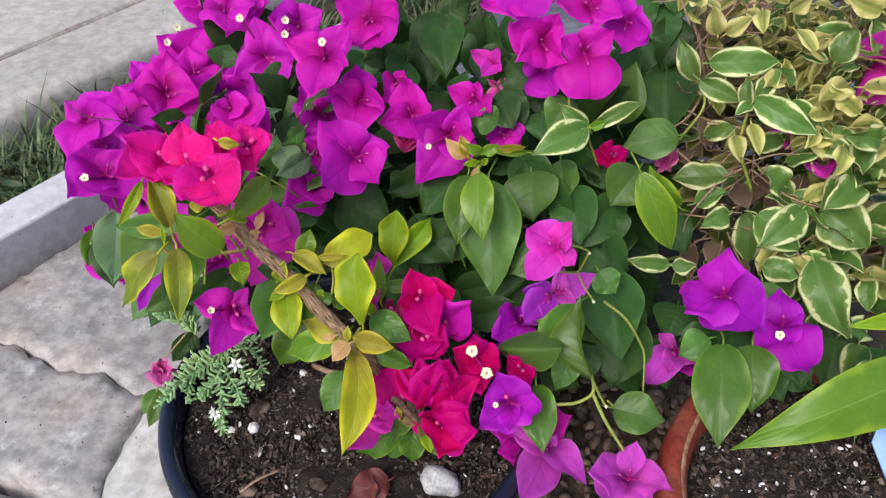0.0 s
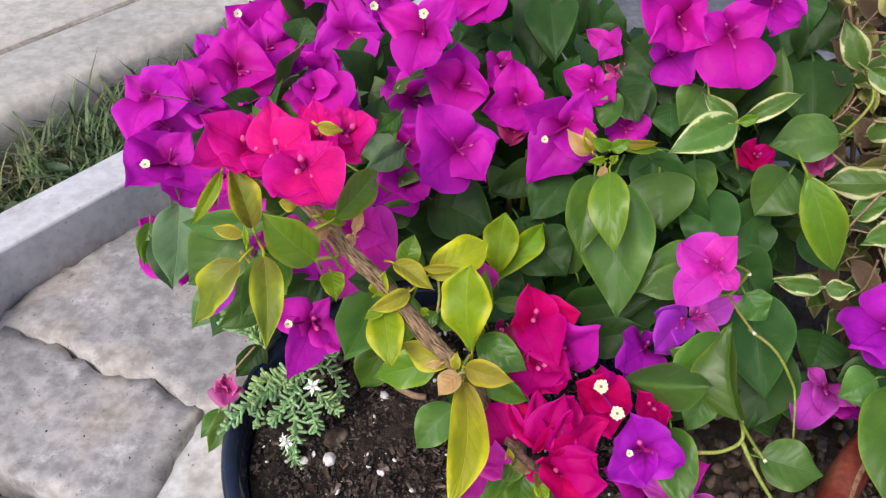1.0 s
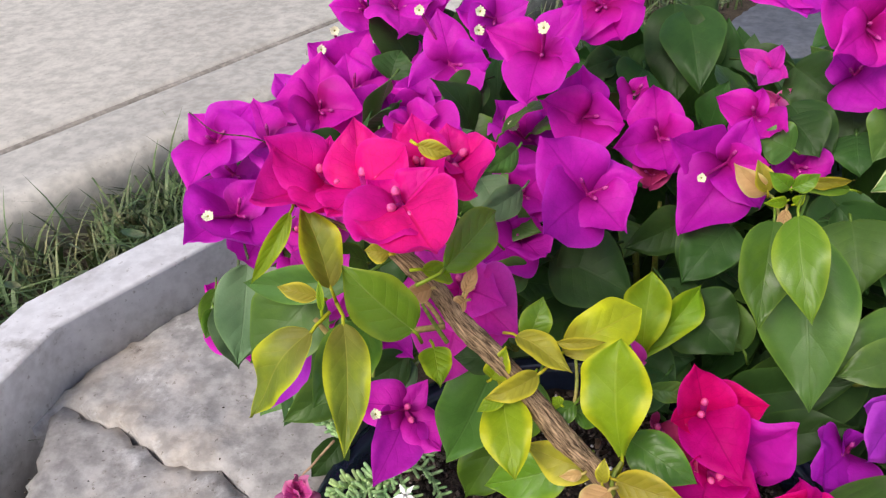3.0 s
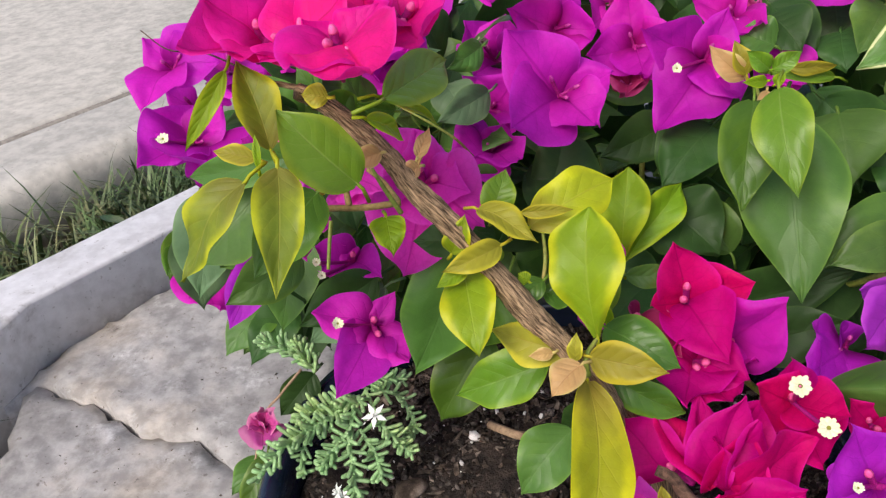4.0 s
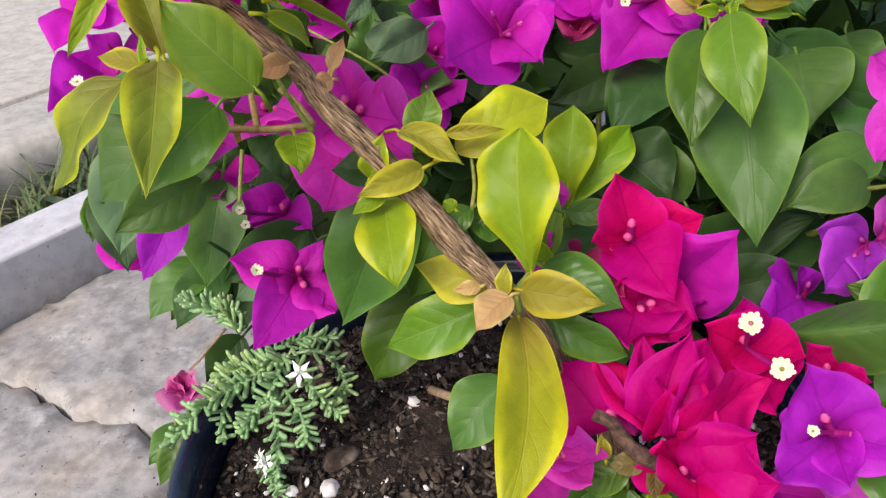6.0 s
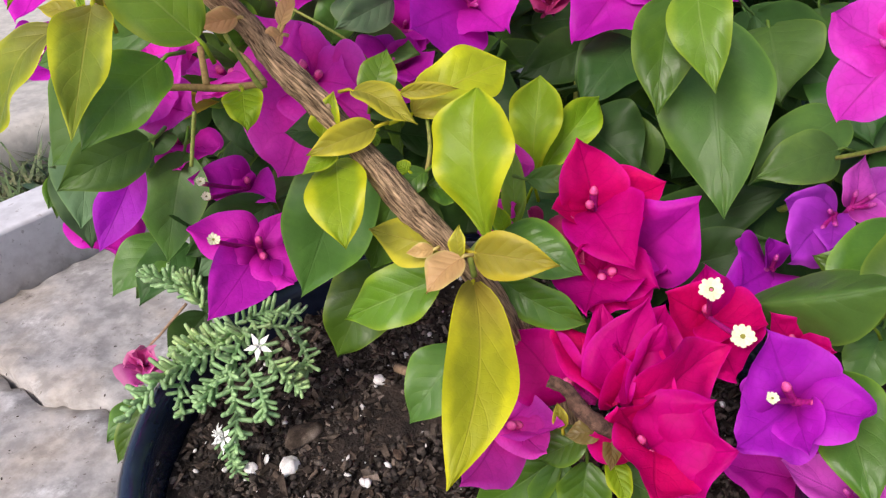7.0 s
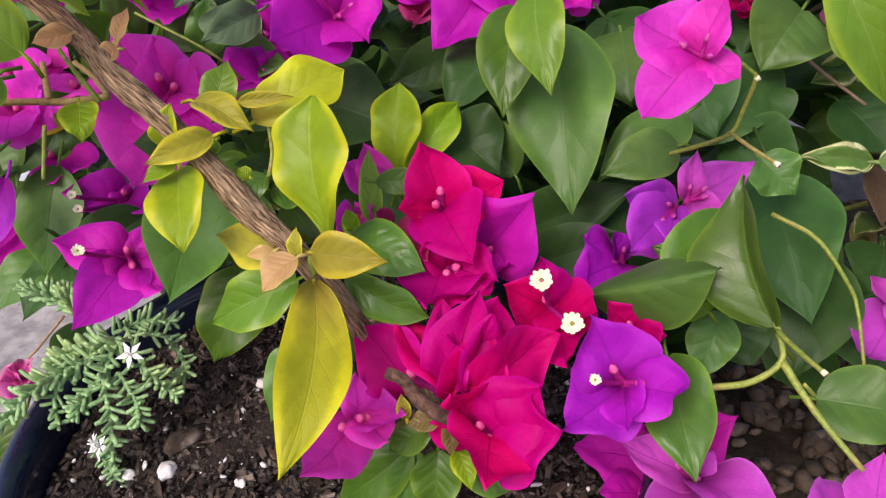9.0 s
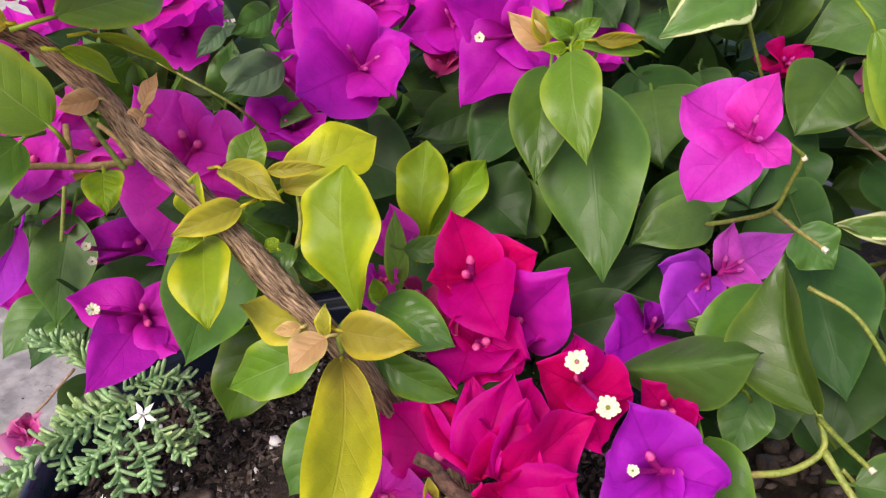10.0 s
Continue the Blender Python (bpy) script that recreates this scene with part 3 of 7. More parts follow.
def inside(p, poly):
    hit = False
    for i, a in enumerate(poly):
        c = poly[i - 1]
        if (a[1] > p[1]) != (c[1] > p[1]) and p[0] < (c[0] - a[0]) * (p[1] - a[1]) / (c[1] - a[1]) + a[0]:
            hit = not hit
    return hit


def flagstone(pts, top, material, label, seed, step=0.012):
    """Flagstone with a broken outline; its face breaks off in thin ragged layers."""
    rng = random.Random(seed)
    rim = rough_outline(pts, 0.012, 0.0035, seed)
    n = len(rim)
    cx, cy = sum(p[0] for p in rim) / n, sum(p[1] for p in rim) / n
    near = [p for p in rim]
    xs, ys = [p[0] for p in rim], [p[1] for p in rim]
    verts = [Vector(p) for p in rim]
    y = max(min(ys), 0.3)
    while y < min(max(ys), 1.0):
        x = max(min(xs), -0.7)
        while x < min(max(xs), -0.1):
            q = (x + rng.uniform(-0.3, 0.3) * step, y + rng.uniform(-0.3, 0.3) * step)
            if inside(q, rim) and min((q[0] - p[0]) ** 2 + (q[1] - p[1]) ** 2 for p in near) > (0.6 * step) ** 2:
                verts.append(Vector(q))
            x += step
        y += step
    vo, _, fo, _, _, _ = geometry.delaunay_2d_cdt(verts, [(i, (i + 1) % n) for i in range(n)], [], 1, 1e-5)
    bm = bmesh.new()
    off = Vector((seed * 3.7, seed * 1.3, 0))
    made = []
    for k, p in enumerate(vo):
        q = Vector((p.x, p.y, 0))
        lay = 2.2 * noise.noise(q * 5.5 + off) + 0.5 * noise.noise(q * 22 + off)
        step_h = math.floor(lay) + min(1, (lay - math.floor(lay)) * 5)
        h = 0.0032 * step_h + 0.003 * noise.noise(q * 9 + off) + 0.0008 * noise.noise(q * 60 + off)
        made.append(bm.verts.new((p.x, p.y, top + h - (0.004 if k < n else 0))))
    for f in fo:
        bm.faces.new([made[k] for k in f])
    bm.normal_update()
    edges = [e for e in bm.edges if e.is_boundary]
    r = bmesh.ops.extrude_edge_only(bm, edges=edges)
    for v in r["geom"]:
        if isinstance(v, bmesh.types.BMVert):
            v.co.z = 0.0
    bmesh.ops.recalc_face_normals(bm, faces=bm.faces[:])
    ob = part("flagstone", bm, material, None, None, label)
    return tagged(ob, label, "paving stone", "flagstones inside the edging")


flagstone([(-0.552, 0.672), (-0.521, 0.661), (-0.500, 0.650), (-0.487, 0.653), (-0.467, 0.638), (-0.426, 0.613), (-0.374, 0.607), (-0.333, 0.578), (-0.289, 0.568), (-0.27, 0.62), (-0.29, 0.98), (-0.36, 0.99), (-0.551, 0.722), (-0.563, 0.68), (-0.60, 0.60)], 0.066, M_SLAB, "large pale grey flagstone with a ragged broken edge", 3)
flagstone([(-0.561, 0.669), (-0.504, 0.650), (-0.490, 0.653), (-0.474, 0.639), (-0.431, 0.614), (-0.378, 0.608), (-0.338, 0.579), (-0.316, 0.573), (-0.322, 0.545), (-0.331, 0.475), (-0.330, 0.447), (-0.376, 0.458), (-0.411, 0.470), (-0.463, 0.488), (-0.523, 0.518)], 0.0625, M_SLAB, "warm grey flagstone with pitted weathered face", 5)
flagstone([(-0.310, 0.566), (-0.290, 0.567), (-0.22, 0.5), (-0.22, 0.3), (-0.323, 0.438), (-0.326, 0.471), (-0.317, 0.541)], 0.062, M_SLAB_GREY, "smooth greenish grey flagstone beside the black pot", 7)
flagstone([(-0.471, 0.475), (-0.433, 0.464), (-0.400, 0.450), (-0.36, 0.30), (-0.36, 0.1), (-0.62, 0.1), (-0.62, 0.42)], 0.05, M_SLAB, "worn tan flagstone past a dark joint", 9)

# far stone behind the plants, coloured dark to stand for shade
flagstone([(-0.27, 1.0), (0.8, 1.0), (0.9, 2.0), (0.42, 2.0), (-0.2, 1.18)], 0.05, M_SLAB_SHADED, "stone paving behind the plants, its shade painted in as dark blue-grey", 12, 0.03)

# grit on the stones
grit_rng = random.Random(21)


def grit_place():
    return grit_rng.uniform(-0.56, -0.28), grit_rng.uniform(0.45, 0.8), 0.0665, grit_rng.uniform(0.0004, 0.0013), grit_rng.uniform(1, 1.4)


tagged(part("grit", lump_data(90, grit_place, grit_rng, 0.5), M_CHIP, None, None, "dark specks of soil scattered on the flagstones", "stuff"), "", "grit")

# grass strip between the edging and the kerb
gr = random.Random(4)


def grass_mesh(n, place, h0, h1, w, lean):
    vs, fs = [], []
    for _ in range(n):
        x, y, z = place()
        h, a = gr.uniform(h0, h1), gr.uniform(0, 6.3)
        dx, dy, bend = math.cos(a), math.sin(a), gr.uniform(0.2, 1.0) * lean
        ww = w * gr.uniform(0.6, 1.3)
        k = len(vs)
        for i in range(5):
            t = i / 4
            cx, cy, cz = x + dx * bend * h * t * t, y + dy * bend * h * t * t, z + h * t * (1 - 0.35 * bend * t)
            half = ww * (1 - t) ** 0.7 * 0.5
            vs += [(cx - dy * half, cy + dx * half, cz), (cx + dy * half, cy - dx * half, cz)]
        fs += [[k + 2 * i, k + 2 * i + 1, k + 2 * i + 3, k + 2 * i + 2] for i in range(4)]
    me = bpy.data.meshes.new("grass")
    me.from_pydata(vs, [], fs)
    return me


def grass_place():
    q = Vector(KERB) + RUN * gr.uniform(-0.9, 1.3) - OUT * (0.012 + 0.29 * gr.random() ** 0.8)
    if gr.random() < 0.35:
        q = Vector((-0.62, 1.02)) + RUN * gr.gauss(0.1, 0.16) + OUT * gr.gauss(0, 0.05)
    return q.x, q.y, 0.0


tagged(part("grass", grass_mesh(3300, grass_place, 0.025, 0.115, 0.0066, 1.3), M_LAWN, None, None, "thin unmown grass between edging and kerb", "stuff"), "", "grass")


def tall_place():
    q = Vector((-0.66, 1.07)) + RUN * gr.uniform(-0.25, 0.35) - OUT * gr.uniform(0.0, 0.05)
    return q.x, q.y, 0.0


tagged(part("tall_grass", grass_mesh(46, tall_place, 0.09, 0.20, 0.0065, 1.2), M_LAWN, None, None, "a few long grass blades leaning over the kerb", "stuff"), "", "grass")


def weed_place():
    q = Vector((-0.50, 0.90)) + RUN * gr.uniform(-0.22, 0.3) + OUT * gr.uniform(0.02, 0.10)
    return q.x, q.y, 0.0


def weed_mesh(n):
    vs, fs = [], []
    for _ in range(n):
        x, y, z = weed_place()
        h, r, a = gr.uniform(0.03, 0.09), gr.uniform(0.006, 0.013), gr.uniform(0, 6.3)
        tx, ty = gr.uniform(-0.5, 0.5), gr.uniform(-0.5, 0.5)
        k = len(vs)
        vs.append((x, y, h))
        for i in range(9):
            w = a + 6.2832 * i / 9
            vs.append((x + r * math.cos(w), y + r * math.sin(w), h + 0.004 + r * (tx * math.cos(w) + ty * math.sin(w))))
        fs += [[k, k + 1 + i, k + 1 + (i + 1) % 9] for i in range(9)]
    me = bpy.data.meshes.new("weeds")
    me.from_pydata(vs, [], fs)
    return me


tagged(part("weeds", weed_mesh(70), M_LAWN, None, None, "small round-leaved weeds along the edging", "stuff"), "", "weeds")


def litter_place():
    x, y, z = grass_place()
    return x, y, 0.006, gr.uniform(0.004, 0.012), gr.uniform(1, 2.2)


tagged(part("leaf_litter", lump_data(320, litter_place, gr, 0.25), M_CHIP, None, None, "brown dead leaf scraps among the grass", "stuff"), "", "litter")

# ---- pots ----
POT = (-0.0725, 0.446)
pot = thing("flower_pot", (*POT, 0), "glossy blue-black round flower pot full of potting soil", "flower pot")
part("body", lathe([(0.106, 0.0), (0.113, 0.01), (0.135, 0.15), (0.1405, 0.187), (0.1395, 0.1872), (0.131, 0.15), (0.107, 0.012)], 96), M_POT, pot, pose(*POT, 0))
part("rim", lathe([(0.1395, 0.186), (0.150, 0.188), (0.1565, 0.194), (0.1595, 0.2085), (0.1588, 0.2145), (0.1560, 0.2195), (0.1510, 0.2205), (0.1465, 0.2175), (0.1440, 0.211), (0.1420, 0.198), (0.1400, 0.18)], 96, False), M_POT, pot, pose(*POT, 0), "rounded glossy rim")
TERRA = (0.318, 0.328)
terra = thing("clay_pot", (*TERRA, 0), "red-brown clay flower pot with a worn rounded rim", "flower pot")
part("body", lathe([(0.100, 0.0), (0.105, 0.008), (0.142, 0.17), (0.146, 0.182), (0.1445, 0.1822), (0.132, 0.15), (0.095, 0.012)], 128), M_TERRA, terra, pose(*TERRA, 0))
part("rim", lathe([(0.1455, 0.1815), (0.154, 0.184), (0.158, 0.192), (0.160, 0.214), (0.1588, 0.227), (0.155, 0.2345), (0.150, 0.2365), (0.143, 0.234), (0.1375, 0.226), (0.1355, 0.212), (0.133, 0.17)], 128, False), M_TERRA, terra, pose(*TERRA, 0))
part("rim_edge", lathe([(0.1398, 0.2303), (0.1402, 0.2312), (0.1420, 0.2336), (0.1429, 0.2343), (0.1432, 0.2341), (0.1416, 0.2322)], 128, False), M_TERRAEDGE, terra, pose(*TERRA, 0), "pale chipped inner edge of the rim")


def soil_disc(name, at, radius, z, label, seed):
    bm = bmesh.new()
    n, rings = 90, 34
    prev = None
    c = Vector((seed * 7.1, 3.3, 0.4))
    for i in range(1, rings + 1):
        r = radius * i / rings
        ring = []
        for k in range(n):
            x, y = r * math.cos(6.2832 * k / n), r * math.sin(6.2832 * k / n)
            h = 0.006 * noise.noise(Vector((x * 18, y * 18, 0)) + c) + 0.004 * noise.noise(Vector((x * 60, y * 60, 2)) + c) + 0.002 * noise.noise(Vector((x * 160, y * 160, 4)) + c)
            ring.append(bm.verts.new((x, y, h)))
        if prev:
            for k in range(n):
                bm.faces.new((prev[k], prev[(k + 1) % n], ring[(k + 1) % n], ring[k]))
        else:
            bm.faces.new(ring)
        prev = ring
    return tagged(part(name, bm, M_SOIL, None, pose(*at, z), label, "stuff"), "", "soil")


soil_black = soil_disc("potting_soil", POT, 0.1415, 0.198, "dark damp potting soil inside the black pot", 1)
soil_clay = soil_disc("potting_soil", TERRA, 0.1355, 0.212, "dark potting soil inside the clay pot", 2)
cr = random.Random(8)


def scatter(at, radius, z, s0, s1, stretch=1.6):
    def place():
        r, w = radius * math.sqrt(cr.random()), cr.uniform(0, 6.2832)
        s = s0 + (s1 - s0) * cr.random() ** 2.2
        return at[0] + r * math.cos(w), at[1] + r * math.sin(w), z + s * 0.15, s, cr.uniform(1, stretch)
    return place


tagged(part("bark_chips", lump_data(3400, scatter(POT, 0.138, 0.1998, 0.0004, 0.0023, 2.8), cr, 0.5, True), M_CHIP, None, None, "brown bark chips and crumbs mixed in the black pot's soil", "stuff", False), "", "bark chips")
tagged(part("soil_crumbs", lump_data(11000, scatter(POT, 0.140, 0.199, 0.0003, 0.0025, 1.6), cr, 0.8), M_CRUMB, None, None, "dark moist crumbs of potting soil in the black pot", "stuff"), "", "soil")
tagged(part("soil_crumbs", lump_data(9000, scatter(TERRA, 0.134, 0.2125, 0.0004, 0.0022, 1.5), cr, 0.8), M_CRUMB, None, None, "dark moist crumbs of potting soil in the clay pot", "stuff"), "", "soil")
tagged(part("perlite", lump_data(260, scatter(POT, 0.134, 0.2005, 0.0004, 0.0026, 1.3), cr, 0.8), M_PERLITE, None, None, "white perlite grains on the black pot's soil", "stuff"), "", "perlite")
tagged(part("bark_chips", lump_data(3400, scatter(TERRA, 0.133, 0.2132, 0.0004, 0.0024, 2.6), cr, 0.5, True), M_CHIP, None, None, "brown bark chips mixed in the clay pot's soil", "stuff", False), "", "bark chips")
tagged(part("perlite", lump_data(320, scatter(TERRA, 0.131, 0.2145, 0.0004, 0.0028, 1.3), cr, 0.8), M_PERLITE, None, None, "white perlite grains on the clay pot's soil", "stuff"), "", "perlite")


def chip_mesh(rng, size):
    """A flat split flake of bark."""
    bm = bmesh.new()
    n = rng.randrange(5, 8)
    ring = [(rng.uniform(0.75, 1.1) * math.cos(6.2832 * k / n), rng.uniform(0.75, 1.1) * math.sin(6.2832 * k / n)) for k in range(n)]
    lo = [bm.verts.new((x * size * 1.5, y * size * 0.75, 0)) for x, y in ring]
    hi = [bm.verts.new((x * size * 1.38, y * size * 0.66, size * rng.uniform(0.22, 0.42))) for x, y in ring]
    for k in range(n):
        bm.faces.new((lo[k], lo[(k + 1) % n], hi[(k + 1) % n], hi[k]))
    bm.faces.new(hi)
    me = bpy.data.meshes.new("bark_chip")
    bm.to_mesh(me)
    bm.free()
    return me


chip_kinds = [chip_mesh(cr, 0.0028) for k in range(8)]
for soil_ob, at, radius, z, n in ((soil_black, POT, 0.130, 0.2003, 80), (soil_clay, TERRA, 0.126, 0.2145, 110)):
    for k in range(n):
        r, w, s = radius * math.sqrt(cr.random()), cr.uniform(0, 6.2832), cr.uniform(0.55, 1.35)
        part("bark_chip", chip_kinds[k % 8], M_BIGCHIP, soil_ob, pose(at[0] + r * math.cos(w), at[1] + r * math.sin(w), z, cr.uniform(-20, 20), cr.uniform(-20, 20), cr.uniform(0, 360)) @ Matrix.Scale(s, 4), "", "", False)


def rock(at, size, material, label, seed, squash=0.6, name="stone", stretch=1.3, category="stone"):
    rng = random.Random(seed)
    bm = bmesh.new()
    bmesh.ops.create_icosphere(bm, subdivisions=3, radius=1.0)
    o = Vector((rng.uniform(0, 50), 0, 0))
    for v in bm.verts:
        k = 1 + 0.3 * noise.noise(v.co * 1.3 + o) + 0.1 * noise.noise(v.co * 3.5 + o)
        v.co = Vector((v.co.x * size * stretch, v.co.y * size, v.co.z * size * squash)) * k
    return tagged(part(name, bm, material, None, pose(*at, 0, 0, rng.uniform(0, 360)), label), "", category)


rock((-0.0005, 0.3717, 0.2040), 0.0125, M_WHITEROCK, "pale grey and white rough stone on the soil", 2, 0.75)
rock((-0.1547, 0.4243, 0.2000), 0.0046, M_PERLITE, "small white pebble on dark soil", 5, 0.8)
rock((-0.1729, 0.4230, 0.2000), 0.0030, M_PERLITE, "tiny white pebble on dark soil", 6, 0.8)
rock((-0.1214, 0.4843, 0.2010), 0.0030, M_PERLITE, "tiny white pebble on dark soil", 9, 0.8)
rock((-0.1526, 0.4442, 0.2010), 0.0070, M_CHIP, "flat brown bark chunk on the soil", 7, 0.35, "bark_chunk", 1.5, "bark")
rock((-0.1479, 0.3648, 0.2010), 0.0055, M_PEBBLE, "small tan pebble on the soil", 8, 0.6)
rock((-0.0938, 0.3695, 0.2020), 0.0050, M_CHIP, "grey bark flake on the soil", 10, 0.5, "bark_chunk", 1.5, "bark")
part_stick = part("dry_stick", tube(bmesh.new(), smooth_path([(-0.1534, 0.3614, 0.2030), (-0.1414, 0.3699, 0.2070), (-0.1260, 0.3813, 0.2040)], 5), [0.0011] * 11, 7), M_DRYTWIG, None, None, "short dry stick lying on potting soil")
tagged(part_stick, "", "stick")
part_stick = part("dry_stick", tube(bmesh.new(), smooth_path([(-0.1133, 0.4918, 0.2030), (-0.0982, 0.4807, 0.2070), (-0.0899, 0.4821, 0.2040)], 5), [0.0026] * 11, 7), M_DRYTWIG, None, None, "pale broken stick lying on potting soil")
tagged(part_stick, "", "stick")

# gravel on the earth between the pots
gv = random.Random(31)


def gravel_place():
    return gv.uniform(0.0, 0.36), gv.uniform(0.42, 0.72), gv.uniform(0.0, 0.012), gv.uniform(0.004, 0.010), gv.uniform(1, 1.5)


tagged(part("gravel", lump_data(900, gravel_place, gv, 0.9), M_PEBBLE, None, None, "brown pea gravel on the ground between the pots", "stuff"), "", "gravel")

# front plant: woody branch and its leaves

# ---- things: the plants ----
front = thing("bougainvillea", (-0.03, 0.43, 0.198), "bougainvillea with crimson flowers and yellow-green young leaves in a black pot", "plant", "bougainvilleas")
twig(front, M_BARK, [(-0.020, 0.440, 0.19), (-0.022, 0.438, 0.225), (-0.030, 0.430, 0.262), (-0.042, 0.420, 0.29)], 0.0075, 0.0055, "trunk", 0.06, 12)
twig(front, M_BARK, [(-0.1694, 0.4394, 0.4323), (-0.1609, 0.4436, 0.4252), (-0.1468, 0.4406, 0.4130), (-0.1353, 0.4330, 0.4053), (-0.1259, 0.4267, 0.3949), (-0.1112, 0.4246, 0.3782), (-0.0978, 0.4196, 0.3629), (-0.0831, 0.4118, 0.3467), (-0.0704, 0.4067, 0.3352), (-0.0545, 0.4022, 0.3146), (-0.0465, 0.4087, 0.2887), (-0.0403, 0.4270, 0.2500)], .0034, .0046, name="branch", rough=.05, sides=40, knots=((0.42, 0.25), (0.62, 0.3), (0.2, 0.2)))
twig(front, M_SHADEBARK, [(-0.0346, 0.3771, 0.2963), (-0.0282, 0.3748, 0.2942), (-0.0235, 0.3720, 0.2878), (-0.0165, 0.3697, 0.2826), (-0.0083, 0.3772, 0.2693), (-0.0130, 0.4010, 0.2450), (-0.0240, 0.4076, 0.2049)], .0021, .0027, name="branch", rough=.05, sides=32, knots=((0.3, 0.2), (0.46, 0.25)))
twig(front, M_TAN, [(-0.1344, 0.4374, 0.3832), (-0.1483, 0.4333, 0.3836), (-0.1611, 0.4293, 0.3859), (-0.1746, 0.4231, 0.3886), (-0.1806, 0.4205, 0.3896), (-0.1866, 0.4207, 0.3987)], .0015, .0012)
twig(front, M_TAN, [(-0.1806, 0.4205, 0.3896), (-0.1821, 0.4187, 0.3889), (-0.1835, 0.4168, 0.3881)], .0009, .0006)
twig(front, M_TAN, [(-0.1545, 0.4317, 0.3853), (-0.1562, 0.4366, 0.3907), (-0.1582, 0.4421, 0.3960)], .0014, .0012)
twig(front, M_BARK, [(-0.1546, 0.4211, 0.4371), (-0.1672, 0.4292, 0.4383), (-0.1893, 0.4470, 0.4347)], .0014, .001, name="stem")
twig(front, M_TWIG, [(-0.0777, 0.4227, 0.3510), (-0.0765, 0.4323, 0.3580), (-0.0774, 0.4383, 0.3676)], .0009, .0007)
twig(front, M_TWIG, [(-0.0599, 0.3992, 0.3244), (-0.0608, 0.4017, 0.3322), (-0.0567, 0.4088, 0.3348)], .0012, .0009)
twig(front, M_TWIG, [(-0.1314, 0.4229, 0.3867), (-0.1360, 0.4232, 0.3960), (-0.1408, 0.4241, 0.4061)], .0011, .0008, name="stem")
twig(front, M_TAN, [(-0.1355, 0.4392, 0.3826), (-0.1419, 0.4438, 0.3893), (-0.1487, 0.4469, 0.3939)], .0012, .0010)
twig(front, M_TWIG, [(-0.1685, 0.4470, 0.3694), (-0.1695, 0.4423, 0.3608), (-0.1703, 0.4363, 0.3511)], .0009, .0008)
twig(front, M_BRONZE, [(-0.1246, 0.4321, 0.4028), (-0.1219, 0.4356, 0.4076)], .0007, .0006, name="bud")
leaf(front, M_TURN, (-0.1618, 0.3841, 0.4282), (-0.1548, 0.3427, 0.4051), 0.0165, (0.24, -0.60, 0.76), fold=.75, wave=.08, a=.42)
leaf(front, M_TURN, (-0.1757, 0.3867, 0.4217), (-0.1987, 0.3698, 0.3922), 0.0225, (-0.34, -0.63, 0.70), fold=.4, wave=.06, ess=0.04)
leaf(front, M_TURN, (-0.1762, 0.4175, 0.4188), (-0.1884, 0.4339, 0.4477), 0.0172, (0.43, -0.70, 0.58), fold=.6, a=.5)
leaf(front, M_LIME, (-0.1930, 0.4321, 0.4443), (-0.2091, 0.4159, 0.4198), 0.0080, (0.24, -0.87, 0.42), fold=.6)
leaf(front, M_MATURE, (-0.1735, 0.4473, 0.4028), (-0.2349, 0.4611, 0.3852), 0.0181, (-0.31, -0.87, 0.39))
leaf(front, M_OLIVE, (-0.1810, 0.4131, 0.4170), (-0.1977, 0.4146, 0.4203), 0.0079, (0.06, -0.75, 0.66), fold=.3)
leaf(front, M_LIME, (-0.1760, 0.4021, 0.4191), (-0.1773, 0.4085, 0.4295), 0.0031, (0.15, -0.83, 0.53))
leaf(front, M_FRESH, (-0.1406, 0.4011, 0.4121), (-0.1649, 0.4021, 0.4411), 0.0235, (0.22, -0.80, 0.52), fold=0.3, arch=.06, b=2.2)
leaf(front, M_FRESH, (-0.1252, 0.3947, 0.4466), (-0.1110, 0.4419, 0.4409), 0.0178, (0.45, -0.68, 0.55), fold=0.2, arch=.03, a=.5, b=2.1)
leaf(front, M_LIME, (-0.1372, 0.4146, 0.4309), (-0.1278, 0.4280, 0.4153), 0.0092, (0.15, -0.55, 0.82), fold=0.30, b=2.2)
leaf(front, M_LIME, (-0.1379, 0.4407, 0.4281), (-0.1188, 0.4583, 0.4068), 0.0060, (0.10, -0.55, 0.83), fold=.5, arch=.10)
leaf(front, M_GREEN, (-0.1359, 0.4561, 0.4152), (-0.1486, 0.4469, 0.4232), 0.0081, (0.58, -0.81, -0.00))
leaf(front, M_BRONZE, (-0.1377, 0.4304, 0.4095), (-0.1502, 0.4251, 0.4084), 0.0088, (0.33, -0.86, 0.40), fold=.5)
leaf(front, M_BRONZE, (-0.1245, 0.4337, 0.4054), (-0.1196, 0.4405, 0.4146), 0.0062, (0.13, -0.83, 0.54))
leaf(front, M_BRONZE, (-0.1237, 0.4320, 0.4024), (-0.1314, 0.4276, 0.4016), 0.0073, (0.39, -0.79, 0.47))
leaf(front, M_LIME, (-0.1364, 0.4178, 0.3882), (-0.1322, 0.4033, 0.3791), 0.0141, (0.16, -0.64, 0.75), a=.26, fold=.3, b=1.7)
leaf(front, M_GREEN, (-0.1613, 0.4167, 0.4004), (-0.1806, 0.3855, 0.3824), 0.0240, (0.38, -0.61, 0.70), b=2.0)
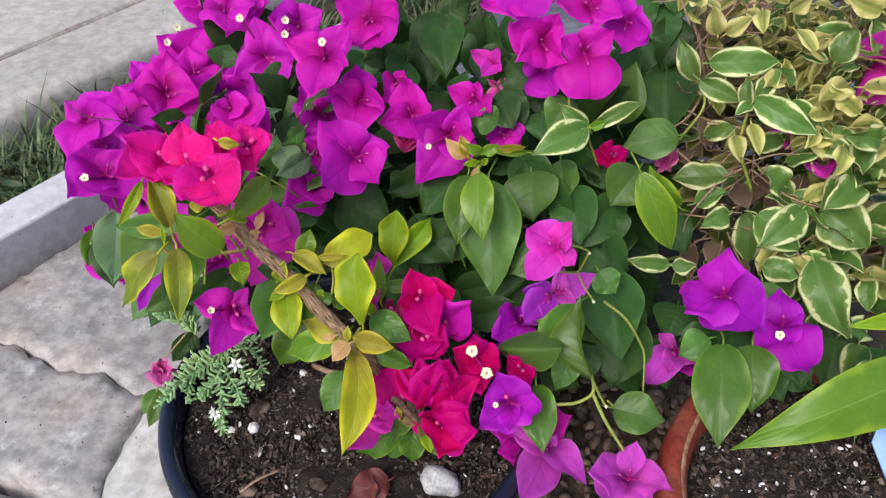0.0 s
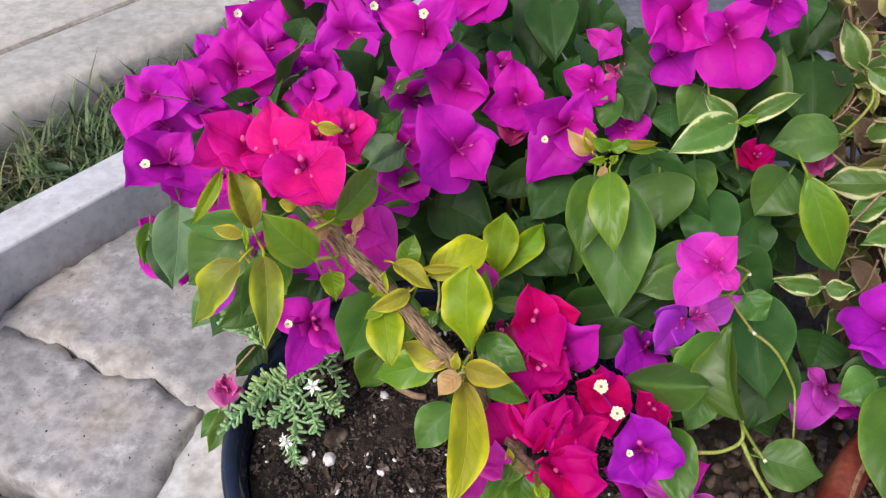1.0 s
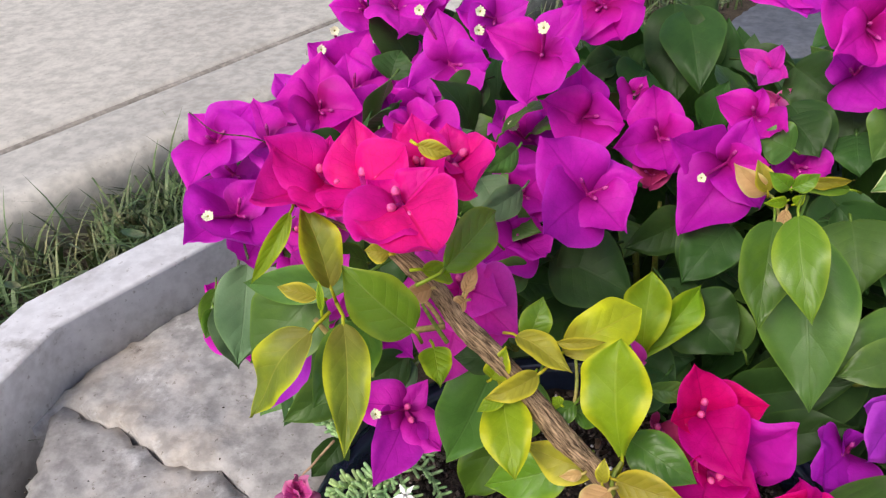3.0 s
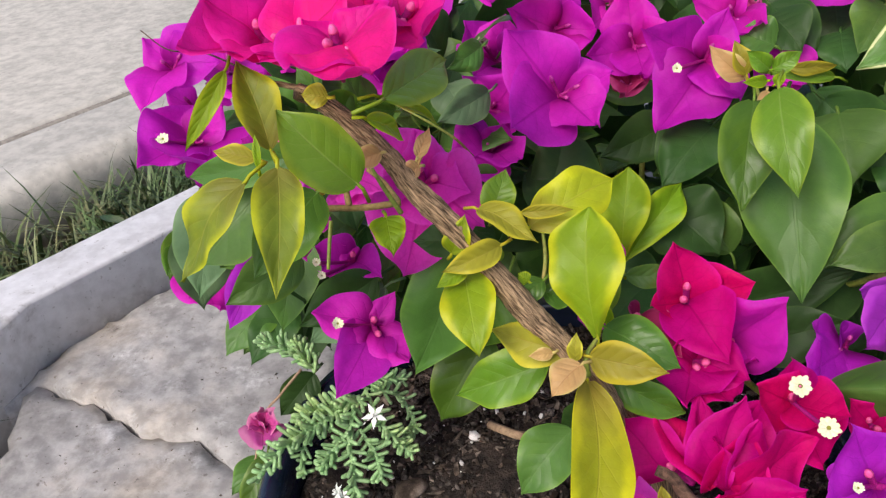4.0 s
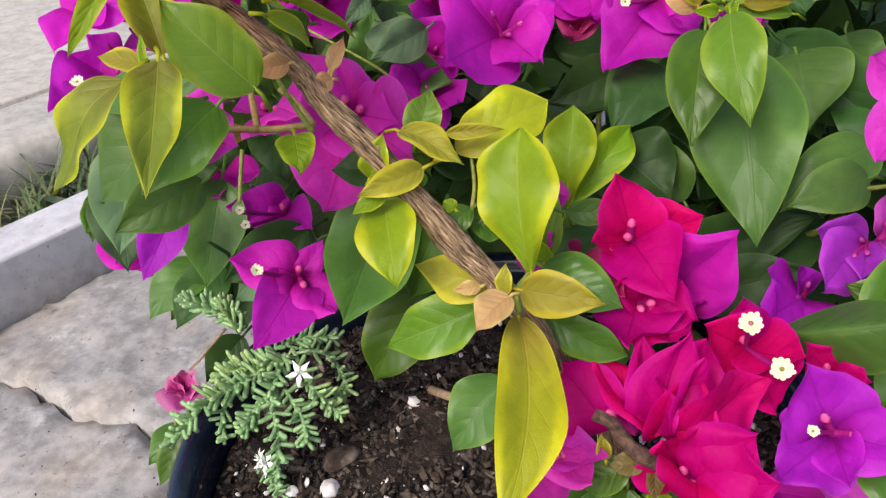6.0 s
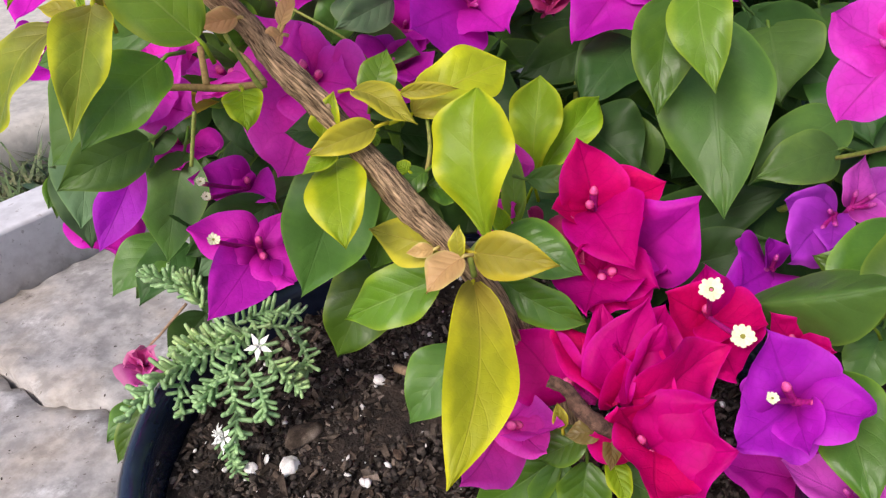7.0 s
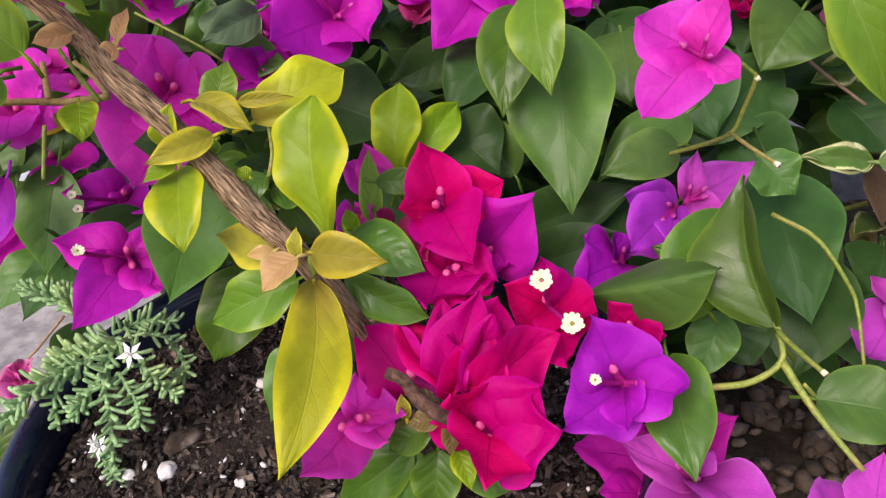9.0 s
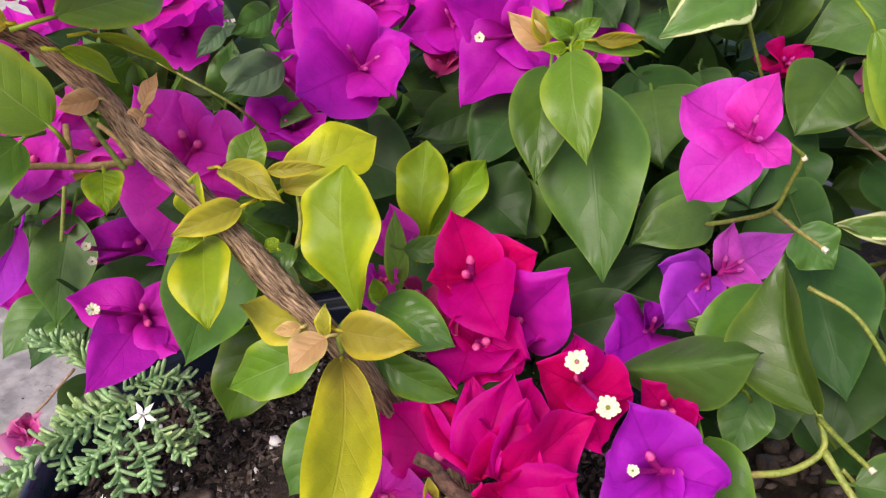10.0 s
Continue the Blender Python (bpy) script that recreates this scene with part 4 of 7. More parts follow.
leaf(front, M_MATURE, (-0.1730, 0.4155, 0.3718), (-0.1992, 0.3938, 0.3640), 0.0208, (0.50, -0.76, 0.41))
leaf(front, M_PALE, (-0.2898, 0.5629, 0.3063), (-0.2954, 0.5449, 0.2462), 0.0382, (0.52, -0.83, 0.20), fold=.3)
leaf(front, M_GREEN, (-0.3183, 0.5841, 0.2817), (-0.3225, 0.5614, 0.2568), 0.0153, (0.29, -0.73, 0.62))
leaf(front, M_MATURE, (-0.2162, 0.5273, 0.3146), (-0.2281, 0.5009, 0.2638), 0.0328, (0.19, -0.89, 0.42))
leaf(front, M_DARK, (-0.1729, 0.5183, 0.2886), (-0.2157, 0.4989, 0.2703), 0.0305, (0.24, -0.89, 0.37))
leaf(front, M_PALE, (-0.1696, 0.5200, 0.2809), (-0.2121, 0.4974, 0.2576), 0.0313, (0.08, -0.78, 0.62))
leaf(front, M_MATURE, (-0.1137, 0.4678, 0.3432), (-0.1420, 0.4510, 0.2800), 0.0397, (0.18, -0.97, 0.18), fold=0.25)
leaf(front, M_GREEN, (-0.1085, 0.4806, 0.2775), (-0.1353, 0.4631, 0.2334), 0.0345, (-0.09, -0.91, 0.41), fold=0.25)
leaf(front, M_GREEN, (-0.0956, 0.4655, 0.3252), (-0.1118, 0.4613, 0.2858), 0.0267, (0.07, -0.99, 0.08))
leaf(front, M_YLIME, (-0.1087, 0.4212, 0.3595), (-0.1012, 0.3889, 0.3425), 0.0223, (-0.14, -0.56, 0.82), fold=0.35, b=1.9, a=.42, twist=0.1)
leaf(front, M_LIME, (-0.1066, 0.4146, 0.3651), (-0.1187, 0.4093, 0.3602), 0.0071, (0.05, -0.74, 0.67))
leaf(front, M_YLIME, (-0.1131, 0.4215, 0.3685), (-0.1066, 0.4236, 0.3849), 0.0111, (-0.07, -0.97, 0.25), fold=.45)
leaf(front, M_OLIVE, (-0.0934, 0.4217, 0.3719), (-0.1158, 0.4098, 0.3675), 0.0114, (0.26, -0.76, 0.59), fold=.5, arch=.14)
leaf(front, M_DARK, (-0.1097, 0.4409, 0.3619), (-0.1324, 0.4406, 0.3622), 0.0156, (0.02, -0.71, 0.70))
leaf(front, M_YELLOW, (-0.0827, 0.4393, 0.3692), (-0.0490, 0.4568, 0.3810), 0.0223, (0.09, -0.73, 0.67), fold=.3, arch=.1, wave=.07, a=.5, b=3.4)
leaf(front, M_OLIVE, (-0.1031, 0.4372, 0.3794), (-0.0788, 0.4240, 0.3712), 0.0138, (0.20, -0.38, 0.91), fold=0.35, ess=.03)
leaf(front, M_OLIVE, (-0.0854, 0.4337, 0.3796), (-0.0647, 0.4351, 0.3797), 0.0061, (0.06, -0.96, 0.28), fold=0.30)
leaf(front, M_FRESH, (-0.0981, 0.4420, 0.3736), (-0.0922, 0.4530, 0.3891), 0.0148, (0.15, -0.83, 0.53), fold=.3)
leaf(front, M_YLIME, (-0.0560, 0.4159, 0.3306), (-0.0590, 0.4387, 0.3785), 0.0312, (-0.25, -0.89, 0.39), fold=0.34, wave=.10, a=.64, b=2.6, twist=0.15)
leaf(front, M_LIME, (-0.0395, 0.5103, 0.3037), (-0.0365, 0.5293, 0.3480), 0.0255, (-0.18, -0.91, 0.36), fold=.4, wave=.08, a=.66, b=2.0, ess=.03)
leaf(front, M_LIME, (-0.0382, 0.5084, 0.3050), (-0.0085, 0.5379, 0.3333), 0.0200, (0.25, -0.79, 0.56), fold=.5, wave=.08, a=.6, b=1.6, ess=-.04)
leaf(front, M_MATURE, (-0.0420, 0.4558, 0.3327), (-0.0171, 0.4564, 0.3304), 0.0110, (0.06, -0.88, 0.47), fold=.4)
leaf(front, M_OLIVE, (-0.0679, 0.4049, 0.3324), (-0.0989, 0.4175, 0.3337), 0.0187, (-0.24, -0.80, 0.50), fold=.4, b=1.6)
leaf(front, M_FRESH, (-0.0772, 0.4368, 0.2986), (-0.1202, 0.4402, 0.2751), 0.0259, (-0.20, -0.82, 0.54), fold=0.30, b=1.9)
leaf(front, M_OLIVE, (-0.0593, 0.3988, 0.3347), (-0.0307, 0.3875, 0.3367), 0.0169, (-0.25, -0.80, 0.50), fold=.3, b=1.6, arch=.05)
leaf(front, M_GREEN, (-0.0518, 0.4366, 0.3191), (-0.0214, 0.4192, 0.3110), 0.0225, (0.10, -0.75, 0.65), fold=0.22, b=2.0)
leaf(front, M_GREEN, (-0.0521, 0.4142, 0.3131), (-0.0205, 0.4055, 0.2991), 0.0158, (-0.06, -0.91, 0.40), fold=0.2, b=2.2, a=.5)
leaf(front, M_BRONZE, (-0.0628, 0.3903, 0.3381), (-0.0741, 0.3802, 0.3306), 0.0143, (-0.21, -0.47, 0.86), fold=.35)
leaf(front, M_OLIVE, (-0.0651, 0.3988, 0.3327), (-0.0644, 0.4033, 0.3432), 0.0063, (-0.22, -0.89, 0.40))
leaf(front, M_BRONZE, (-0.0736, 0.4010, 0.3348), (-0.0832, 0.3991, 0.3345), 0.0055, (0.15, -0.82, 0.56))
leaf(front, M_GREEN, (-0.0772, 0.4234, 0.3537), (-0.0891, 0.4144, 0.3468), 0.0096, (0.15, -0.72, 0.68))
leaf(front, M_GREEN, (-0.0776, 0.4259, 0.3466), (-0.0643, 0.4269, 0.3406), 0.0114, (0.34, -0.67, 0.66))
leaf(front, M_LIME, (-0.0830, 0.4208, 0.3551), (-0.0873, 0.4221, 0.3583), 0.0060, (0.18, -0.80, 0.57))
leaf(front, M_FRESH, (-0.0947, 0.4269, 0.3678), (-0.0985, 0.4210, 0.3634), 0.0068, (0.31, -0.69, 0.65))
leaf(front, M_YELLOW, (-0.0603, 0.3976, 0.3231), (-0.0653, 0.3317, 0.2923), 0.0251, (0.37, -0.42, 0.83), fold=0.45, arch=.06, wave=.07, a=.5, bow=-.06)
leaf(front, M_MATURE, (-0.0665, 0.4160, 0.2776), (-0.0896, 0.3989, 0.2536), 0.0264, (-0.19, -0.70, 0.68))
leaf(front, M_MATURE, (-0.0418, 0.4283, 0.2899), (-0.0529, 0.4265, 0.2715), 0.0179, (-0.33, -0.90, 0.29))
leaf(front, M_GREEN, (-0.0305, 0.3911, 0.2457), (-0.0668, 0.3946, 0.2097), 0.0230, (-0.37, -0.88, 0.29), fold=0.25)
leaf(front, M_MATURE, (-0.0286, 0.3902, 0.2440), (-0.0387, 0.3839, 0.2165), 0.0191, (-0.09, -0.96, 0.26))
leaf(front, M_GREEN, (-0.0202, 0.3871, 0.2471), (-0.0220, 0.3767, 0.2214), 0.0204, (-0.04, -0.93, 0.38))
leaf(front, M_LIME, (-0.0123, 0.3797, 0.2569), (-0.0067, 0.3665, 0.2462), 0.0099, (0.23, -0.55, 0.80))
leaf(front, M_GREEN, (-0.0204, 0.3813, 0.2663), (-0.0387, 0.3825, 0.2522), 0.0145, (-0.49, -0.65, 0.58))
leaf(front, M_MATURE, (-0.0092, 0.3852, 0.2425), (0.0105, 0.3803, 0.2315), 0.0207, (0.29, -0.56, 0.78))
leaf(front, M_GREEN, (-0.0360, 0.3935, 0.2409), (-0.0483, 0.3937, 0.2243), 0.0179, (-0.44, -0.84, 0.31))
leaf(front, M_RUST, (-0.0164, 0.3742, 0.2770), (-0.0291, 0.3735, 0.2741), 0.0091, (-0.14, -0.62, 0.77))
leaf(front, M_RUST, (-0.0136, 0.3737, 0.2758), (-0.0136, 0.3659, 0.2653), 0.0072, (0.29, -0.77, 0.57))
leaf(front, M_MATURE, (-0.0386, 0.4228, 0.2881), (-0.0578, 0.4274, 0.2795), 0.0171, (-0.42, -0.72, 0.56))
leaf(front, M_DARK, (-0.0522, 0.4382, 0.2771), (-0.0716, 0.4424, 0.2489), 0.0204, (-0.24, -0.97, 0.02))
# upper right of the branch tip
leaf(front, M_FRESH, (-0.0476, 0.4696, 0.3038), (-0.0492, 0.4899, 0.3326), 0.0108, (-0.10, -0.82, 0.57))
leaf(front, M_LIME, (-0.0511, 0.4406, 0.3184), (-0.0539, 0.4436, 0.3275), 0.0077, (0.00, -0.95, 0.32))
# bits of red-green calyx
leaf(front, M_OLIVE, (-0.0298, 0.3784, 0.2725), (-0.0315, 0.3833, 0.2807), 0.0058, (-0.00, -0.86, 0.52))
# front crimson group
flower(front, M_CRIMSON, (-0.0153, 0.4558, 0.3183), [(-0.0229, 0.4568, 0.3499), (0.0105, 0.4461, 0.3355), (-0.0321, 0.4403, 0.3278), (-0.0027, 0.4183, 0.3155)], (0.16, -0.75, 0.64), cup=.1, wide=0.79)
flower(front, M_MAGENTA, (0.0010, 0.4495, 0.2982), [(0.0212, 0.4352, 0.3323), (-0.0000, 0.4275, 0.3002), (0.0116, 0.4321, 0.3048)], (0.02, -0.81, 0.58), wide=0.91)
flower(front, M_CRIMSON, (-0.0132, 0.4330, 0.3025), [(-0.0206, 0.4023, 0.3068), (0.0057, 0.4167, 0.3073), (-0.0214, 0.4277, 0.3197), (-0.0021, 0.4056, 0.3049)], (0.16, -0.71, 0.68), wide=0.96)
flower(front, M_CRIMSON, (-0.0055, 0.3860, 0.2790), [((0.0000, 0.3959, 0.3179), 0.60, (-0.16, -0.93, 0.32), (-0.0121, 0.3888, 0.2763), 0.60), ((0.0027, 0.3900, 0.3049), 0.80, (0.09, -0.98, 0.19), (-0.0092, 0.3904, 0.2738), 0.90), ((0.0280, 0.3954, 0.2976), 0.80, (0.29, -0.93, 0.24), (-0.0063, 0.3800, 0.2858), 0.45), ((0.0044, 0.3899, 0.3108), 0.75, (0.75, -0.6, 0.2), (-0.0066, 0.3838, 0.2819), 0.70), ((-0.0123, 0.3877, 0.3043), 0.75, (-0.7, -0.6, 0.4), (-0.0094, 0.3836, 0.2809), 0.80), ((0.0065, 0.4010, 0.3110), 0.85, (0.1, -0.85, 0.5), (-0.0060, 0.3930, 0.2790), 0.35)], (-0.06, -0.55, 0.84), cup=.16, b=1.5)
flower(front, M_CRIMSON, (-0.0185, 0.3890, 0.2765), [((-0.0497, 0.4036, 0.2980), 0.82, (-0.16, -0.96, 0.24), (-0.0248, 0.3951, 0.2729), 0.25), ((-0.0328, 0.4094, 0.3015), 0.60, (0.57, -0.28, 0.77), (-0.0120, 0.3826, 0.2796), 0.80), ((-0.0150, 0.4085, 0.3060), 0.62, (0.5, -0.8, 0.3), (-0.0125, 0.3860, 0.2780), 0.7)], (0.13, -0.68, 0.72), cup=.12, b=1.8)
flower(front, M_CRIMSON, (0.0004, 0.3772, 0.2642), [(-0.0113, 0.3686, 0.2921), (0.0255, 0.3593, 0.2828), (0.0003, 0.3451, 0.2719), (0.0201, 0.3726, 0.2915)], (0.02, -0.66, 0.75), cup=.2, wide=0.98, b=1.9)
flower(front, M_CRIMSON, (0.0269, 0.4243, 0.2880), [(0.0237, 0.4235, 0.3121), (0.0093, 0.4147, 0.3054), (0.0434, 0.4055, 0.2991), (0.0304, 0.3886, 0.2879)], (-0.11, -0.58, 0.81), eyes=[(0.0231, 0.4087, 0.3109), (0.0339, 0.4006, 0.2963)], cup=.08, wide=0.96, size=1.2)
flower(front, M_ORCHID, (0.0521, 0.3897, 0.2764), [((0.0398, 0.3941, 0.3050), 1.05), ((0.0687, 0.3669, 0.2927), 0.78), ((0.0277, 0.3676, 0.2758), 0.95), ((0.0489, 0.3608, 0.2801), 0.60)], (-0.11, -0.62, 0.78), eyes=[(0.0397, 0.3775, 0.2887)], cup=.1, size=.6, b=1.4)
flower(front, M_CRIMSON, (0.0619, 0.4271, 0.2719), [(0.0731, 0.4140, 0.2789), (0.0506, 0.4254, 0.2885), (0.0670, 0.4046, 0.2732)], (-0.04, -0.68, 0.73), wide=0.86)
flower(front, M_PINK, (-0.0514, 0.3899, 0.2641), [(-0.0633, 0.3475, 0.2782), (-0.0491, 0.3916, 0.2846), (-0.0289, 0.3741, 0.2785), (-0.0353, 0.3650, 0.2744)], (0.13, -0.50, 0.86), cup=.1, wide=0.59)
flower(front, M_WILT, (-0.0367, 0.4500, 0.3143), [(-0.0205, 0.4242, 0.3134), (-0.0412, 0.4424, 0.3262), (-0.0293, 0.4204, 0.3116)], (0.16, -0.67, 0.72), wide=0.67)
flower(front, M_PINK, (-0.0495, 0.4913, 0.3123), [(-0.0602, 0.4870, 0.3281), (-0.0515, 0.4934, 0.3339), (-0.0413, 0.4844, 0.3242)], (0.23, -0.67, 0.71), wide=0.77)
flower(front, M_PINK, (-0.0562, 0.4763, 0.3026), [(-0.0626, 0.4546, 0.3091), (-0.0466, 0.4702, 0.3136), (-0.0588, 0.4676, 0.3141)], (0.25, -0.71, 0.65), wide=0.86)
# rose group at the branch's upper end
flower(front, M_ROSE, (-0.1813, 0.4502, 0.4491), [(-0.2003, 0.4402, 0.4745), (-0.1613, 0.4150, 0.4544), (-0.2008, 0.4170, 0.4611), (-0.1799, 0.4581, 0.4659)], (0.53, -0.39, 0.76), cup=.14, wide=0.86)
flower(front, M_ROSE, (-0.1633, 0.4413, 0.4495), [(-0.1692, 0.4597, 0.4736), (-0.1725, 0.4168, 0.4538), (-0.1442, 0.4365, 0.4731)], (-0.05, -0.63, 0.77), cup=.14, wide=1.01)
flower(front, M_ROSE, (-0.1456, 0.4258, 0.4531), [(-0.1523, 0.3901, 0.4616), (-0.1262, 0.3873, 0.4589), (-0.1312, 0.4331, 0.4660), (-0.1575, 0.4253, 0.4645)], (0.15, -0.32, 0.93), cup=.14, wide=0.91)
flower(front, M_ROSE, (-0.1420, 0.4553, 0.4510), [(-0.1525, 0.4576, 0.4720), (-0.1287, 0.4343, 0.4568), (-0.1451, 0.4597, 0.4748)], (0.28, -0.74, 0.61), wide=0.81)
flower(front, M_ROSE, (-0.1308, 0.4667, 0.4491), [(-0.1126, 0.4655, 0.4593), (-0.1340, 0.4749, 0.4631), (-0.1189, 0.4391, 0.4518), (-0.1420, 0.4547, 0.4627)], (-0.05, -0.55, 0.83), wide=1.01)
leaf(front, M_OLIVE, (-0.1384, 0.4336, 0.4748), (-0.1255, 0.4355, 0.4703), 0.0073, (0.25, -0.91, 0.34))
leaf(front, M_OLIVE, (-0.1484, 0.4099, 0.4414), (-0.1578, 0.4099, 0.4429), 0.0087, (0.08, -0.88, 0.48))
flower(front, M_PINK, (-0.2367, 0.5500, 0.3539), [(-0.2429, 0.5426, 0.3649), (-0.2112, 0.5305, 0.3618), (-0.2273, 0.5205, 0.3536), (-0.2346, 0.5266, 0.3573)], (0.11, -0.77, 0.62), wide=.9)
flower(front, M_MAGENTA, (-0.2454, 0.5628, 0.3194), [(-0.2483, 0.5513, 0.3332), (-0.2215, 0.5487, 0.3272), (-0.2345, 0.5269, 0.3214)], (0.61, -0.43, 0.67), wide=.9)
# magenta flowers hanging low behind the branch
flower(front, M_PURPLE, (-0.1668, 0.4758, 0.2888), [((-0.1931, 0.4621, 0.3072), 0.78), ((-0.1754, 0.4261, 0.2846), 0.62), ((-0.1445, 0.4511, 0.2862), 0.75), ((-0.1548, 0.4850, 0.3037), 0.62)], (0.30, -0.57, 0.77), eyes=[(-0.1782, 0.4555, 0.3052)], cup=.1, wide=.8, size=.8)
flower(front, M_PURPLE, (-0.1887, 0.5330, 0.2897), [(-0.2130, 0.5161, 0.3045), (-0.1680, 0.5125, 0.2924), (-0.1931, 0.5286, 0.3046)], (0.27, -0.62, 0.74), eyes=[(-0.2002, 0.5035, 0.3087), (-0.1975, 0.5000, 0.3024)], wide=0.77, size=.65)
flower(front, M_PINK, (-0.1338, 0.4911, 0.3628), [(-0.1548, 0.4965, 0.3914), (-0.1101, 0.4721, 0.3678), (-0.1392, 0.4424, 0.3426), (-0.1372, 0.4971, 0.3877), (-0.1037, 0.4626, 0.3552)], (0.25, -0.62, 0.75), cup=.06, wide=0.95, b=1.2)
flower(front, M_PINK, (-0.2112, 0.4995, 0.3541), [(-0.2236, 0.4980, 0.3770), (-0.1944, 0.5012, 0.3742), (-0.2047, 0.4736, 0.3515), (-0.1861, 0.4853, 0.3533)], (0.35, -0.6, 0.72), wide=0.96)
flower(front, M_PINK, (-0.1644, 0.4761, 0.3720), [(-0.1754, 0.4637, 0.3795), (-0.1457, 0.4542, 0.3800), (-0.1660, 0.4512, 0.3730)], (-0.10, -0.61, 0.78), wide=0.86)
# leaves and flowers hanging behind the branch's upper end
leaf(front, M_ORCHID, (-0.2270, 0.4989, 0.3224), (-0.2400, 0.4667, 0.2934), 0.0213, (0.37, -0.70, 0.61), fold=.55, a=.5, name="bract")
leaf(front, M_OLIVE, (-0.2240, 0.5183, 0.3428), (-0.1900, 0.5230, 0.3426), 0.0147, (0.13, -0.92, 0.38))
leaf(front, M_DARK, (-0.2207, 0.5722, 0.3330), (-0.2347, 0.5421, 0.3075), 0.0299, (0.51, -0.68, 0.52))
leaf(front, M_DARK, (-0.1995, 0.5726, 0.3289), (-0.1873, 0.5450, 0.3015), 0.0301, (0.13, -0.67, 0.73))
leaf(front, M_MATURE, (-0.2408, 0.5547, 0.2912), (-0.2276, 0.5273, 0.2638), 0.0334, (0.33, -0.58, 0.74))
flower(front, M_PURPLE, (-0.2260, 0.5478, 0.3071), [(-0.2383, 0.5374, 0.3195), (-0.1962, 0.5275, 0.3161), (-0.2145, 0.5153, 0.3107)], (0.32, -0.48, 0.82), wide=.7)
flower(front, M_PINK, (-0.2286, 0.5656, 0.3545), [(-0.2323, 0.5408, 0.3647), (-0.2060, 0.5512, 0.3630), (-0.2153, 0.5315, 0.3546)], (0.53, -0.52, 0.67), wide=.8)
flower(front, M_PINK, (-0.1856, 0.5991, 0.3412), [(-0.1937, 0.5748, 0.3591), (-0.1615, 0.5780, 0.3383), (-0.1787, 0.5602, 0.3363)], (0.63, -0.63, 0.46), wide=.9)

back = thing("bougainvillea", (0.0, 0.66, 0.0), "large bushy bougainvillea covered in purple and magenta flowers over dark leaves", "plant", "bougainvilleas")
# back plant: purple masses
flower(back, M_PURPLE, (-0.3019, 0.6053, 0.3826), [(-0.3154, 0.6053, 0.4032), (-0.2751, 0.6083, 0.4082), (-0.3070, 0.5641, 0.3742), (-0.2670, 0.5961, 0.3899)], (0.18, -0.77, 0.61), cup=.16, wide=0.91)
flower(back, M_PURPLE, (-0.2872, 0.5785, 0.3462), [(-0.3053, 0.5383, 0.3516), (-0.2710, 0.5942, 0.3636), (-0.2506, 0.5296, 0.3512), (-0.3149, 0.5828, 0.3643)], (0.22, -0.43, 0.88), eyes=[(-0.2943, 0.5553, 0.3585)], cup=.12, wide=0.96)
flower(back, M_PURPLE, (-0.2817, 0.6397, 0.3662), [(-0.2980, 0.6667, 0.3853), (-0.2479, 0.6097, 0.3748), (-0.2590, 0.5911, 0.3728)], (0.21, -0.35, 0.91), wide=0.96)
flower(back, M_MAGENTA, (-0.2515, 0.6660, 0.3754), [(-0.2497, 0.6836, 0.4112), (-0.2746, 0.6383, 0.3918), (-0.2176, 0.6508, 0.3847), (-0.2360, 0.6202, 0.3742)], (0.43, -0.72, 0.55), cup=.14, wide=1.01)
flower(back, M_PURPLE, (-0.2577, 0.7608, 0.3620), [(-0.2852, 0.7630, 0.3857), (-0.2298, 0.7435, 0.3714), (-0.2489, 0.7181, 0.3518), (-0.2355, 0.7670, 0.3964)], (0.33, -0.86, 0.39), eyes=[(-0.2701, 0.7477, 0.3863), (-0.2607, 0.7576, 0.3974)], wide=1.01)
flower(back, M_PURPLE, (-0.1662, 0.7109, 0.3896), [(-0.1937, 0.6856, 0.3823), (-0.1747, 0.7221, 0.4261), (-0.1352, 0.6932, 0.3985), (-0.1457, 0.6755, 0.3805)], (0.02, -0.90, 0.44), eyes=[(-0.1848, 0.7109, 0.4284)], wide=0.86)
flower(back, M_PURPLE, (-0.2504, 0.8276, 0.3888), [(-0.2789, 0.8130, 0.3979), (-0.2229, 0.8167, 0.4003), (-0.2415, 0.7872, 0.3777), (-0.2759, 0.8296, 0.4160)], (0.24, -0.87, 0.42), wide=1.05)
flower(back, M_PURPLE, (-0.1952, 0.6946, 0.3573), [(-0.2128, 0.7004, 0.3770), (-0.1752, 0.6660, 0.3603), (-0.2175, 0.6696, 0.3586), (-0.1781, 0.6962, 0.3783)], (0.11, -0.82, 0.57), wide=1.10)
flower(back, M_PURPLE, (-0.2127, 0.6325, 0.3624), [(-0.1833, 0.6193, 0.3817), (-0.2290, 0.6125, 0.3687), (-0.1873, 0.5948, 0.3691)], (-0.15, -0.62, 0.77), wide=0.91)
flower(back, M_PURPLE, (-0.2172, 0.6858, 0.3659), [(-0.2339, 0.6831, 0.3829), (-0.1977, 0.6742, 0.3732), (-0.2169, 0.6608, 0.3591)], (0.13, -0.82, 0.56), wide=1.15)
flower(back, M_PURPLE, (-0.1356, 0.7336, 0.4137), [(-0.1601, 0.7151, 0.4282), (-0.1117, 0.7345, 0.4257), (-0.1226, 0.7010, 0.4100), (-0.1395, 0.6897, 0.4095)], (0.38, -0.74, 0.55), eyes=[(-0.1439, 0.7067, 0.4280), (-0.1444, 0.6988, 0.4180)], wide=1.01)
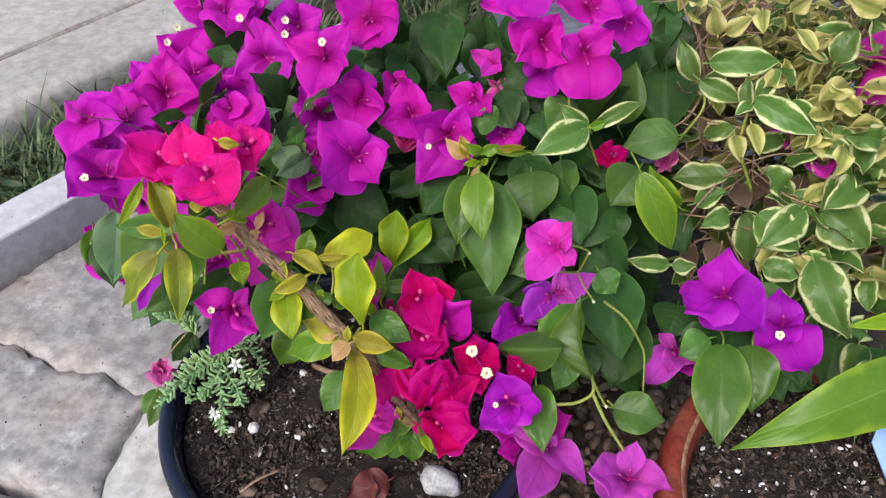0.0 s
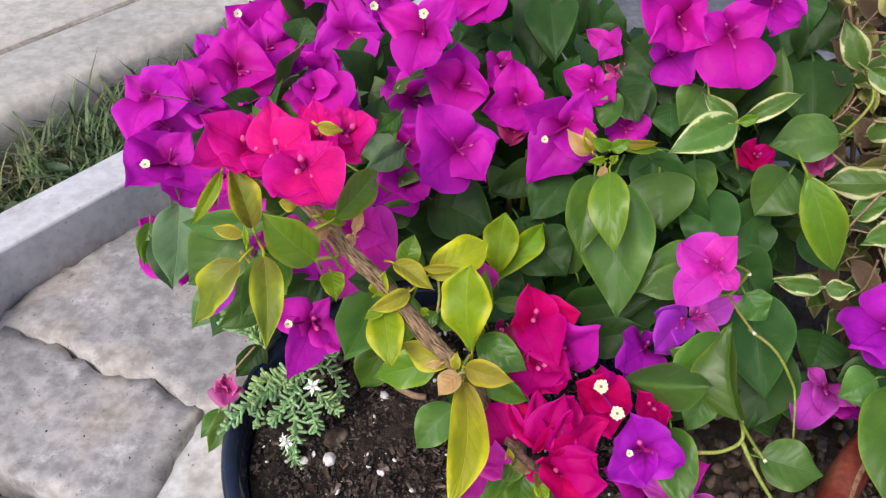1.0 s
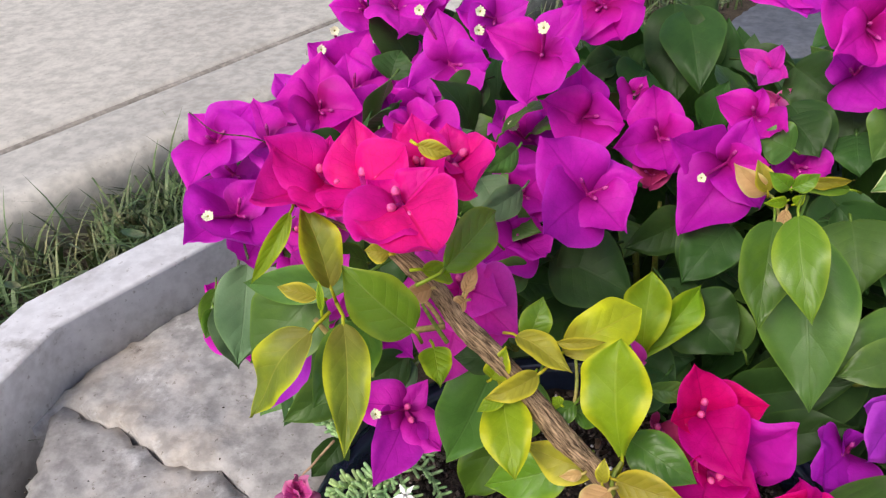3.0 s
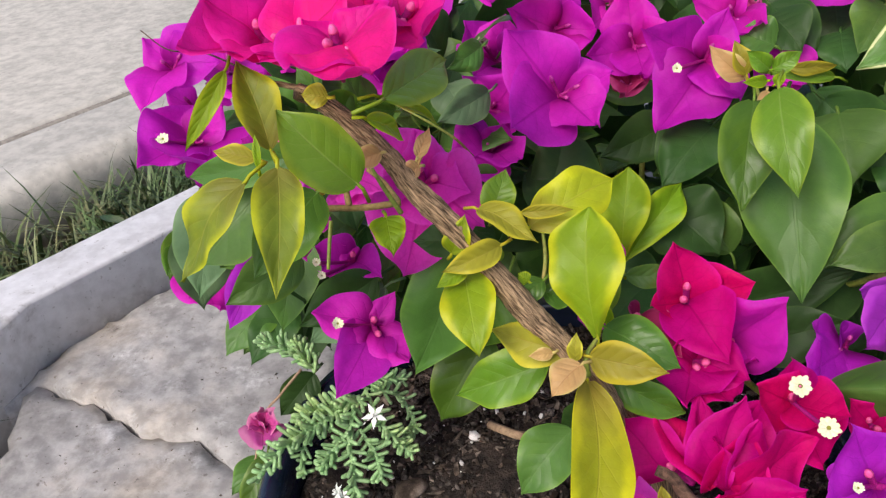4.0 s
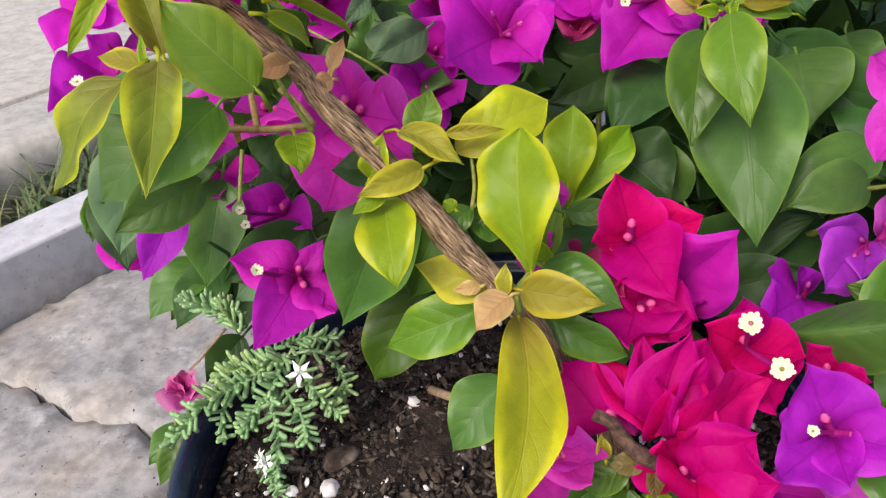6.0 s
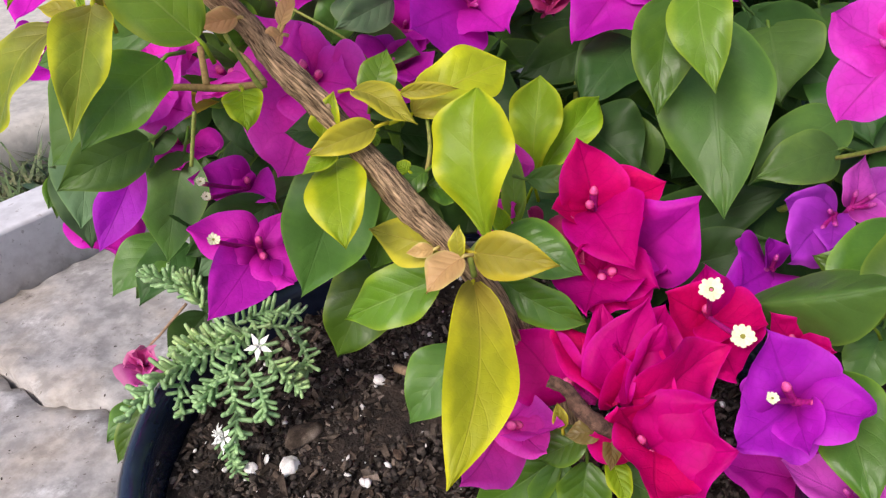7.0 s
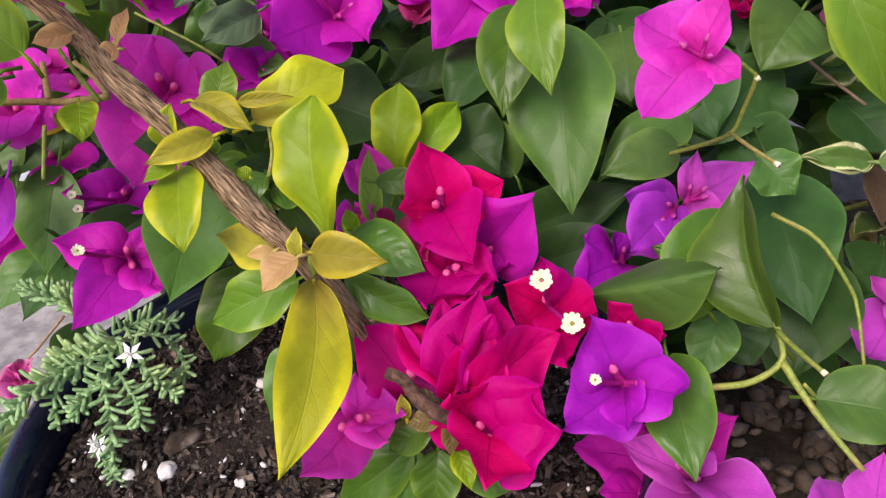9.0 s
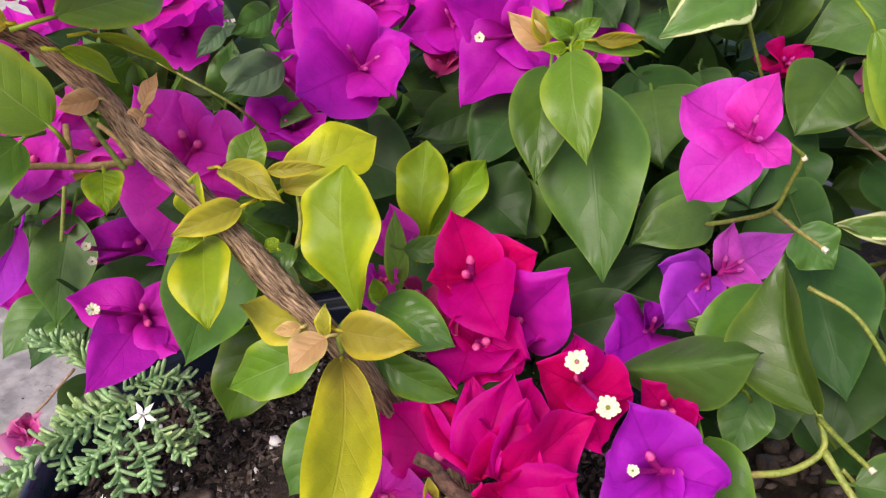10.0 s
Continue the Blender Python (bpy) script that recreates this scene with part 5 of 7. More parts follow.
flower(back, M_PURPLE, (-0.1963, 0.7942, 0.4028), [(-0.2183, 0.7931, 0.4167), (-0.1702, 0.7742, 0.4161), (-0.1950, 0.7566, 0.3998)], (0.00, -0.81, 0.58), wide=1.05)
flower(back, M_MAGENTA, (-0.0999, 0.6411, 0.4253), [(-0.1329, 0.6382, 0.4425), (-0.0777, 0.6444, 0.4564), (-0.1065, 0.5945, 0.4144), (-0.0782, 0.6147, 0.4304)], (-0.20, -0.75, 0.63), eyes=[(-0.0977, 0.6259, 0.4463)], cup=.1, wide=0.77)
flower(back, M_MAGENTA, (-0.0630, 0.6908, 0.4371), [(-0.0938, 0.6853, 0.4572), (-0.0377, 0.6764, 0.4584), (-0.0539, 0.6469, 0.4319), (-0.0825, 0.6540, 0.4303)], (-0.17, -0.88, 0.44), cup=.14, wide=0.86)
flower(back, M_MAGENTA, (-0.0735, 0.6456, 0.3814), [(-0.0754, 0.6481, 0.4148), (-0.0497, 0.6235, 0.3881), (-0.0784, 0.5998, 0.3734), (-0.0987, 0.6294, 0.4009)], (0.12, -0.85, 0.52), cup=.14, wide=0.96)
flower(back, M_PURPLE, (-0.1125, 0.6653, 0.3557), [(-0.1304, 0.6674, 0.3829), (-0.1041, 0.6684, 0.3848), (-0.1307, 0.6278, 0.3551), (-0.0868, 0.6455, 0.3630)], (0.12, -0.81, 0.58), eyes=[(-0.1179, 0.6442, 0.3753)], wide=1.01)
flower(back, M_PURPLE, (-0.1122, 0.6073, 0.3470), [(-0.1274, 0.6099, 0.3686), (-0.0928, 0.6006, 0.3722), (-0.1183, 0.5735, 0.3424), (-0.0929, 0.5775, 0.3524)], (-0.16, -0.79, 0.59), wide=1.05)
flower(back, M_PURPLE, (-0.1093, 0.5692, 0.3387), [(-0.1287, 0.5358, 0.3452), (-0.0934, 0.5452, 0.3436), (-0.1024, 0.5686, 0.3561), (-0.1221, 0.5644, 0.3579)], (0.17, -0.71, 0.68), wide=1.01)
flower(back, M_PURPLE, (-0.0707, 0.5726, 0.3694), [(-0.0962, 0.5629, 0.4105), (-0.0420, 0.5639, 0.3854), (-0.0948, 0.5255, 0.3729), (-0.0522, 0.5391, 0.3676)], (0.19, -0.80, 0.57), cup=.12, wide=0.86)
flower(back, M_MAGENTA, (-0.0267, 0.6370, 0.3712), [(-0.0330, 0.6381, 0.4071), (-0.0081, 0.6076, 0.3831), (-0.0552, 0.6178, 0.3743), (-0.0243, 0.6039, 0.3664)], (-0.24, -0.86, 0.45), wide=0.91)
flower(back, M_MAGENTA, (-0.0400, 0.6722, 0.3854), [(-0.0344, 0.6707, 0.3981), (-0.0521, 0.6366, 0.3854), (-0.0371, 0.6454, 0.3853)], (0.21, -0.71, 0.67), wide=0.86)
flower(back, M_WILT, (-0.0314, 0.6267, 0.3507), [(-0.0396, 0.6249, 0.3649), (-0.0235, 0.6083, 0.3613), (-0.0340, 0.6022, 0.3551)], (-0.29, -0.63, 0.72), wide=0.86)
flower(back, M_MAGENTA, (0.0082, 0.5998, 0.3752), [(-0.0265, 0.5802, 0.4010), (0.0281, 0.5816, 0.3843), (-0.0206, 0.5556, 0.3544), (0.0187, 0.6019, 0.4030), (0.0214, 0.5638, 0.3675)], (0.04, -0.85, 0.53), eyes=[(-0.0109, 0.5689, 0.3829)], cup=.1, wide=0.77, size=.7)
flower(back, M_MAGENTA, (0.0286, 0.6414, 0.3842), [((0.0036, 0.6375, 0.3991), 0.8), ((0.0383, 0.6082, 0.3921), 0.75), ((0.0303, 0.6396, 0.4040), 0.75), ((0.0143, 0.6084, 0.3867), 0.7)], (-0.47, -0.57, 0.67), wide=0.8)
flower(back, M_PURPLE, (0.0542, 0.6248, 0.3590), [(0.0682, 0.6061, 0.3658), (0.0397, 0.6163, 0.3725), (0.0538, 0.5996, 0.3578)], (-0.29, -0.82, 0.50), wide=1.05)
leaf(back, M_BRONZE, (0.0209, 0.5546, 0.3824), (0.0028, 0.5576, 0.3989), 0.0130, (0.01, -0.98, 0.19), fold=.5)
leaf(back, M_OLIVE, (0.0208, 0.5528, 0.3849), (0.0144, 0.5582, 0.4010), 0.0105, (0.03, -0.94, 0.33), fold=.5)
flower(back, M_PINK, (0.0477, 0.6982, 0.3884), [(0.0251, 0.6947, 0.4052), (0.0503, 0.6918, 0.4101), (0.0347, 0.6700, 0.3919), (0.0534, 0.6742, 0.3947)], (-0.46, -0.73, 0.51), wide=0.53)
flower(back, M_FADED, (0.0519, 0.6864, 0.3727), [(0.0407, 0.6813, 0.3839), (0.0576, 0.6784, 0.3861), (0.0485, 0.6545, 0.3753), (0.0416, 0.6578, 0.3753)], (-0.45, -0.51, 0.73), wide=0.43)
flower(back, M_MAGENTA, (0.0839, 0.6514, 0.4353), [((0.0561, 0.6358, 0.4609), 0.95), ((0.0625, 0.6220, 0.4315), 0.9), ((0.1033, 0.6217, 0.4307), 0.8), ((0.0964, 0.6446, 0.4649), 0.85)], (-0.06, -0.90, 0.44), cup=.1, wide=.9)
flower(back, M_MAGENTA, (0.1202, 0.6414, 0.4311), [((0.1197, 0.5847, 0.4170), 0.85), ((0.0967, 0.6324, 0.4478), 0.7), ((0.1424, 0.6332, 0.4555), 0.9)], (-0.20, -0.80, 0.57), cup=.1, wide=.9)
flower(back, M_MAGENTA, (0.1288, 0.6845, 0.4512), [(0.0959, 0.6641, 0.4661), (0.1530, 0.6591, 0.4565), (0.1248, 0.6952, 0.4766)], (-0.02, -0.55, 0.84), wide=.85)
flower(back, M_PURPLE, (0.0895, 0.6672, 0.3997), [(0.0984, 0.6271, 0.3969), (0.0728, 0.6613, 0.4165), (0.0990, 0.6574, 0.4240)], (-0.24, -0.78, 0.57), wide=0.96)
flower(back, M_PURPLE, (0.1652, 0.6952, 0.4327), [(0.1525, 0.6997, 0.4570), (0.1789, 0.6638, 0.4369), (0.1552, 0.6570, 0.4244)], (-0.32, -0.85, 0.41), wide=0.96)
flower(back, M_PURPLE, (0.0781, 0.7995, 0.4148), [(0.0367, 0.7602, 0.4227), (0.1103, 0.7810, 0.4141), (0.0760, 0.7431, 0.4072), (0.0619, 0.8045, 0.4369), (0.1035, 0.8155, 0.4294)], (0.03, -0.69, 0.72), wide=1.01)
flower(back, M_PURPLE, (-0.2124, 0.7665, 0.4101), [(-0.2390, 0.7771, 0.4285), (-0.1800, 0.7507, 0.4230), (-0.2030, 0.7197, 0.4089)], (0.27, -0.56, 0.78), wide=1.05)
flower(back, M_PURPLE, (-0.2426, 0.7272, 0.3636), [(-0.2484, 0.6731, 0.3633), (-0.2082, 0.6979, 0.3675), (-0.2505, 0.7437, 0.3853)], (0.41, -0.48, 0.77), wide=1.05)
flower(back, M_PURPLE, (-0.1960, 0.7007, 0.3630), [(-0.2076, 0.6572, 0.3669), (-0.1679, 0.6666, 0.3675), (-0.1905, 0.7155, 0.3820)], (0.31, -0.48, 0.82), wide=1.05)
# left edge flowers low
flower(back, M_MAGENTA, (-0.3296, 0.6221, 0.2372), [(-0.3013, 0.5740, 0.2235), (-0.2935, 0.6233, 0.2520), (-0.3412, 0.6134, 0.2616), (-0.3229, 0.5788, 0.2307)], (0.68, -0.44, 0.58), wide=0.81)
# right of the pots
flower(back, M_ORCHID, (0.2314, 0.4897, 0.2911), [(0.2278, 0.5027, 0.3308), (0.1914, 0.4621, 0.3024), (0.2418, 0.4385, 0.3066)], (-0.34, -0.41, 0.85), cup=.12, wide=0.98)
flower(back, M_ORCHID, (0.2769, 0.4711, 0.2750), [(0.2484, 0.4407, 0.2826), (0.2801, 0.4175, 0.2796), (0.2694, 0.4825, 0.3080), (0.2876, 0.4640, 0.2936)], (-0.39, -0.43, 0.81), eyes=[(0.2633, 0.4458, 0.2900)], cup=.1, wide=0.88)
flower(back, M_LILAC, (0.1973, 0.4755, 0.2417), [((0.1633, 0.4326, 0.2482), 0.5), ((0.1819, 0.4436, 0.2494), 0.45), ((0.1805, 0.4791, 0.2582), 0.6), ((0.2105, 0.4550, 0.2469), 0.6)], (-0.13, -0.50, 0.86), wide=0.57)
flower(back, M_PURPLE, (0.2156, 0.4796, 0.2232), [(0.2297, 0.4862, 0.2443), (0.2149, 0.4545, 0.2337), (0.1937, 0.4644, 0.2330)], (-0.40, -0.29, 0.87), wide=0.77)
flower(back, M_PINK, (0.0820, 0.4383, 0.3851), [((0.0592, 0.4425, 0.3990), 1.00), ((0.0890, 0.4394, 0.4074), 0.75), ((0.0595, 0.4217, 0.3692), 0.72), ((0.0918, 0.4233, 0.3812), 0.75)], (-0.29, -0.69, 0.66), cup=.1, b=2.3)
flower(back, M_VIOLET, (0.0881, 0.4819, 0.2987), [((0.0635, 0.4727, 0.3113), 0.75), ((0.0637, 0.4526, 0.2944), 0.8), ((0.0802, 0.4598, 0.2948), 0.7)], (-0.08, -0.82, 0.57), wide=0.7)
flower(back, M_LILAC, (0.0924, 0.4770, 0.3053), [((0.1227, 0.4875, 0.3174), 0.62), ((0.1072, 0.4637, 0.3054), 0.6), ((0.0967, 0.4856, 0.3256), 0.6)], (0.10, -0.62, 0.78), wide=0.6)
flower(back, M_ORCHID, (0.0647, 0.4782, 0.2738), [(0.0407, 0.4487, 0.2834), (0.0606, 0.4769, 0.2911), (0.0439, 0.4438, 0.2814)], (0.11, -0.50, 0.86), wide=0.86)
flower(back, M_PURPLE, (0.0987, 0.4695, 0.2735), [(0.1060, 0.4654, 0.2879), (0.0997, 0.4459, 0.2806), (0.0899, 0.4688, 0.2865)], (-0.31, -0.41, 0.86), wide=0.77)
flower(back, M_LILAC, (0.0818, 0.3850, 0.2295), [((0.0516, 0.3897, 0.2476), 0.62), ((0.0563, 0.3278, 0.2430), 0.5), ((0.1044, 0.3400, 0.2472), 0.5), ((0.0883, 0.3879, 0.2426), 0.6)], (-0.03, -0.36, 0.93), cup=.08, wide=.62)
flower(back, M_MAGENTA, (0.0729, 0.4125, 0.2124), [(0.0372, 0.4148, 0.2200), (0.0485, 0.3842, 0.2175), (0.1017, 0.4050, 0.2435), (0.0914, 0.4165, 0.2395)], (-0.34, -0.22, 0.92), wide=.85)
flower(back, M_MAGENTA, (0.0677, 0.3973, 0.2069), [(0.0441, 0.3873, 0.2204), (0.0630, 0.3705, 0.2151), (0.0790, 0.3951, 0.2316)], (-0.24, -0.48, 0.84), wide=.8)
flower(back, M_LILAC, (0.1394, 0.3567, 0.2299), [((0.1075, 0.3461, 0.2548), 0.85), ((0.1459, 0.3748, 0.2520), 0.8), ((0.1647, 0.3341, 0.2496), 0.9), ((0.1188, 0.3144, 0.2519), 0.8)], (-0.01, -0.15, 0.99), wide=0.85)
flower(back, M_PINK, (0.3733, 0.6476, 0.4219), [(0.3482, 0.6339, 0.4326), (0.3676, 0.6422, 0.4505), (0.3632, 0.5882, 0.4201), (0.3791, 0.6233, 0.4421)], (-0.69, -0.58, 0.44), wide=0.96)
flower(back, M_PINK, (0.3190, 0.6366, 0.3471), [(0.2852, 0.6195, 0.3655), (0.3389, 0.6349, 0.3590), (0.3162, 0.6088, 0.3520)], (-0.07, -0.66, 0.75), wide=0.67)
flower(back, M_PINK, (0.3406, 0.6056, 0.3412), [(0.3222, 0.6020, 0.3507), (0.3467, 0.5908, 0.3554), (0.3254, 0.5727, 0.3486), (0.3207, 0.5813, 0.3472)], (-0.53, -0.28, 0.80), wide=0.91)
flower(back, M_CRIMSON, (0.1490, 0.6018, 0.3530), [(0.1331, 0.5896, 0.3685), (0.1581, 0.5946, 0.3665), (0.1362, 0.5717, 0.3617), (0.1534, 0.5746, 0.3598)], (-0.00, -0.61, 0.79), wide=0.77)
flower(back, M_FADED, (0.1984, 0.6072, 0.3437), [(0.1869, 0.5971, 0.3563), (0.2024, 0.5909, 0.3576), (0.1930, 0.5855, 0.3496)], (-0.50, -0.61, 0.62), wide=0.86)
# mature leaves of the back plant
leaf(back, M_GREEN, (0.0208, 0.5303, 0.3806), (0.0121, 0.4923, 0.3426), 0.0290, (0.03, -0.71, 0.70), fold=.3)
leaf(back, M_FRESH, (0.0287, 0.5201, 0.3906), (0.0323, 0.4785, 0.3567), 0.0258, (-0.34, -0.61, 0.71), fold=0.35)
leaf(back, M_FRESH, (0.0314, 0.5521, 0.3873), (0.0193, 0.5508, 0.3980), 0.0099, (0.27, -0.95, 0.19))
leaf(back, M_FRESH, (0.0328, 0.5523, 0.3872), (0.0459, 0.5538, 0.3952), 0.0097, (-0.17, -0.88, 0.44))
leaf(back, M_LIME, (0.0288, 0.5440, 0.3848), (0.0158, 0.5373, 0.3873), 0.0062, (0.48, -0.82, 0.29))
leaf(back, M_LIME, (0.0327, 0.5436, 0.3830), (0.0369, 0.5424, 0.3893), 0.0058, (-0.51, -0.84, 0.17))
leaf(back, M_BRONZE, (0.0287, 0.5414, 0.3807), (0.0246, 0.5282, 0.3708), 0.0072, (0.01, -0.61, 0.80))
leaf(back, M_OLIVE, (0.0459, 0.5733, 0.3788), (0.0714, 0.5774, 0.3781), 0.0079, (0.16, -0.98, 0.14))
leaf(back, M_MATURE, (0.0381, 0.5426, 0.3668), (0.0418, 0.4792, 0.2990), 0.0497, (-0.19, -0.72, 0.66), fold=0.24, arch=.07)
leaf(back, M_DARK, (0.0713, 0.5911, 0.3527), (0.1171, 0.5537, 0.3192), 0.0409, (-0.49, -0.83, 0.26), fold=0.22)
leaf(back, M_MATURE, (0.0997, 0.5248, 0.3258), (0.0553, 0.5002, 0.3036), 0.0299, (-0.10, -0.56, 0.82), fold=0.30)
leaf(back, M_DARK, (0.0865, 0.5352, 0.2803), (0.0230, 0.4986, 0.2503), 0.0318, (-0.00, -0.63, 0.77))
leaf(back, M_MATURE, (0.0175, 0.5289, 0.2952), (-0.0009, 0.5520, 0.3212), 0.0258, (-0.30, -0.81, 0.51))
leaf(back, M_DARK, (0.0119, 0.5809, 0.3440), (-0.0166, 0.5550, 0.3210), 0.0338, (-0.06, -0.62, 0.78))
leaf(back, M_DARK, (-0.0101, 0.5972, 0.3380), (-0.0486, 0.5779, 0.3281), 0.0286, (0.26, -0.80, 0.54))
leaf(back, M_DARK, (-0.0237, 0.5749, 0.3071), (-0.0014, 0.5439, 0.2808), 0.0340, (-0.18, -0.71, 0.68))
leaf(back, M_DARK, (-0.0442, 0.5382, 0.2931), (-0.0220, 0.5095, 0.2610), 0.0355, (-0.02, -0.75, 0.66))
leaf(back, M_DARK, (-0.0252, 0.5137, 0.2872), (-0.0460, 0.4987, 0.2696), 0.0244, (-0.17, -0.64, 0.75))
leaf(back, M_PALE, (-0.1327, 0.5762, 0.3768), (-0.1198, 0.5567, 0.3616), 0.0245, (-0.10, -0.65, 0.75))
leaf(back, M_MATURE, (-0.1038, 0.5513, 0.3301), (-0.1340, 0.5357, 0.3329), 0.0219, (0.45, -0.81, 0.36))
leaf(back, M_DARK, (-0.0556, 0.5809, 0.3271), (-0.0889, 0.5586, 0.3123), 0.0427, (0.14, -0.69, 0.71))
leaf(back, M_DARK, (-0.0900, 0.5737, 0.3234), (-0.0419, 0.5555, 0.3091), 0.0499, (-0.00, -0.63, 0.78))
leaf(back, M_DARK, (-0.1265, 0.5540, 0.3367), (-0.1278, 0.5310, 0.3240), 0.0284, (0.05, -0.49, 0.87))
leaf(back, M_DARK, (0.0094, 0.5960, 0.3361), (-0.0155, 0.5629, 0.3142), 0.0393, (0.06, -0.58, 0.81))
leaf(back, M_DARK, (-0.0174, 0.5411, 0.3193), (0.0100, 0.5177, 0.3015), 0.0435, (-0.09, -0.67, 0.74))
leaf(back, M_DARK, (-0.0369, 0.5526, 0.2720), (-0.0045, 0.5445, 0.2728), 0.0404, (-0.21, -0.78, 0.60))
leaf(back, M_DARK, (-0.0108, 0.7571, 0.4140), (-0.0090, 0.7035, 0.3618), 0.0427, (-0.28, -0.67, 0.68), fold=0.30)
leaf(back, M_DARK, (0.0517, 0.6538, 0.3866), (0.0732, 0.6235, 0.3609), 0.0343, (-0.12, -0.69, 0.71))
leaf(back, M_DARK, (0.0949, 0.6787, 0.3789), (0.0935, 0.6496, 0.3584), 0.0328, (-0.31, -0.54, 0.78))
leaf(back, M_MATURE, (0.1100, 0.6370, 0.3885), (0.0920, 0.6130, 0.3690), 0.0308, (-0.01, -0.63, 0.78))
leaf(back, M_DARK, (0.0777, 0.6942, 0.3851), (0.1219, 0.6805, 0.3768), 0.0324, (-0.25, -0.94, 0.24))
leaf(back, M_MATURE, (0.1022, 0.5905, 0.3551), (0.1090, 0.5669, 0.3320), 0.0316, (-0.47, -0.68, 0.56))
leaf(back, M_DARK, (0.1362, 0.6065, 0.3455), (0.1406, 0.5813, 0.3292), 0.0291, (-0.31, -0.56, 0.77))
leaf(back, M_DARK, (0.0337, 0.7175, 0.3891), (0.0706, 0.7165, 0.3821), 0.0259, (0.07, -0.86, 0.50))
leaf(back, M_DARK, (-0.2114, 0.7154, 0.3765), (-0.2040, 0.7294, 0.3932), 0.0313, (0.09, -0.78, 0.62))
leaf(back, M_DARK, (-0.1411, 0.7022, 0.3812), (-0.1714, 0.6759, 0.3688), 0.0305, (0.22, -0.61, 0.76))
leaf(back, M_MATURE, (-0.1548, 0.6739, 0.3636), (-0.1252, 0.6621, 0.3439), 0.0295, (0.10, -0.78, 0.62))
leaf(back, M_MATURE, (-0.2072, 0.6493, 0.3731), (-0.1753, 0.6467, 0.3648), 0.0178, (0.06, -0.87, 0.49))
leaf(back, M_PALE, (-0.1976, 0.6375, 0.3647), (-0.1431, 0.6440, 0.3725), 0.0161, (0.03, -0.86, 0.51))
leaf(back, M_MATURE, (-0.1410, 0.6237, 0.3626), (-0.1198, 0.5990, 0.3441), 0.0272, (-0.15, -0.67, 0.72))
leaf(back, M_DARK, (-0.0517, 0.7106, 0.3939), (-0.0755, 0.7029, 0.3879), 0.0220, (0.13, -0.83, 0.54))
leaf(back, M_DARK, (-0.0589, 0.6997, 0.3812), (-0.0345, 0.7192, 0.3858), 0.0224, (0.47, -0.71, 0.53))
leaf(back, M_DARK, (-0.0013, 0.7910, 0.3906), (0.0290, 0.8055, 0.4042), 0.0329, (0.05, -0.74, 0.67))
leaf(back, M_DARK, (0.1015, 0.7376, 0.4040), (0.0753, 0.7154, 0.3961), 0.0257, (0.22, -0.55, 0.81))
leaf(back, M_FRESH, (0.0711, 0.5796, 0.3704), (0.0315, 0.5769, 0.3766), 0.0086, (0.13, -0.89, 0.45), fold=.5)
leaf(back, M_DARK, (0.1003, 0.6598, 0.3702), (0.1263, 0.6586, 0.3809), 0.0204, (-0.24, -0.84, 0.49))
flower(back, M_PURPLE, (-0.2742, 0.5844, 0.3272), [(-0.2796, 0.5482, 0.3329), (-0.2488, 0.5762, 0.3425), (-0.2852, 0.6021, 0.3484)], (0.16, -0.39, 0.91), wide=1.0)
flower(back, M_PURPLE, (-0.3023, 0.6191, 0.3515), [(-0.3167, 0.6147, 0.3660), (-0.2703, 0.5917, 0.3630), (-0.2965, 0.5811, 0.3543)], (0.07, -0.65, 0.75), wide=1.0)
flower(back, M_MAGENTA, (-0.2729, 0.6719, 0.3489), [(-0.2899, 0.6733, 0.3636), (-0.2428, 0.6396, 0.3589), (-0.2643, 0.6229, 0.3529)], (0.04, -0.44, 0.90), wide=1.0)
flower(back, M_PURPLE, (-0.2256, 0.7846, 0.3628), [(-0.2426, 0.7766, 0.3774), (-0.1969, 0.7502, 0.3644), (-0.2164, 0.7323, 0.3540)], (0.04, -0.78, 0.62), wide=1.05)
flower(back, M_PURPLE, (-0.2909, 0.7230, 0.3598), [(-0.3040, 0.7296, 0.3755), (-0.2630, 0.7094, 0.3728), (-0.2763, 0.6733, 0.3632)], (0.25, -0.44, 0.86), wide=1.0)
flower(back, M_PURPLE, (-0.3116, 0.5940, 0.3454), [(-0.3153, 0.5796, 0.3642), (-0.2915, 0.5875, 0.3556), (-0.2983, 0.5629, 0.3455)], (0.63, -0.55, 0.55), wide=.9)
# low left leaves
leaf(back, M_PALE, (-0.2778, 0.5568, 0.3236), (-0.2833, 0.5228, 0.2716), 0.0376, (0.32, -0.81, 0.49), fold=0.35)
leaf(back, M_GREEN, (-0.3084, 0.5561, 0.2870), (-0.3103, 0.5403, 0.2753), 0.0143, (0.60, -0.52, 0.61))
leaf(back, M_MATURE, (-0.1991, 0.4640, 0.3801), (-0.2342, 0.4463, 0.3469), 0.0403, (-0.07, -0.85, 0.53))
# right side leaves around the twig
leaf(back, M_GREEN, (0.1117, 0.4078, 0.2863), (0.1058, 0.4474, 0.3317), 0.0374, (-0.83, -0.47, 0.31), fold=.75, a=.46)
leaf(back, M_MATURE, (0.0435, 0.4381, 0.2836), (0.0907, 0.4129, 0.3112), 0.0300, (-0.30, -0.62, 0.72), fold=-.95, a=.5, arch=.04, roll=0)
leaf(back, M_FRESH, (0.0957, 0.4392, 0.2709), (0.0750, 0.4496, 0.2907), 0.0237, (-0.00, -0.89, 0.46), fold=0.30)
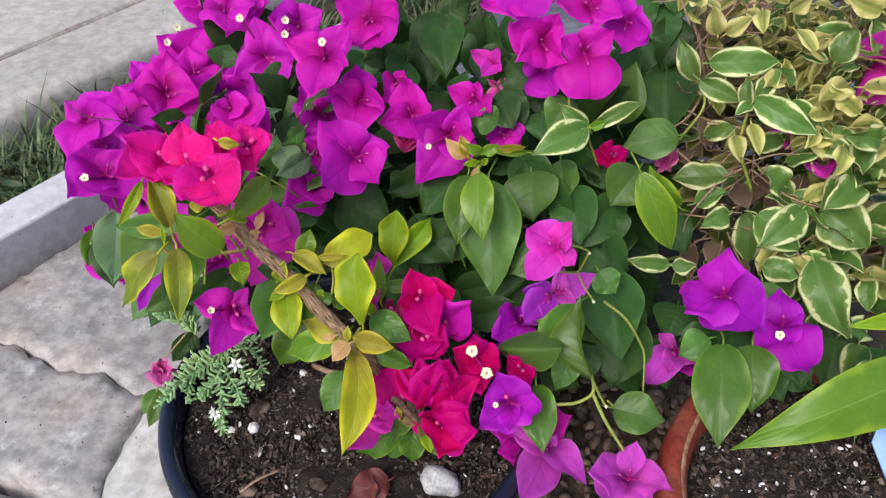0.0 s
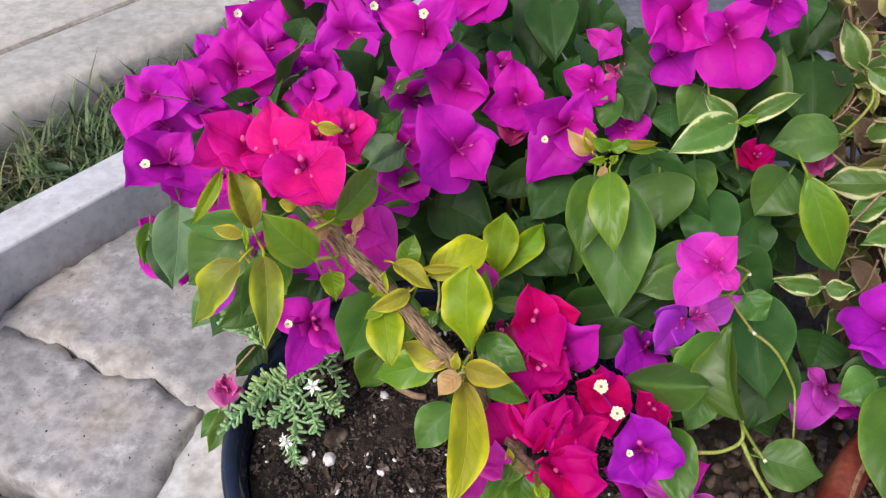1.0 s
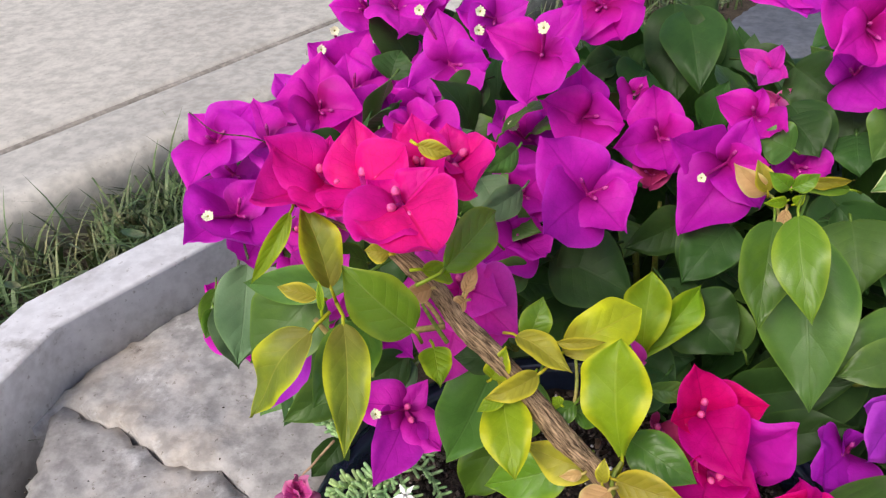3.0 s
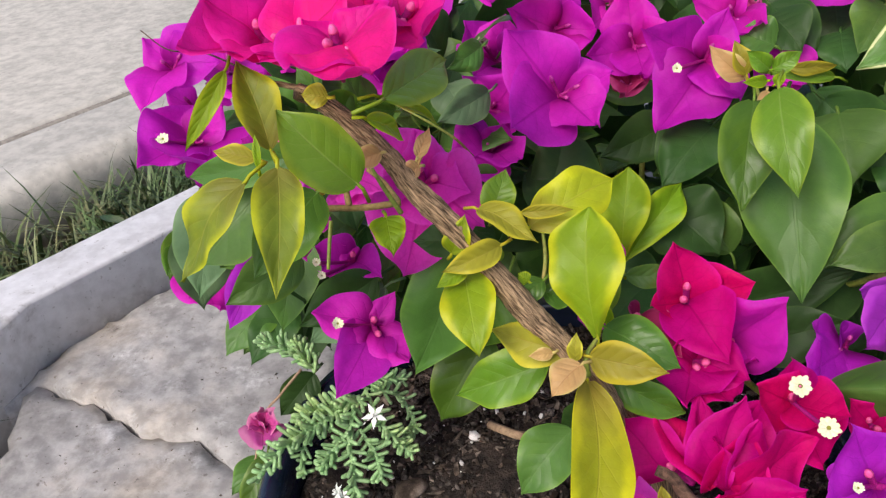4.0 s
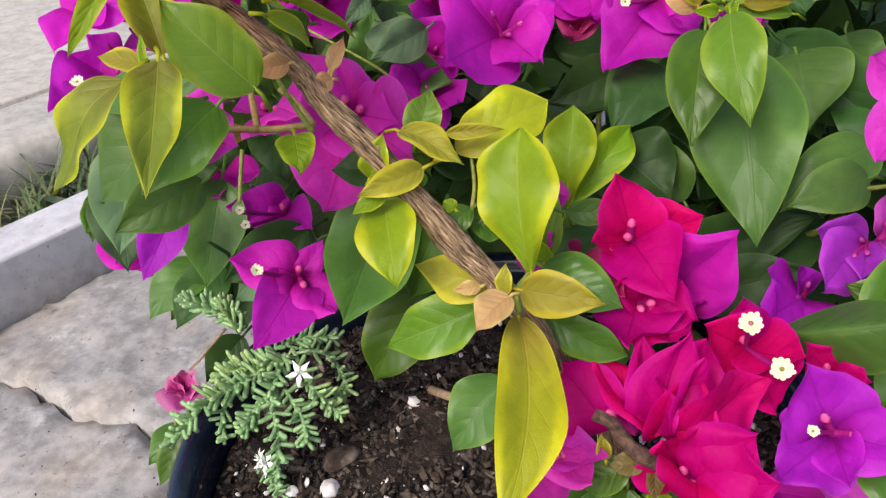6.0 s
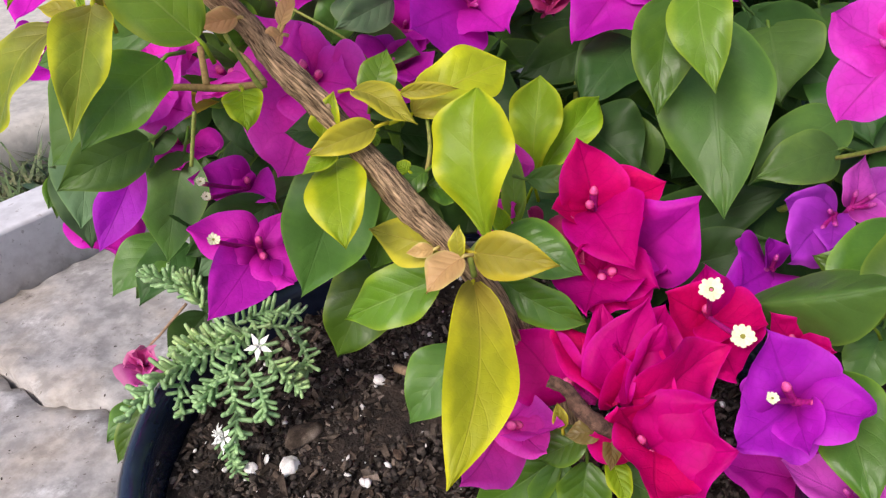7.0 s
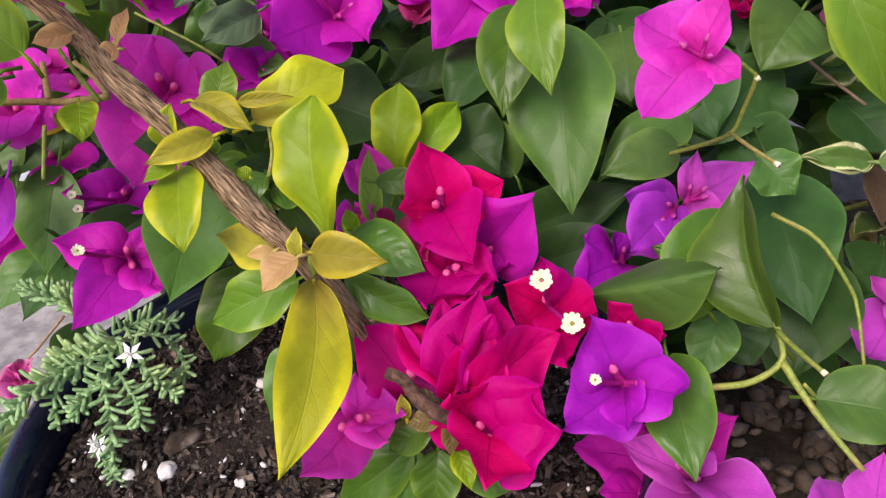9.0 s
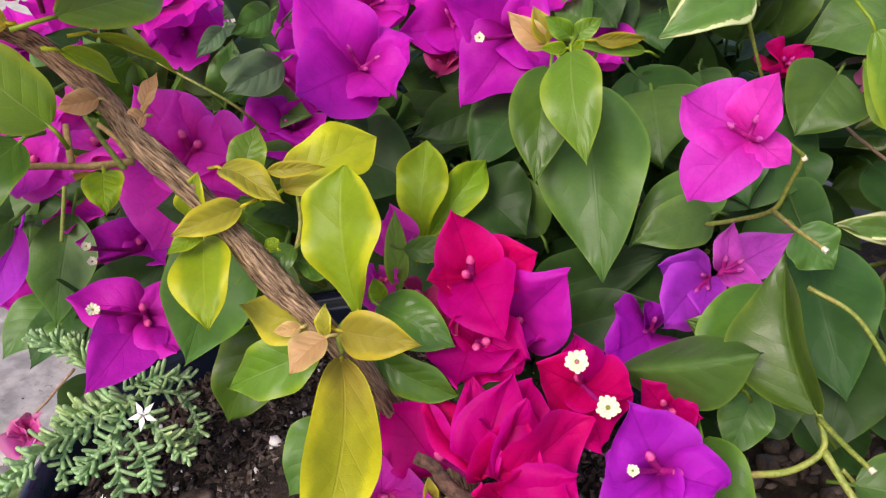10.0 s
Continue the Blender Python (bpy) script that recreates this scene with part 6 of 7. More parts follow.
leaf(back, M_GREEN, (0.1057, 0.4607, 0.3073), (0.0791, 0.4314, 0.2737), 0.0330, (-0.20, -0.75, 0.60), fold=.3, a=.45)
leaf(back, M_GREEN, (0.1021, 0.4563, 0.2822), (0.0737, 0.4601, 0.2926), 0.0198, (0.05, -0.89, 0.45))
leaf(back, M_GREEN, (0.0725, 0.4111, 0.2714), (0.0757, 0.3640, 0.2504), 0.0290, (-0.30, -0.60, 0.72), fold=0.22, b=1.9)
leaf(back, M_MATURE, (0.1065, 0.4542, 0.2592), (0.0929, 0.4375, 0.2347), 0.0227, (-0.18, -0.76, 0.62))
leaf(back, M_DARK, (0.1415, 0.5162, 0.2962), (0.1742, 0.4997, 0.2081), 0.0432, (-0.15, -0.98, 0.13), fold=0.25)
leaf(back, M_DARK, (0.1514, 0.4967, 0.2257), (0.1764, 0.4812, 0.1782), 0.0343, (-0.29, -0.94, 0.16))
leaf(back, M_DARK, (0.1567, 0.5749, 0.3308), (0.0960, 0.5372, 0.2988), 0.0355, (0.21, -0.81, 0.55))
leaf(back, M_DARK, (0.0716, 0.6130, 0.3481), (0.0906, 0.5662, 0.3082), 0.0415, (-0.22, -0.68, 0.70))
leaf(back, M_MATURE, (0.0924, 0.5043, 0.3187), (0.0555, 0.4935, 0.3109), 0.0246, (0.08, -0.75, 0.66), fold=0.30)
leaf(back, M_MATURE, (0.1702, 0.6030, 0.3169), (0.1457, 0.6084, 0.3293), 0.0345, (-0.19, -0.98, 0.04))
leaf(back, M_DARK, (0.1689, 0.5846, 0.2878), (0.1399, 0.5488, 0.2728), 0.0307, (0.01, -0.39, 0.92))
leaf(back, M_MATURE, (0.1317, 0.5703, 0.2895), (0.1623, 0.5322, 0.2806), 0.0187, (-0.63, -0.62, 0.47), fold=.3)
leaf(back, M_DARK, (0.0139, 0.5282, 0.2594), (0.0763, 0.5101, 0.2964), 0.0334, (-0.45, -0.82, 0.36))
leaf(back, M_DARK, (0.0210, 0.4940, 0.2603), (0.0710, 0.4883, 0.2813), 0.0295, (-0.32, -0.77, 0.55))
leaf(back, M_DARK, (0.1087, 0.4698, 0.2271), (0.1390, 0.4800, 0.2387), 0.0296, (0.02, -0.78, 0.62))
leaf(back, M_DARK, (0.0049, 0.5278, 0.2600), (0.0156, 0.5006, 0.2528), 0.0215, (-0.47, -0.40, 0.79))
leaf(back, M_MATURE, (0.1338, 0.4093, 0.2473), (0.1733, 0.3998, 0.2436), 0.0335, (-0.04, -0.51, 0.86), fold=.35)
leaf(back, M_MATURE, (0.2129, 0.4546, 0.2774), (0.1888, 0.4472, 0.2655), 0.0283, (-0.17, -0.64, 0.75))
leaf(back, M_GREEN, (0.2208, 0.4448, 0.2813), (0.2101, 0.3802, 0.2357), 0.0439, (-0.32, -0.51, 0.80), fold=0.35)
leaf(back, M_GREEN, (0.2445, 0.4457, 0.2791), (0.2394, 0.4038, 0.2480), 0.0395, (-0.33, -0.54, 0.78), fold=0.30)
leaf(back, M_MATURE, (0.2668, 0.5059, 0.2915), (0.2744, 0.4752, 0.2628), 0.0295, (-0.28, -0.69, 0.67))
leaf(back, M_DARK, (0.2138, 0.4645, 0.2736), (0.1910, 0.4600, 0.2683), 0.0249, (-0.00, -0.75, 0.66))
leaf(back, M_DARK, (0.1421, 0.5189, 0.2918), (0.1477, 0.4563, 0.2486), 0.0507, (-0.26, -0.56, 0.78))
leaf(back, M_DARK, (0.1636, 0.5015, 0.2557), (0.1425, 0.4545, 0.2154), 0.0480, (-0.31, -0.53, 0.79))
leaf(back, M_DARK, (0.2106, 0.5296, 0.2422), (0.1979, 0.5031, 0.2264), 0.0414, (0.04, -0.53, 0.85))
leaf(back, M_MATURE, (0.1252, 0.4889, 0.3184), (0.1387, 0.4774, 0.3047), 0.0244, (0.00, -0.77, 0.64))
leaf(back, M_MATURE, (0.0762, 0.5805, 0.3496), (0.0778, 0.5446, 0.3226), 0.0480, (-0.27, -0.59, 0.76))
leaf(back, M_DARK, (0.1108, 0.5769, 0.3375), (0.1183, 0.5310, 0.3063), 0.0437, (-0.34, -0.57, 0.75))
leaf(back, M_DARK, (0.1459, 0.5685, 0.3197), (0.1344, 0.5387, 0.2999), 0.0439, (-0.16, -0.50, 0.85))
leaf(back, M_MATURE, (0.1656, 0.5741, 0.3573), (0.1419, 0.5541, 0.3336), 0.0440, (0.09, -0.80, 0.59))
leaf(back, M_FRESH, (0.1504, 0.5111, 0.3975), (0.1816, 0.4970, 0.3340), 0.0274, (-0.06, -0.96, 0.27), fold=.3, a=.42, b=1.8)
leaf(back, M_MATURE, (0.1988, 0.5927, 0.3792), (0.1534, 0.5948, 0.3663), 0.0355, (-0.23, -0.67, 0.71))
leaf(back, M_DARK, (0.0892, 0.6393, 0.3728), (0.0881, 0.6146, 0.3590), 0.0324, (-0.35, -0.45, 0.83))
leaf(back, M_DARK, (0.2103, 0.6985, 0.3806), (0.2079, 0.6524, 0.3414), 0.0572, (-0.35, -0.60, 0.72))
leaf(back, M_DARK, (0.1952, 0.5814, 0.3037), (0.2150, 0.5512, 0.2834), 0.0369, (-0.14, -0.62, 0.78))
leaf(back, M_DARK, (0.1264, 0.5495, 0.2972), (0.1586, 0.5233, 0.2815), 0.0488, (-0.35, -0.76, 0.55))
leaf(back, M_DARK, (0.0483, 0.6368, 0.3855), (0.0625, 0.6123, 0.3719), 0.0313, (-0.16, -0.55, 0.82))
leaf(back, M_MATURE, (0.0478, 0.6154, 0.3757), (0.0281, 0.6216, 0.3831), 0.0265, (-0.04, -0.81, 0.58))
leaf(back, M_DARK, (0.0611, 0.6956, 0.3932), (0.0863, 0.6700, 0.3782), 0.0384, (-0.47, -0.74, 0.48))
leaf(back, M_DARK, (-0.0020, 0.7507, 0.4122), (0.0036, 0.6942, 0.3763), 0.0437, (-0.15, -0.54, 0.83))
leaf(back, M_DARK, (-0.0336, 0.7043, 0.3884), (-0.0487, 0.6783, 0.3731), 0.0385, (0.43, -0.63, 0.65))
twig(back, M_TWIG, [(0.0853, 0.4418, 0.3833), (0.0949, 0.4447, 0.3811), (0.1034, 0.4483, 0.3744), (0.1057, 0.4488, 0.3710), (0.1043, 0.4535, 0.3577), (0.1014, 0.4568, 0.3460), (0.0932, 0.4678, 0.3361), (0.0838, 0.4811, 0.3263)], .0008, .0010)
twig(back, M_TWIG, [(0.1014, 0.4568, 0.3460), (0.1039, 0.4403, 0.3475), (0.1083, 0.4218, 0.3491)], .0009, .0007)
twig(back, M_TWIG, [(0.0853, 0.3957, 0.2674), (0.1016, 0.3961, 0.2692), (0.1129, 0.3992, 0.2763), (0.1130, 0.4057, 0.2847), (0.1118, 0.4087, 0.2878)], .0014, .0011)
twig(back, M_TWIG, [(0.1122, 0.4062, 0.2857), (0.1146, 0.3885, 0.2892), (0.1177, 0.3739, 0.2918)], .0011, .0009)
twig(back, M_TWIG, [(0.1133, 0.3992, 0.2762), (0.1212, 0.3820, 0.2664), (0.1339, 0.3638, 0.2543)], .0016, .0011)
twig(back, M_TWIG, [(0.1306, 0.4788, 0.2948), (0.1464, 0.4650, 0.2893), (0.1591, 0.4553, 0.2717), (0.1630, 0.4490, 0.2611), (0.1605, 0.4266, 0.2447)], .0012, .0008)
twig(back, M_TWIG, [(0.1288, 0.4114, 0.2536), (0.1471, 0.4112, 0.2315), (0.1582, 0.4104, 0.2190)], .0009, .0007)
twig(back, M_TWIG, [(0.1076, 0.5979, 0.3880), (0.1071, 0.6149, 0.4015), (0.1070, 0.6318, 0.4115)], .0009, .0009)
twig(back, M_TWIG, [(0.0175, 0.5552, 0.3837), (0.0264, 0.5538, 0.3773), (0.0322, 0.5422, 0.3534)], .0008, .001)
twig(back, M_TWIG, [(-0.1616, 0.5429, 0.3856), (-0.1271, 0.5346, 0.3669), (-0.1172, 0.5470, 0.3474)], .0006, .0008)
twig(back, M_SHADEBARK, [(-0.3048, 0.5857, 0.4134), (-0.2885, 0.5799, 0.4034), (-0.2657, 0.5798, 0.3997), (-0.2454, 0.5884, 0.3830)], .0003, .0006)
twig(back, M_FLORET, [(0.1173, 0.3749, 0.2920), (0.1181, 0.3733, 0.2916)], .0011, .0012, name="cut_end")
twig(back, M_FLORET, [(0.1079, 0.4224, 0.3492), (0.1087, 0.4206, 0.3491)], .0010, .0011, name="cut_end")
twig(back, M_FLORET, [(0.1055, 0.4482, 0.3711), (0.1068, 0.4478, 0.3721)], .0010, .0011, name="cut_end")
# dry hanging flower beside the pot
leaf(back, M_DARK, (0.3273, 0.5094, 0.2488), (0.3471, 0.4744, 0.2227), 0.0396, (-0.31, -0.67, 0.67))
leaf(back, M_DARK, (0.2852, 0.4704, 0.2338), (0.3093, 0.4486, 0.2234), 0.0304, (-0.44, -0.74, 0.51))
leaf(back, M_DARK, (0.2539, 0.5091, 0.2487), (0.2233, 0.4701, 0.2337), 0.0441, (0.10, -0.43, 0.90))
leaf(back, M_DARK, (0.1806, 0.4961, 0.2337), (0.1928, 0.4612, 0.2078), 0.0394, (-0.30, -0.63, 0.71))
# more of the back plant's top, seen past the branch
flower(back, M_MAGENTA, (-0.1752, 0.6010, 0.3973), [(-0.1854, 0.5877, 0.4096), (-0.1496, 0.5603, 0.4016), (-0.1691, 0.5599, 0.3943), (-0.1556, 0.5863, 0.4115)], (0.20, -0.74, 0.64), wide=.9)
flower(back, M_PURPLE, (-0.1710, 0.6142, 0.3799), [(-0.1782, 0.5983, 0.3937), (-0.1442, 0.5922, 0.3897), (-0.1478, 0.5754, 0.3774), (-0.1708, 0.5831, 0.3772)], (0.23, -0.86, 0.45), wide=.9)
leaf(back, M_MATURE, (-0.1105, 0.5679, 0.4007), (-0.1280, 0.5517, 0.3952), 0.0172, (0.64, -0.75, 0.18))
leaf(back, M_PALE, (-0.1369, 0.5726, 0.3922), (-0.1476, 0.5545, 0.3828), 0.0099, (0.63, -0.62, 0.47))
leaf(back, M_PALE, (-0.1081, 0.5652, 0.3763), (-0.1344, 0.5466, 0.3681), 0.0203, (0.53, -0.83, 0.18))

wilt = thing("wilted_sprig", (-0.20, 0.47, 0.22), "wilted sprig with a faded pink flower hanging beside the black pot", "plant sprig")
flower(wilt, M_FADED, (-0.2349, 0.4629, 0.2284), [(-0.2382, 0.4531, 0.2360), (-0.2235, 0.4563, 0.2366), (-0.2286, 0.4440, 0.2325), (-0.2310, 0.4640, 0.2391), (-0.2359, 0.4583, 0.2398)], (0.34, -0.36, 0.87), cup=.1, wide=1.2)
leaf(wilt, M_GREEN, (-0.2333, 0.4528, 0.2149), (-0.2465, 0.4322, 0.1905), 0.0147, (0.11, -0.79, 0.60))
leaf(wilt, M_MATURE, (-0.2398, 0.4561, 0.2111), (-0.2523, 0.4389, 0.1985), 0.0140, (0.11, -0.64, 0.76))
leaf(wilt, M_DARK, (-0.2163, 0.5045, 0.2297), (-0.2361, 0.4884, 0.2107), 0.0227, (0.27, -0.85, 0.44))
leaf(wilt, M_DRYLEAF, (-0.2285, 0.4528, 0.2149), (-0.2268, 0.4328, 0.1989), 0.0120, (0.34, -0.57, 0.75))
twig(wilt, M_DRYTWIG, [(-0.2145, 0.4836, 0.2513), (-0.2263, 0.4743, 0.2404), (-0.2358, 0.4651, 0.2295), (-0.2427, 0.4359, 0.1949)], .0008, .0006)
# variegated sprays in front of the shrub

vari = thing("variegated_shrub", (0.36, 0.66, 0.0), "variegated shrub with cream-edged green leaves and dry twigs", "shrub")
leaf(vari, M_VARI, (0.1179, 0.5729, 0.3994), (0.0723, 0.5549, 0.3845), 0.0280, (0.14, -0.81, 0.56), fold=0.30)
leaf(vari, M_VARI, (0.1179, 0.5729, 0.3994), (0.0935, 0.5819, 0.4165), 0.0140, (-0.00, -0.88, 0.47))
leaf(vari, M_VARI, (0.1233, 0.5738, 0.4005), (0.1630, 0.5846, 0.4162), 0.0140, (-0.02, -0.80, 0.59), fold=.4)
leaf(vari, M_FRESH, (0.1198, 0.5709, 0.4002), (0.1325, 0.5698, 0.4066), 0.0084, (-0.22, -0.93, 0.28))
leaf(vari, M_VARI, (0.2231, 0.6275, 0.4281), (0.2825, 0.6244, 0.4320), 0.0263, (-0.08, -0.85, 0.52), fold=0.25)
leaf(vari, M_VARI, (0.2138, 0.6228, 0.4149), (0.1980, 0.6408, 0.4440), 0.0201, (-0.44, -0.85, 0.29))
leaf(vari, M_VARI, (0.2146, 0.6139, 0.4197), (0.2480, 0.5981, 0.4087), 0.0194, (-0.30, -0.88, 0.36))
leaf(vari, M_VARI, (0.2486, 0.5908, 0.4077), (0.2489, 0.6041, 0.4313), 0.0143, (-0.49, -0.76, 0.44))
leaf(vari, M_VARI, (0.2555, 0.5953, 0.4130), (0.3033, 0.5659, 0.3966), 0.0248, (-0.37, -0.83, 0.41))
leaf(vari, M_VARI, (0.2615, 0.6041, 0.4080), (0.2805, 0.6163, 0.4301), 0.0168, (-0.23, -0.76, 0.61))
leaf(vari, M_VARI, (0.2532, 0.5923, 0.4095), (0.2376, 0.5819, 0.4050), 0.0110, (0.07, -0.48, 0.87))
leaf(vari, M_VARI, (0.1921, 0.5228, 0.2962), (0.1562, 0.5213, 0.2993), 0.0154, (0.09, -0.74, 0.67))
leaf(vari, M_VARI, (0.1945, 0.5221, 0.2955), (0.2129, 0.5185, 0.2988), 0.0145, (-0.26, -0.76, 0.59))
leaf(vari, M_VARI, (0.2656, 0.5501, 0.3284), (0.2972, 0.5241, 0.3130), 0.0368, (-0.27, -0.71, 0.65))
leaf(vari, M_VARI, (0.3134, 0.5257, 0.2993), (0.3325, 0.4690, 0.2630), 0.0380, (-0.47, -0.58, 0.66))
leaf(vari, M_VARI, (0.2419, 0.5500, 0.3283), (0.2166, 0.5398, 0.3241), 0.0198, (0.18, -0.73, 0.66))
leaf(vari, M_VARI, (0.3227, 0.5534, 0.3321), (0.3558, 0.5244, 0.3131), 0.0428, (-0.44, -0.79, 0.43))
leaf(vari, M_VARI, (0.3357, 0.4368, 0.2713), (0.3088, 0.3769, 0.2470), 0.0210, (-0.32, -0.23, 0.92))
leaf(vari, M_CREAM, (0.3498, 0.4349, 0.2535), (0.3330, 0.3907, 0.2322), 0.0178, (-0.20, -0.36, 0.91))
leaf(vari, M_VARI, (0.2706, 0.5225, 0.2956), (0.2996, 0.5090, 0.2951), 0.0240, (-0.28, -0.64, 0.71))
leaf(vari, M_VARI, (0.3412, 0.6485, 0.4449), (0.3082, 0.6421, 0.4529), 0.0196, (0.24, -0.93, 0.26))
leaf(vari, M_VARI, (0.2934, 0.5736, 0.3407), (0.2655, 0.5746, 0.3575), 0.0260, (0.20, -0.90, 0.39))
leaf(vari, M_VARI, (0.2994, 0.5453, 0.3381), (0.2601, 0.5202, 0.3162), 0.0281, (0.02, -0.67, 0.74))
leaf(vari, M_VARI, (0.3462, 0.5576, 0.3525), (0.3136, 0.5374, 0.3442), 0.0278, (0.05, -0.45, 0.89))
leaf(vari, M_VARI, (0.2938, 0.6115, 0.4011), (0.3179, 0.5862, 0.3865), 0.0188, (-0.50, -0.74, 0.45))
leaf(vari, M_VARI, (0.2193, 0.5720, 0.3235), (0.2469, 0.5744, 0.3340), 0.0197, (-0.23, -0.62, 0.75))
leaf(vari, M_VARI, (0.1891, 0.5212, 0.2968), (0.1567, 0.5216, 0.3006), 0.0157, (0.05, -0.87, 0.49), fold=0.30)
leaf(vari, M_VARI, (0.2034, 0.5788, 0.3299), (0.1776, 0.5793, 0.3157), 0.0190, (-0.16, -0.95, 0.25))
leaf(vari, M_FRESH, (0.1976, 0.5479, 0.3381), (0.1717, 0.5639, 0.3677), 0.0224, (-0.45, -0.89, 0.09))
leaf(vari, M_CREAM, (0.2318, 0.6474, 0.4440), (0.2246, 0.6544, 0.4678), 0.0170, (-0.20, -0.95, 0.22))
leaf(vari, M_CREAM, (0.2389, 0.6481, 0.4447), (0.2589, 0.6479, 0.4600), 0.0154, (-0.38, -0.79, 0.49))
leaf(vari, M_CREAM, (0.2659, 0.6510, 0.4636), (0.2631, 0.6289, 0.4530), 0.0145, (-0.52, -0.32, 0.80))
leaf(vari, M_CREAM, (0.2989, 0.6299, 0.4385), (0.3223, 0.6298, 0.4538), 0.0168, (-0.31, -0.82, 0.47))
leaf(vari, M_VARI, (0.3214, 0.6149, 0.4361), (0.3358, 0.6250, 0.4635), 0.0249, (-0.45, -0.74, 0.51), fold=.3)
leaf(vari, M_CREAM, (0.3317, 0.6030, 0.4220), (0.3019, 0.5822, 0.4129), 0.0217, (0.06, -0.47, 0.88))
leaf(vari, M_CREAM, (0.3410, 0.5882, 0.4043), (0.3132, 0.5940, 0.4269), 0.0170, (-0.21, -0.98, -0.01))
leaf(vari, M_VARI, (0.3543, 0.5649, 0.3921), (0.3177, 0.5591, 0.4010), 0.0221, (0.25, -0.81, 0.53))
leaf(vari, M_CREAM, (0.2429, 0.5844, 0.3846), (0.2450, 0.5610, 0.3724), 0.0146, (-0.20, -0.47, 0.86))
leaf(vari, M_CREAM, (0.2569, 0.5905, 0.3918), (0.2603, 0.5640, 0.3759), 0.0136, (-0.26, -0.52, 0.81))
leaf(vari, M_CREAM, (0.2894, 0.6511, 0.4636), (0.3037, 0.6506, 0.4785), 0.0155, (-0.25, -0.94, 0.21))
leaf(vari, M_CREAM, (0.3487, 0.6229, 0.4764), (0.3217, 0.6300, 0.4850), 0.0186, (-0.13, -0.92, 0.36))
twig(vari, M_TWIG, [(0.1198, 0.5709, 0.4002), (0.1210, 0.5838, 0.3845), (0.1360, 0.5905, 0.3459)], .001, .001)
twig(vari, M_TWIG, [(0.2176, 0.6228, 0.4149), (0.2170, 0.5994, 0.4025), (0.2016, 0.5981, 0.3701)], .0012, .001)
twig(vari, M_TWIG, [(0.2509, 0.5908, 0.4077), (0.2512, 0.5868, 0.3720), (0.2682, 0.5785, 0.3311)], .0013, .0015)
twig(vari, M_DRYTWIG, [(0.2681, 0.5911, 0.3460), (0.2983, 0.5674, 0.3333), (0.3418, 0.5504, 0.3285)], .001, .0008)
twig(vari, M_DRYTWIG, [(0.1673, 0.6029, 0.3361), (0.1769, 0.5744, 0.3269), (0.1978, 0.5551, 0.3119)], .0011, .0008)
leaf(back, M_MATURE, (-0.2467, 0.5210, 0.3344), (-0.2284, 0.5053, 0.3129), 0.0340, (0.3, -0.8, 0.5))
leaf(back, M_DARK, (-0.2295, 0.5294, 0.3296), (-0.2351, 0.5043, 0.3184), 0.0320, (0.2, -0.85, 0.4))
leaf(back, M_DARK, (0.1906, 0.8028, 0.4192), (0.2073, 0.7718, 0.3854), 0.0400, (-0.2, -0.8, 0.5))
leaf(back, M_DARK, (0.2161, 0.7917, 0.4063), (0.2268, 0.7598, 0.3730), 0.0400, (-0.2, -0.8, 0.5))
leaf(back, M_DARK, (0.2046, 0.7835, 0.3797), (0.1961, 0.7533, 0.3448), 0.0400, (-0.2, -0.8, 0.5))
leaf(back, M_DARK, (0.2354, 0.7825, 0.3985), (0.2201, 0.7509, 0.3526), 0.0400, (-0.2, -0.8, 0.5))
leaf(back, M_DARK, (0.1867, 0.7958, 0.3984), (0.1813, 0.7670, 0.3630), 0.0400, (-0.2, -0.8, 0.5))
leaf(back, M_DARK, (0.2331, 0.7640, 0.3583), (0.2159, 0.7338, 0.3236), 0.0400, (-0.2, -0.8, 0.5))
leaf(back, M_DARK, (0.2047, 0.8064, 0.4409), (0.2263, 0.7777, 0.4125), 0.0400, (-0.2, -0.8, 0.5))
leaf(back, M_DARK, (0.2397, 0.7943, 0.4344), (0.2327, 0.7698, 0.3984), 0.0400, (-0.2, -0.8, 0.5))
leaf(back, M_DARK, (0.2931, 0.4802, 0.2510), (0.2941, 0.4397, 0.2339), 0.0340, (-0.25, -0.75, 0.55))
leaf(back, M_DARK, (0.3243, 0.4705, 0.2614), (0.3076, 0.4359, 0.2385), 0.0340, (-0.25, -0.75, 0.55))
leaf(vari, M_VARI, (0.3387, 0.4619, 0.2639), (0.3241, 0.4306, 0.2448), 0.0280, (-0.25, -0.75, 0.55))
leaf(back, M_DARK, (0.3525, 0.4530, 0.2669), (0.3377, 0.4222, 0.2481), 0.0340, (-0.25, -0.75, 0.55))
leaf(back, M_DARK, (0.2716, 0.4717, 0.2324), (0.2794, 0.4343, 0.2226), 0.0300, (-0.25, -0.75, 0.55))
# long lance leaf growing in the clay pot

lance = thing("young_plant", (0.34, 0.36, 0.21), "young plant with long bright green lance-shaped leaves in the clay pot", "plant")
leaf(lance, M_FRESH, (0.3798, 0.4268, 0.2826), (0.2091, 0.3623, 0.2579), 0.0451, (0.10, -0.57, 0.82), fold=0.3, arch=.16, a=.42, b=1.7)
leaf(lance, M_LIME, (0.3623, 0.4383, 0.3195), (0.3025, 0.4326, 0.3130), 0.0131, (0.01, -0.78, 0.62), fold=.3, a=.46)
leaf(lance, M_FRESH, (0.3511, 0.4233, 0.2863), (0.3834, 0.4384, 0.3196), 0.0236, (-0.29, -0.73, 0.62))

# ---- stems and inner leaves of the back plant ----
fr = random.Random(17)
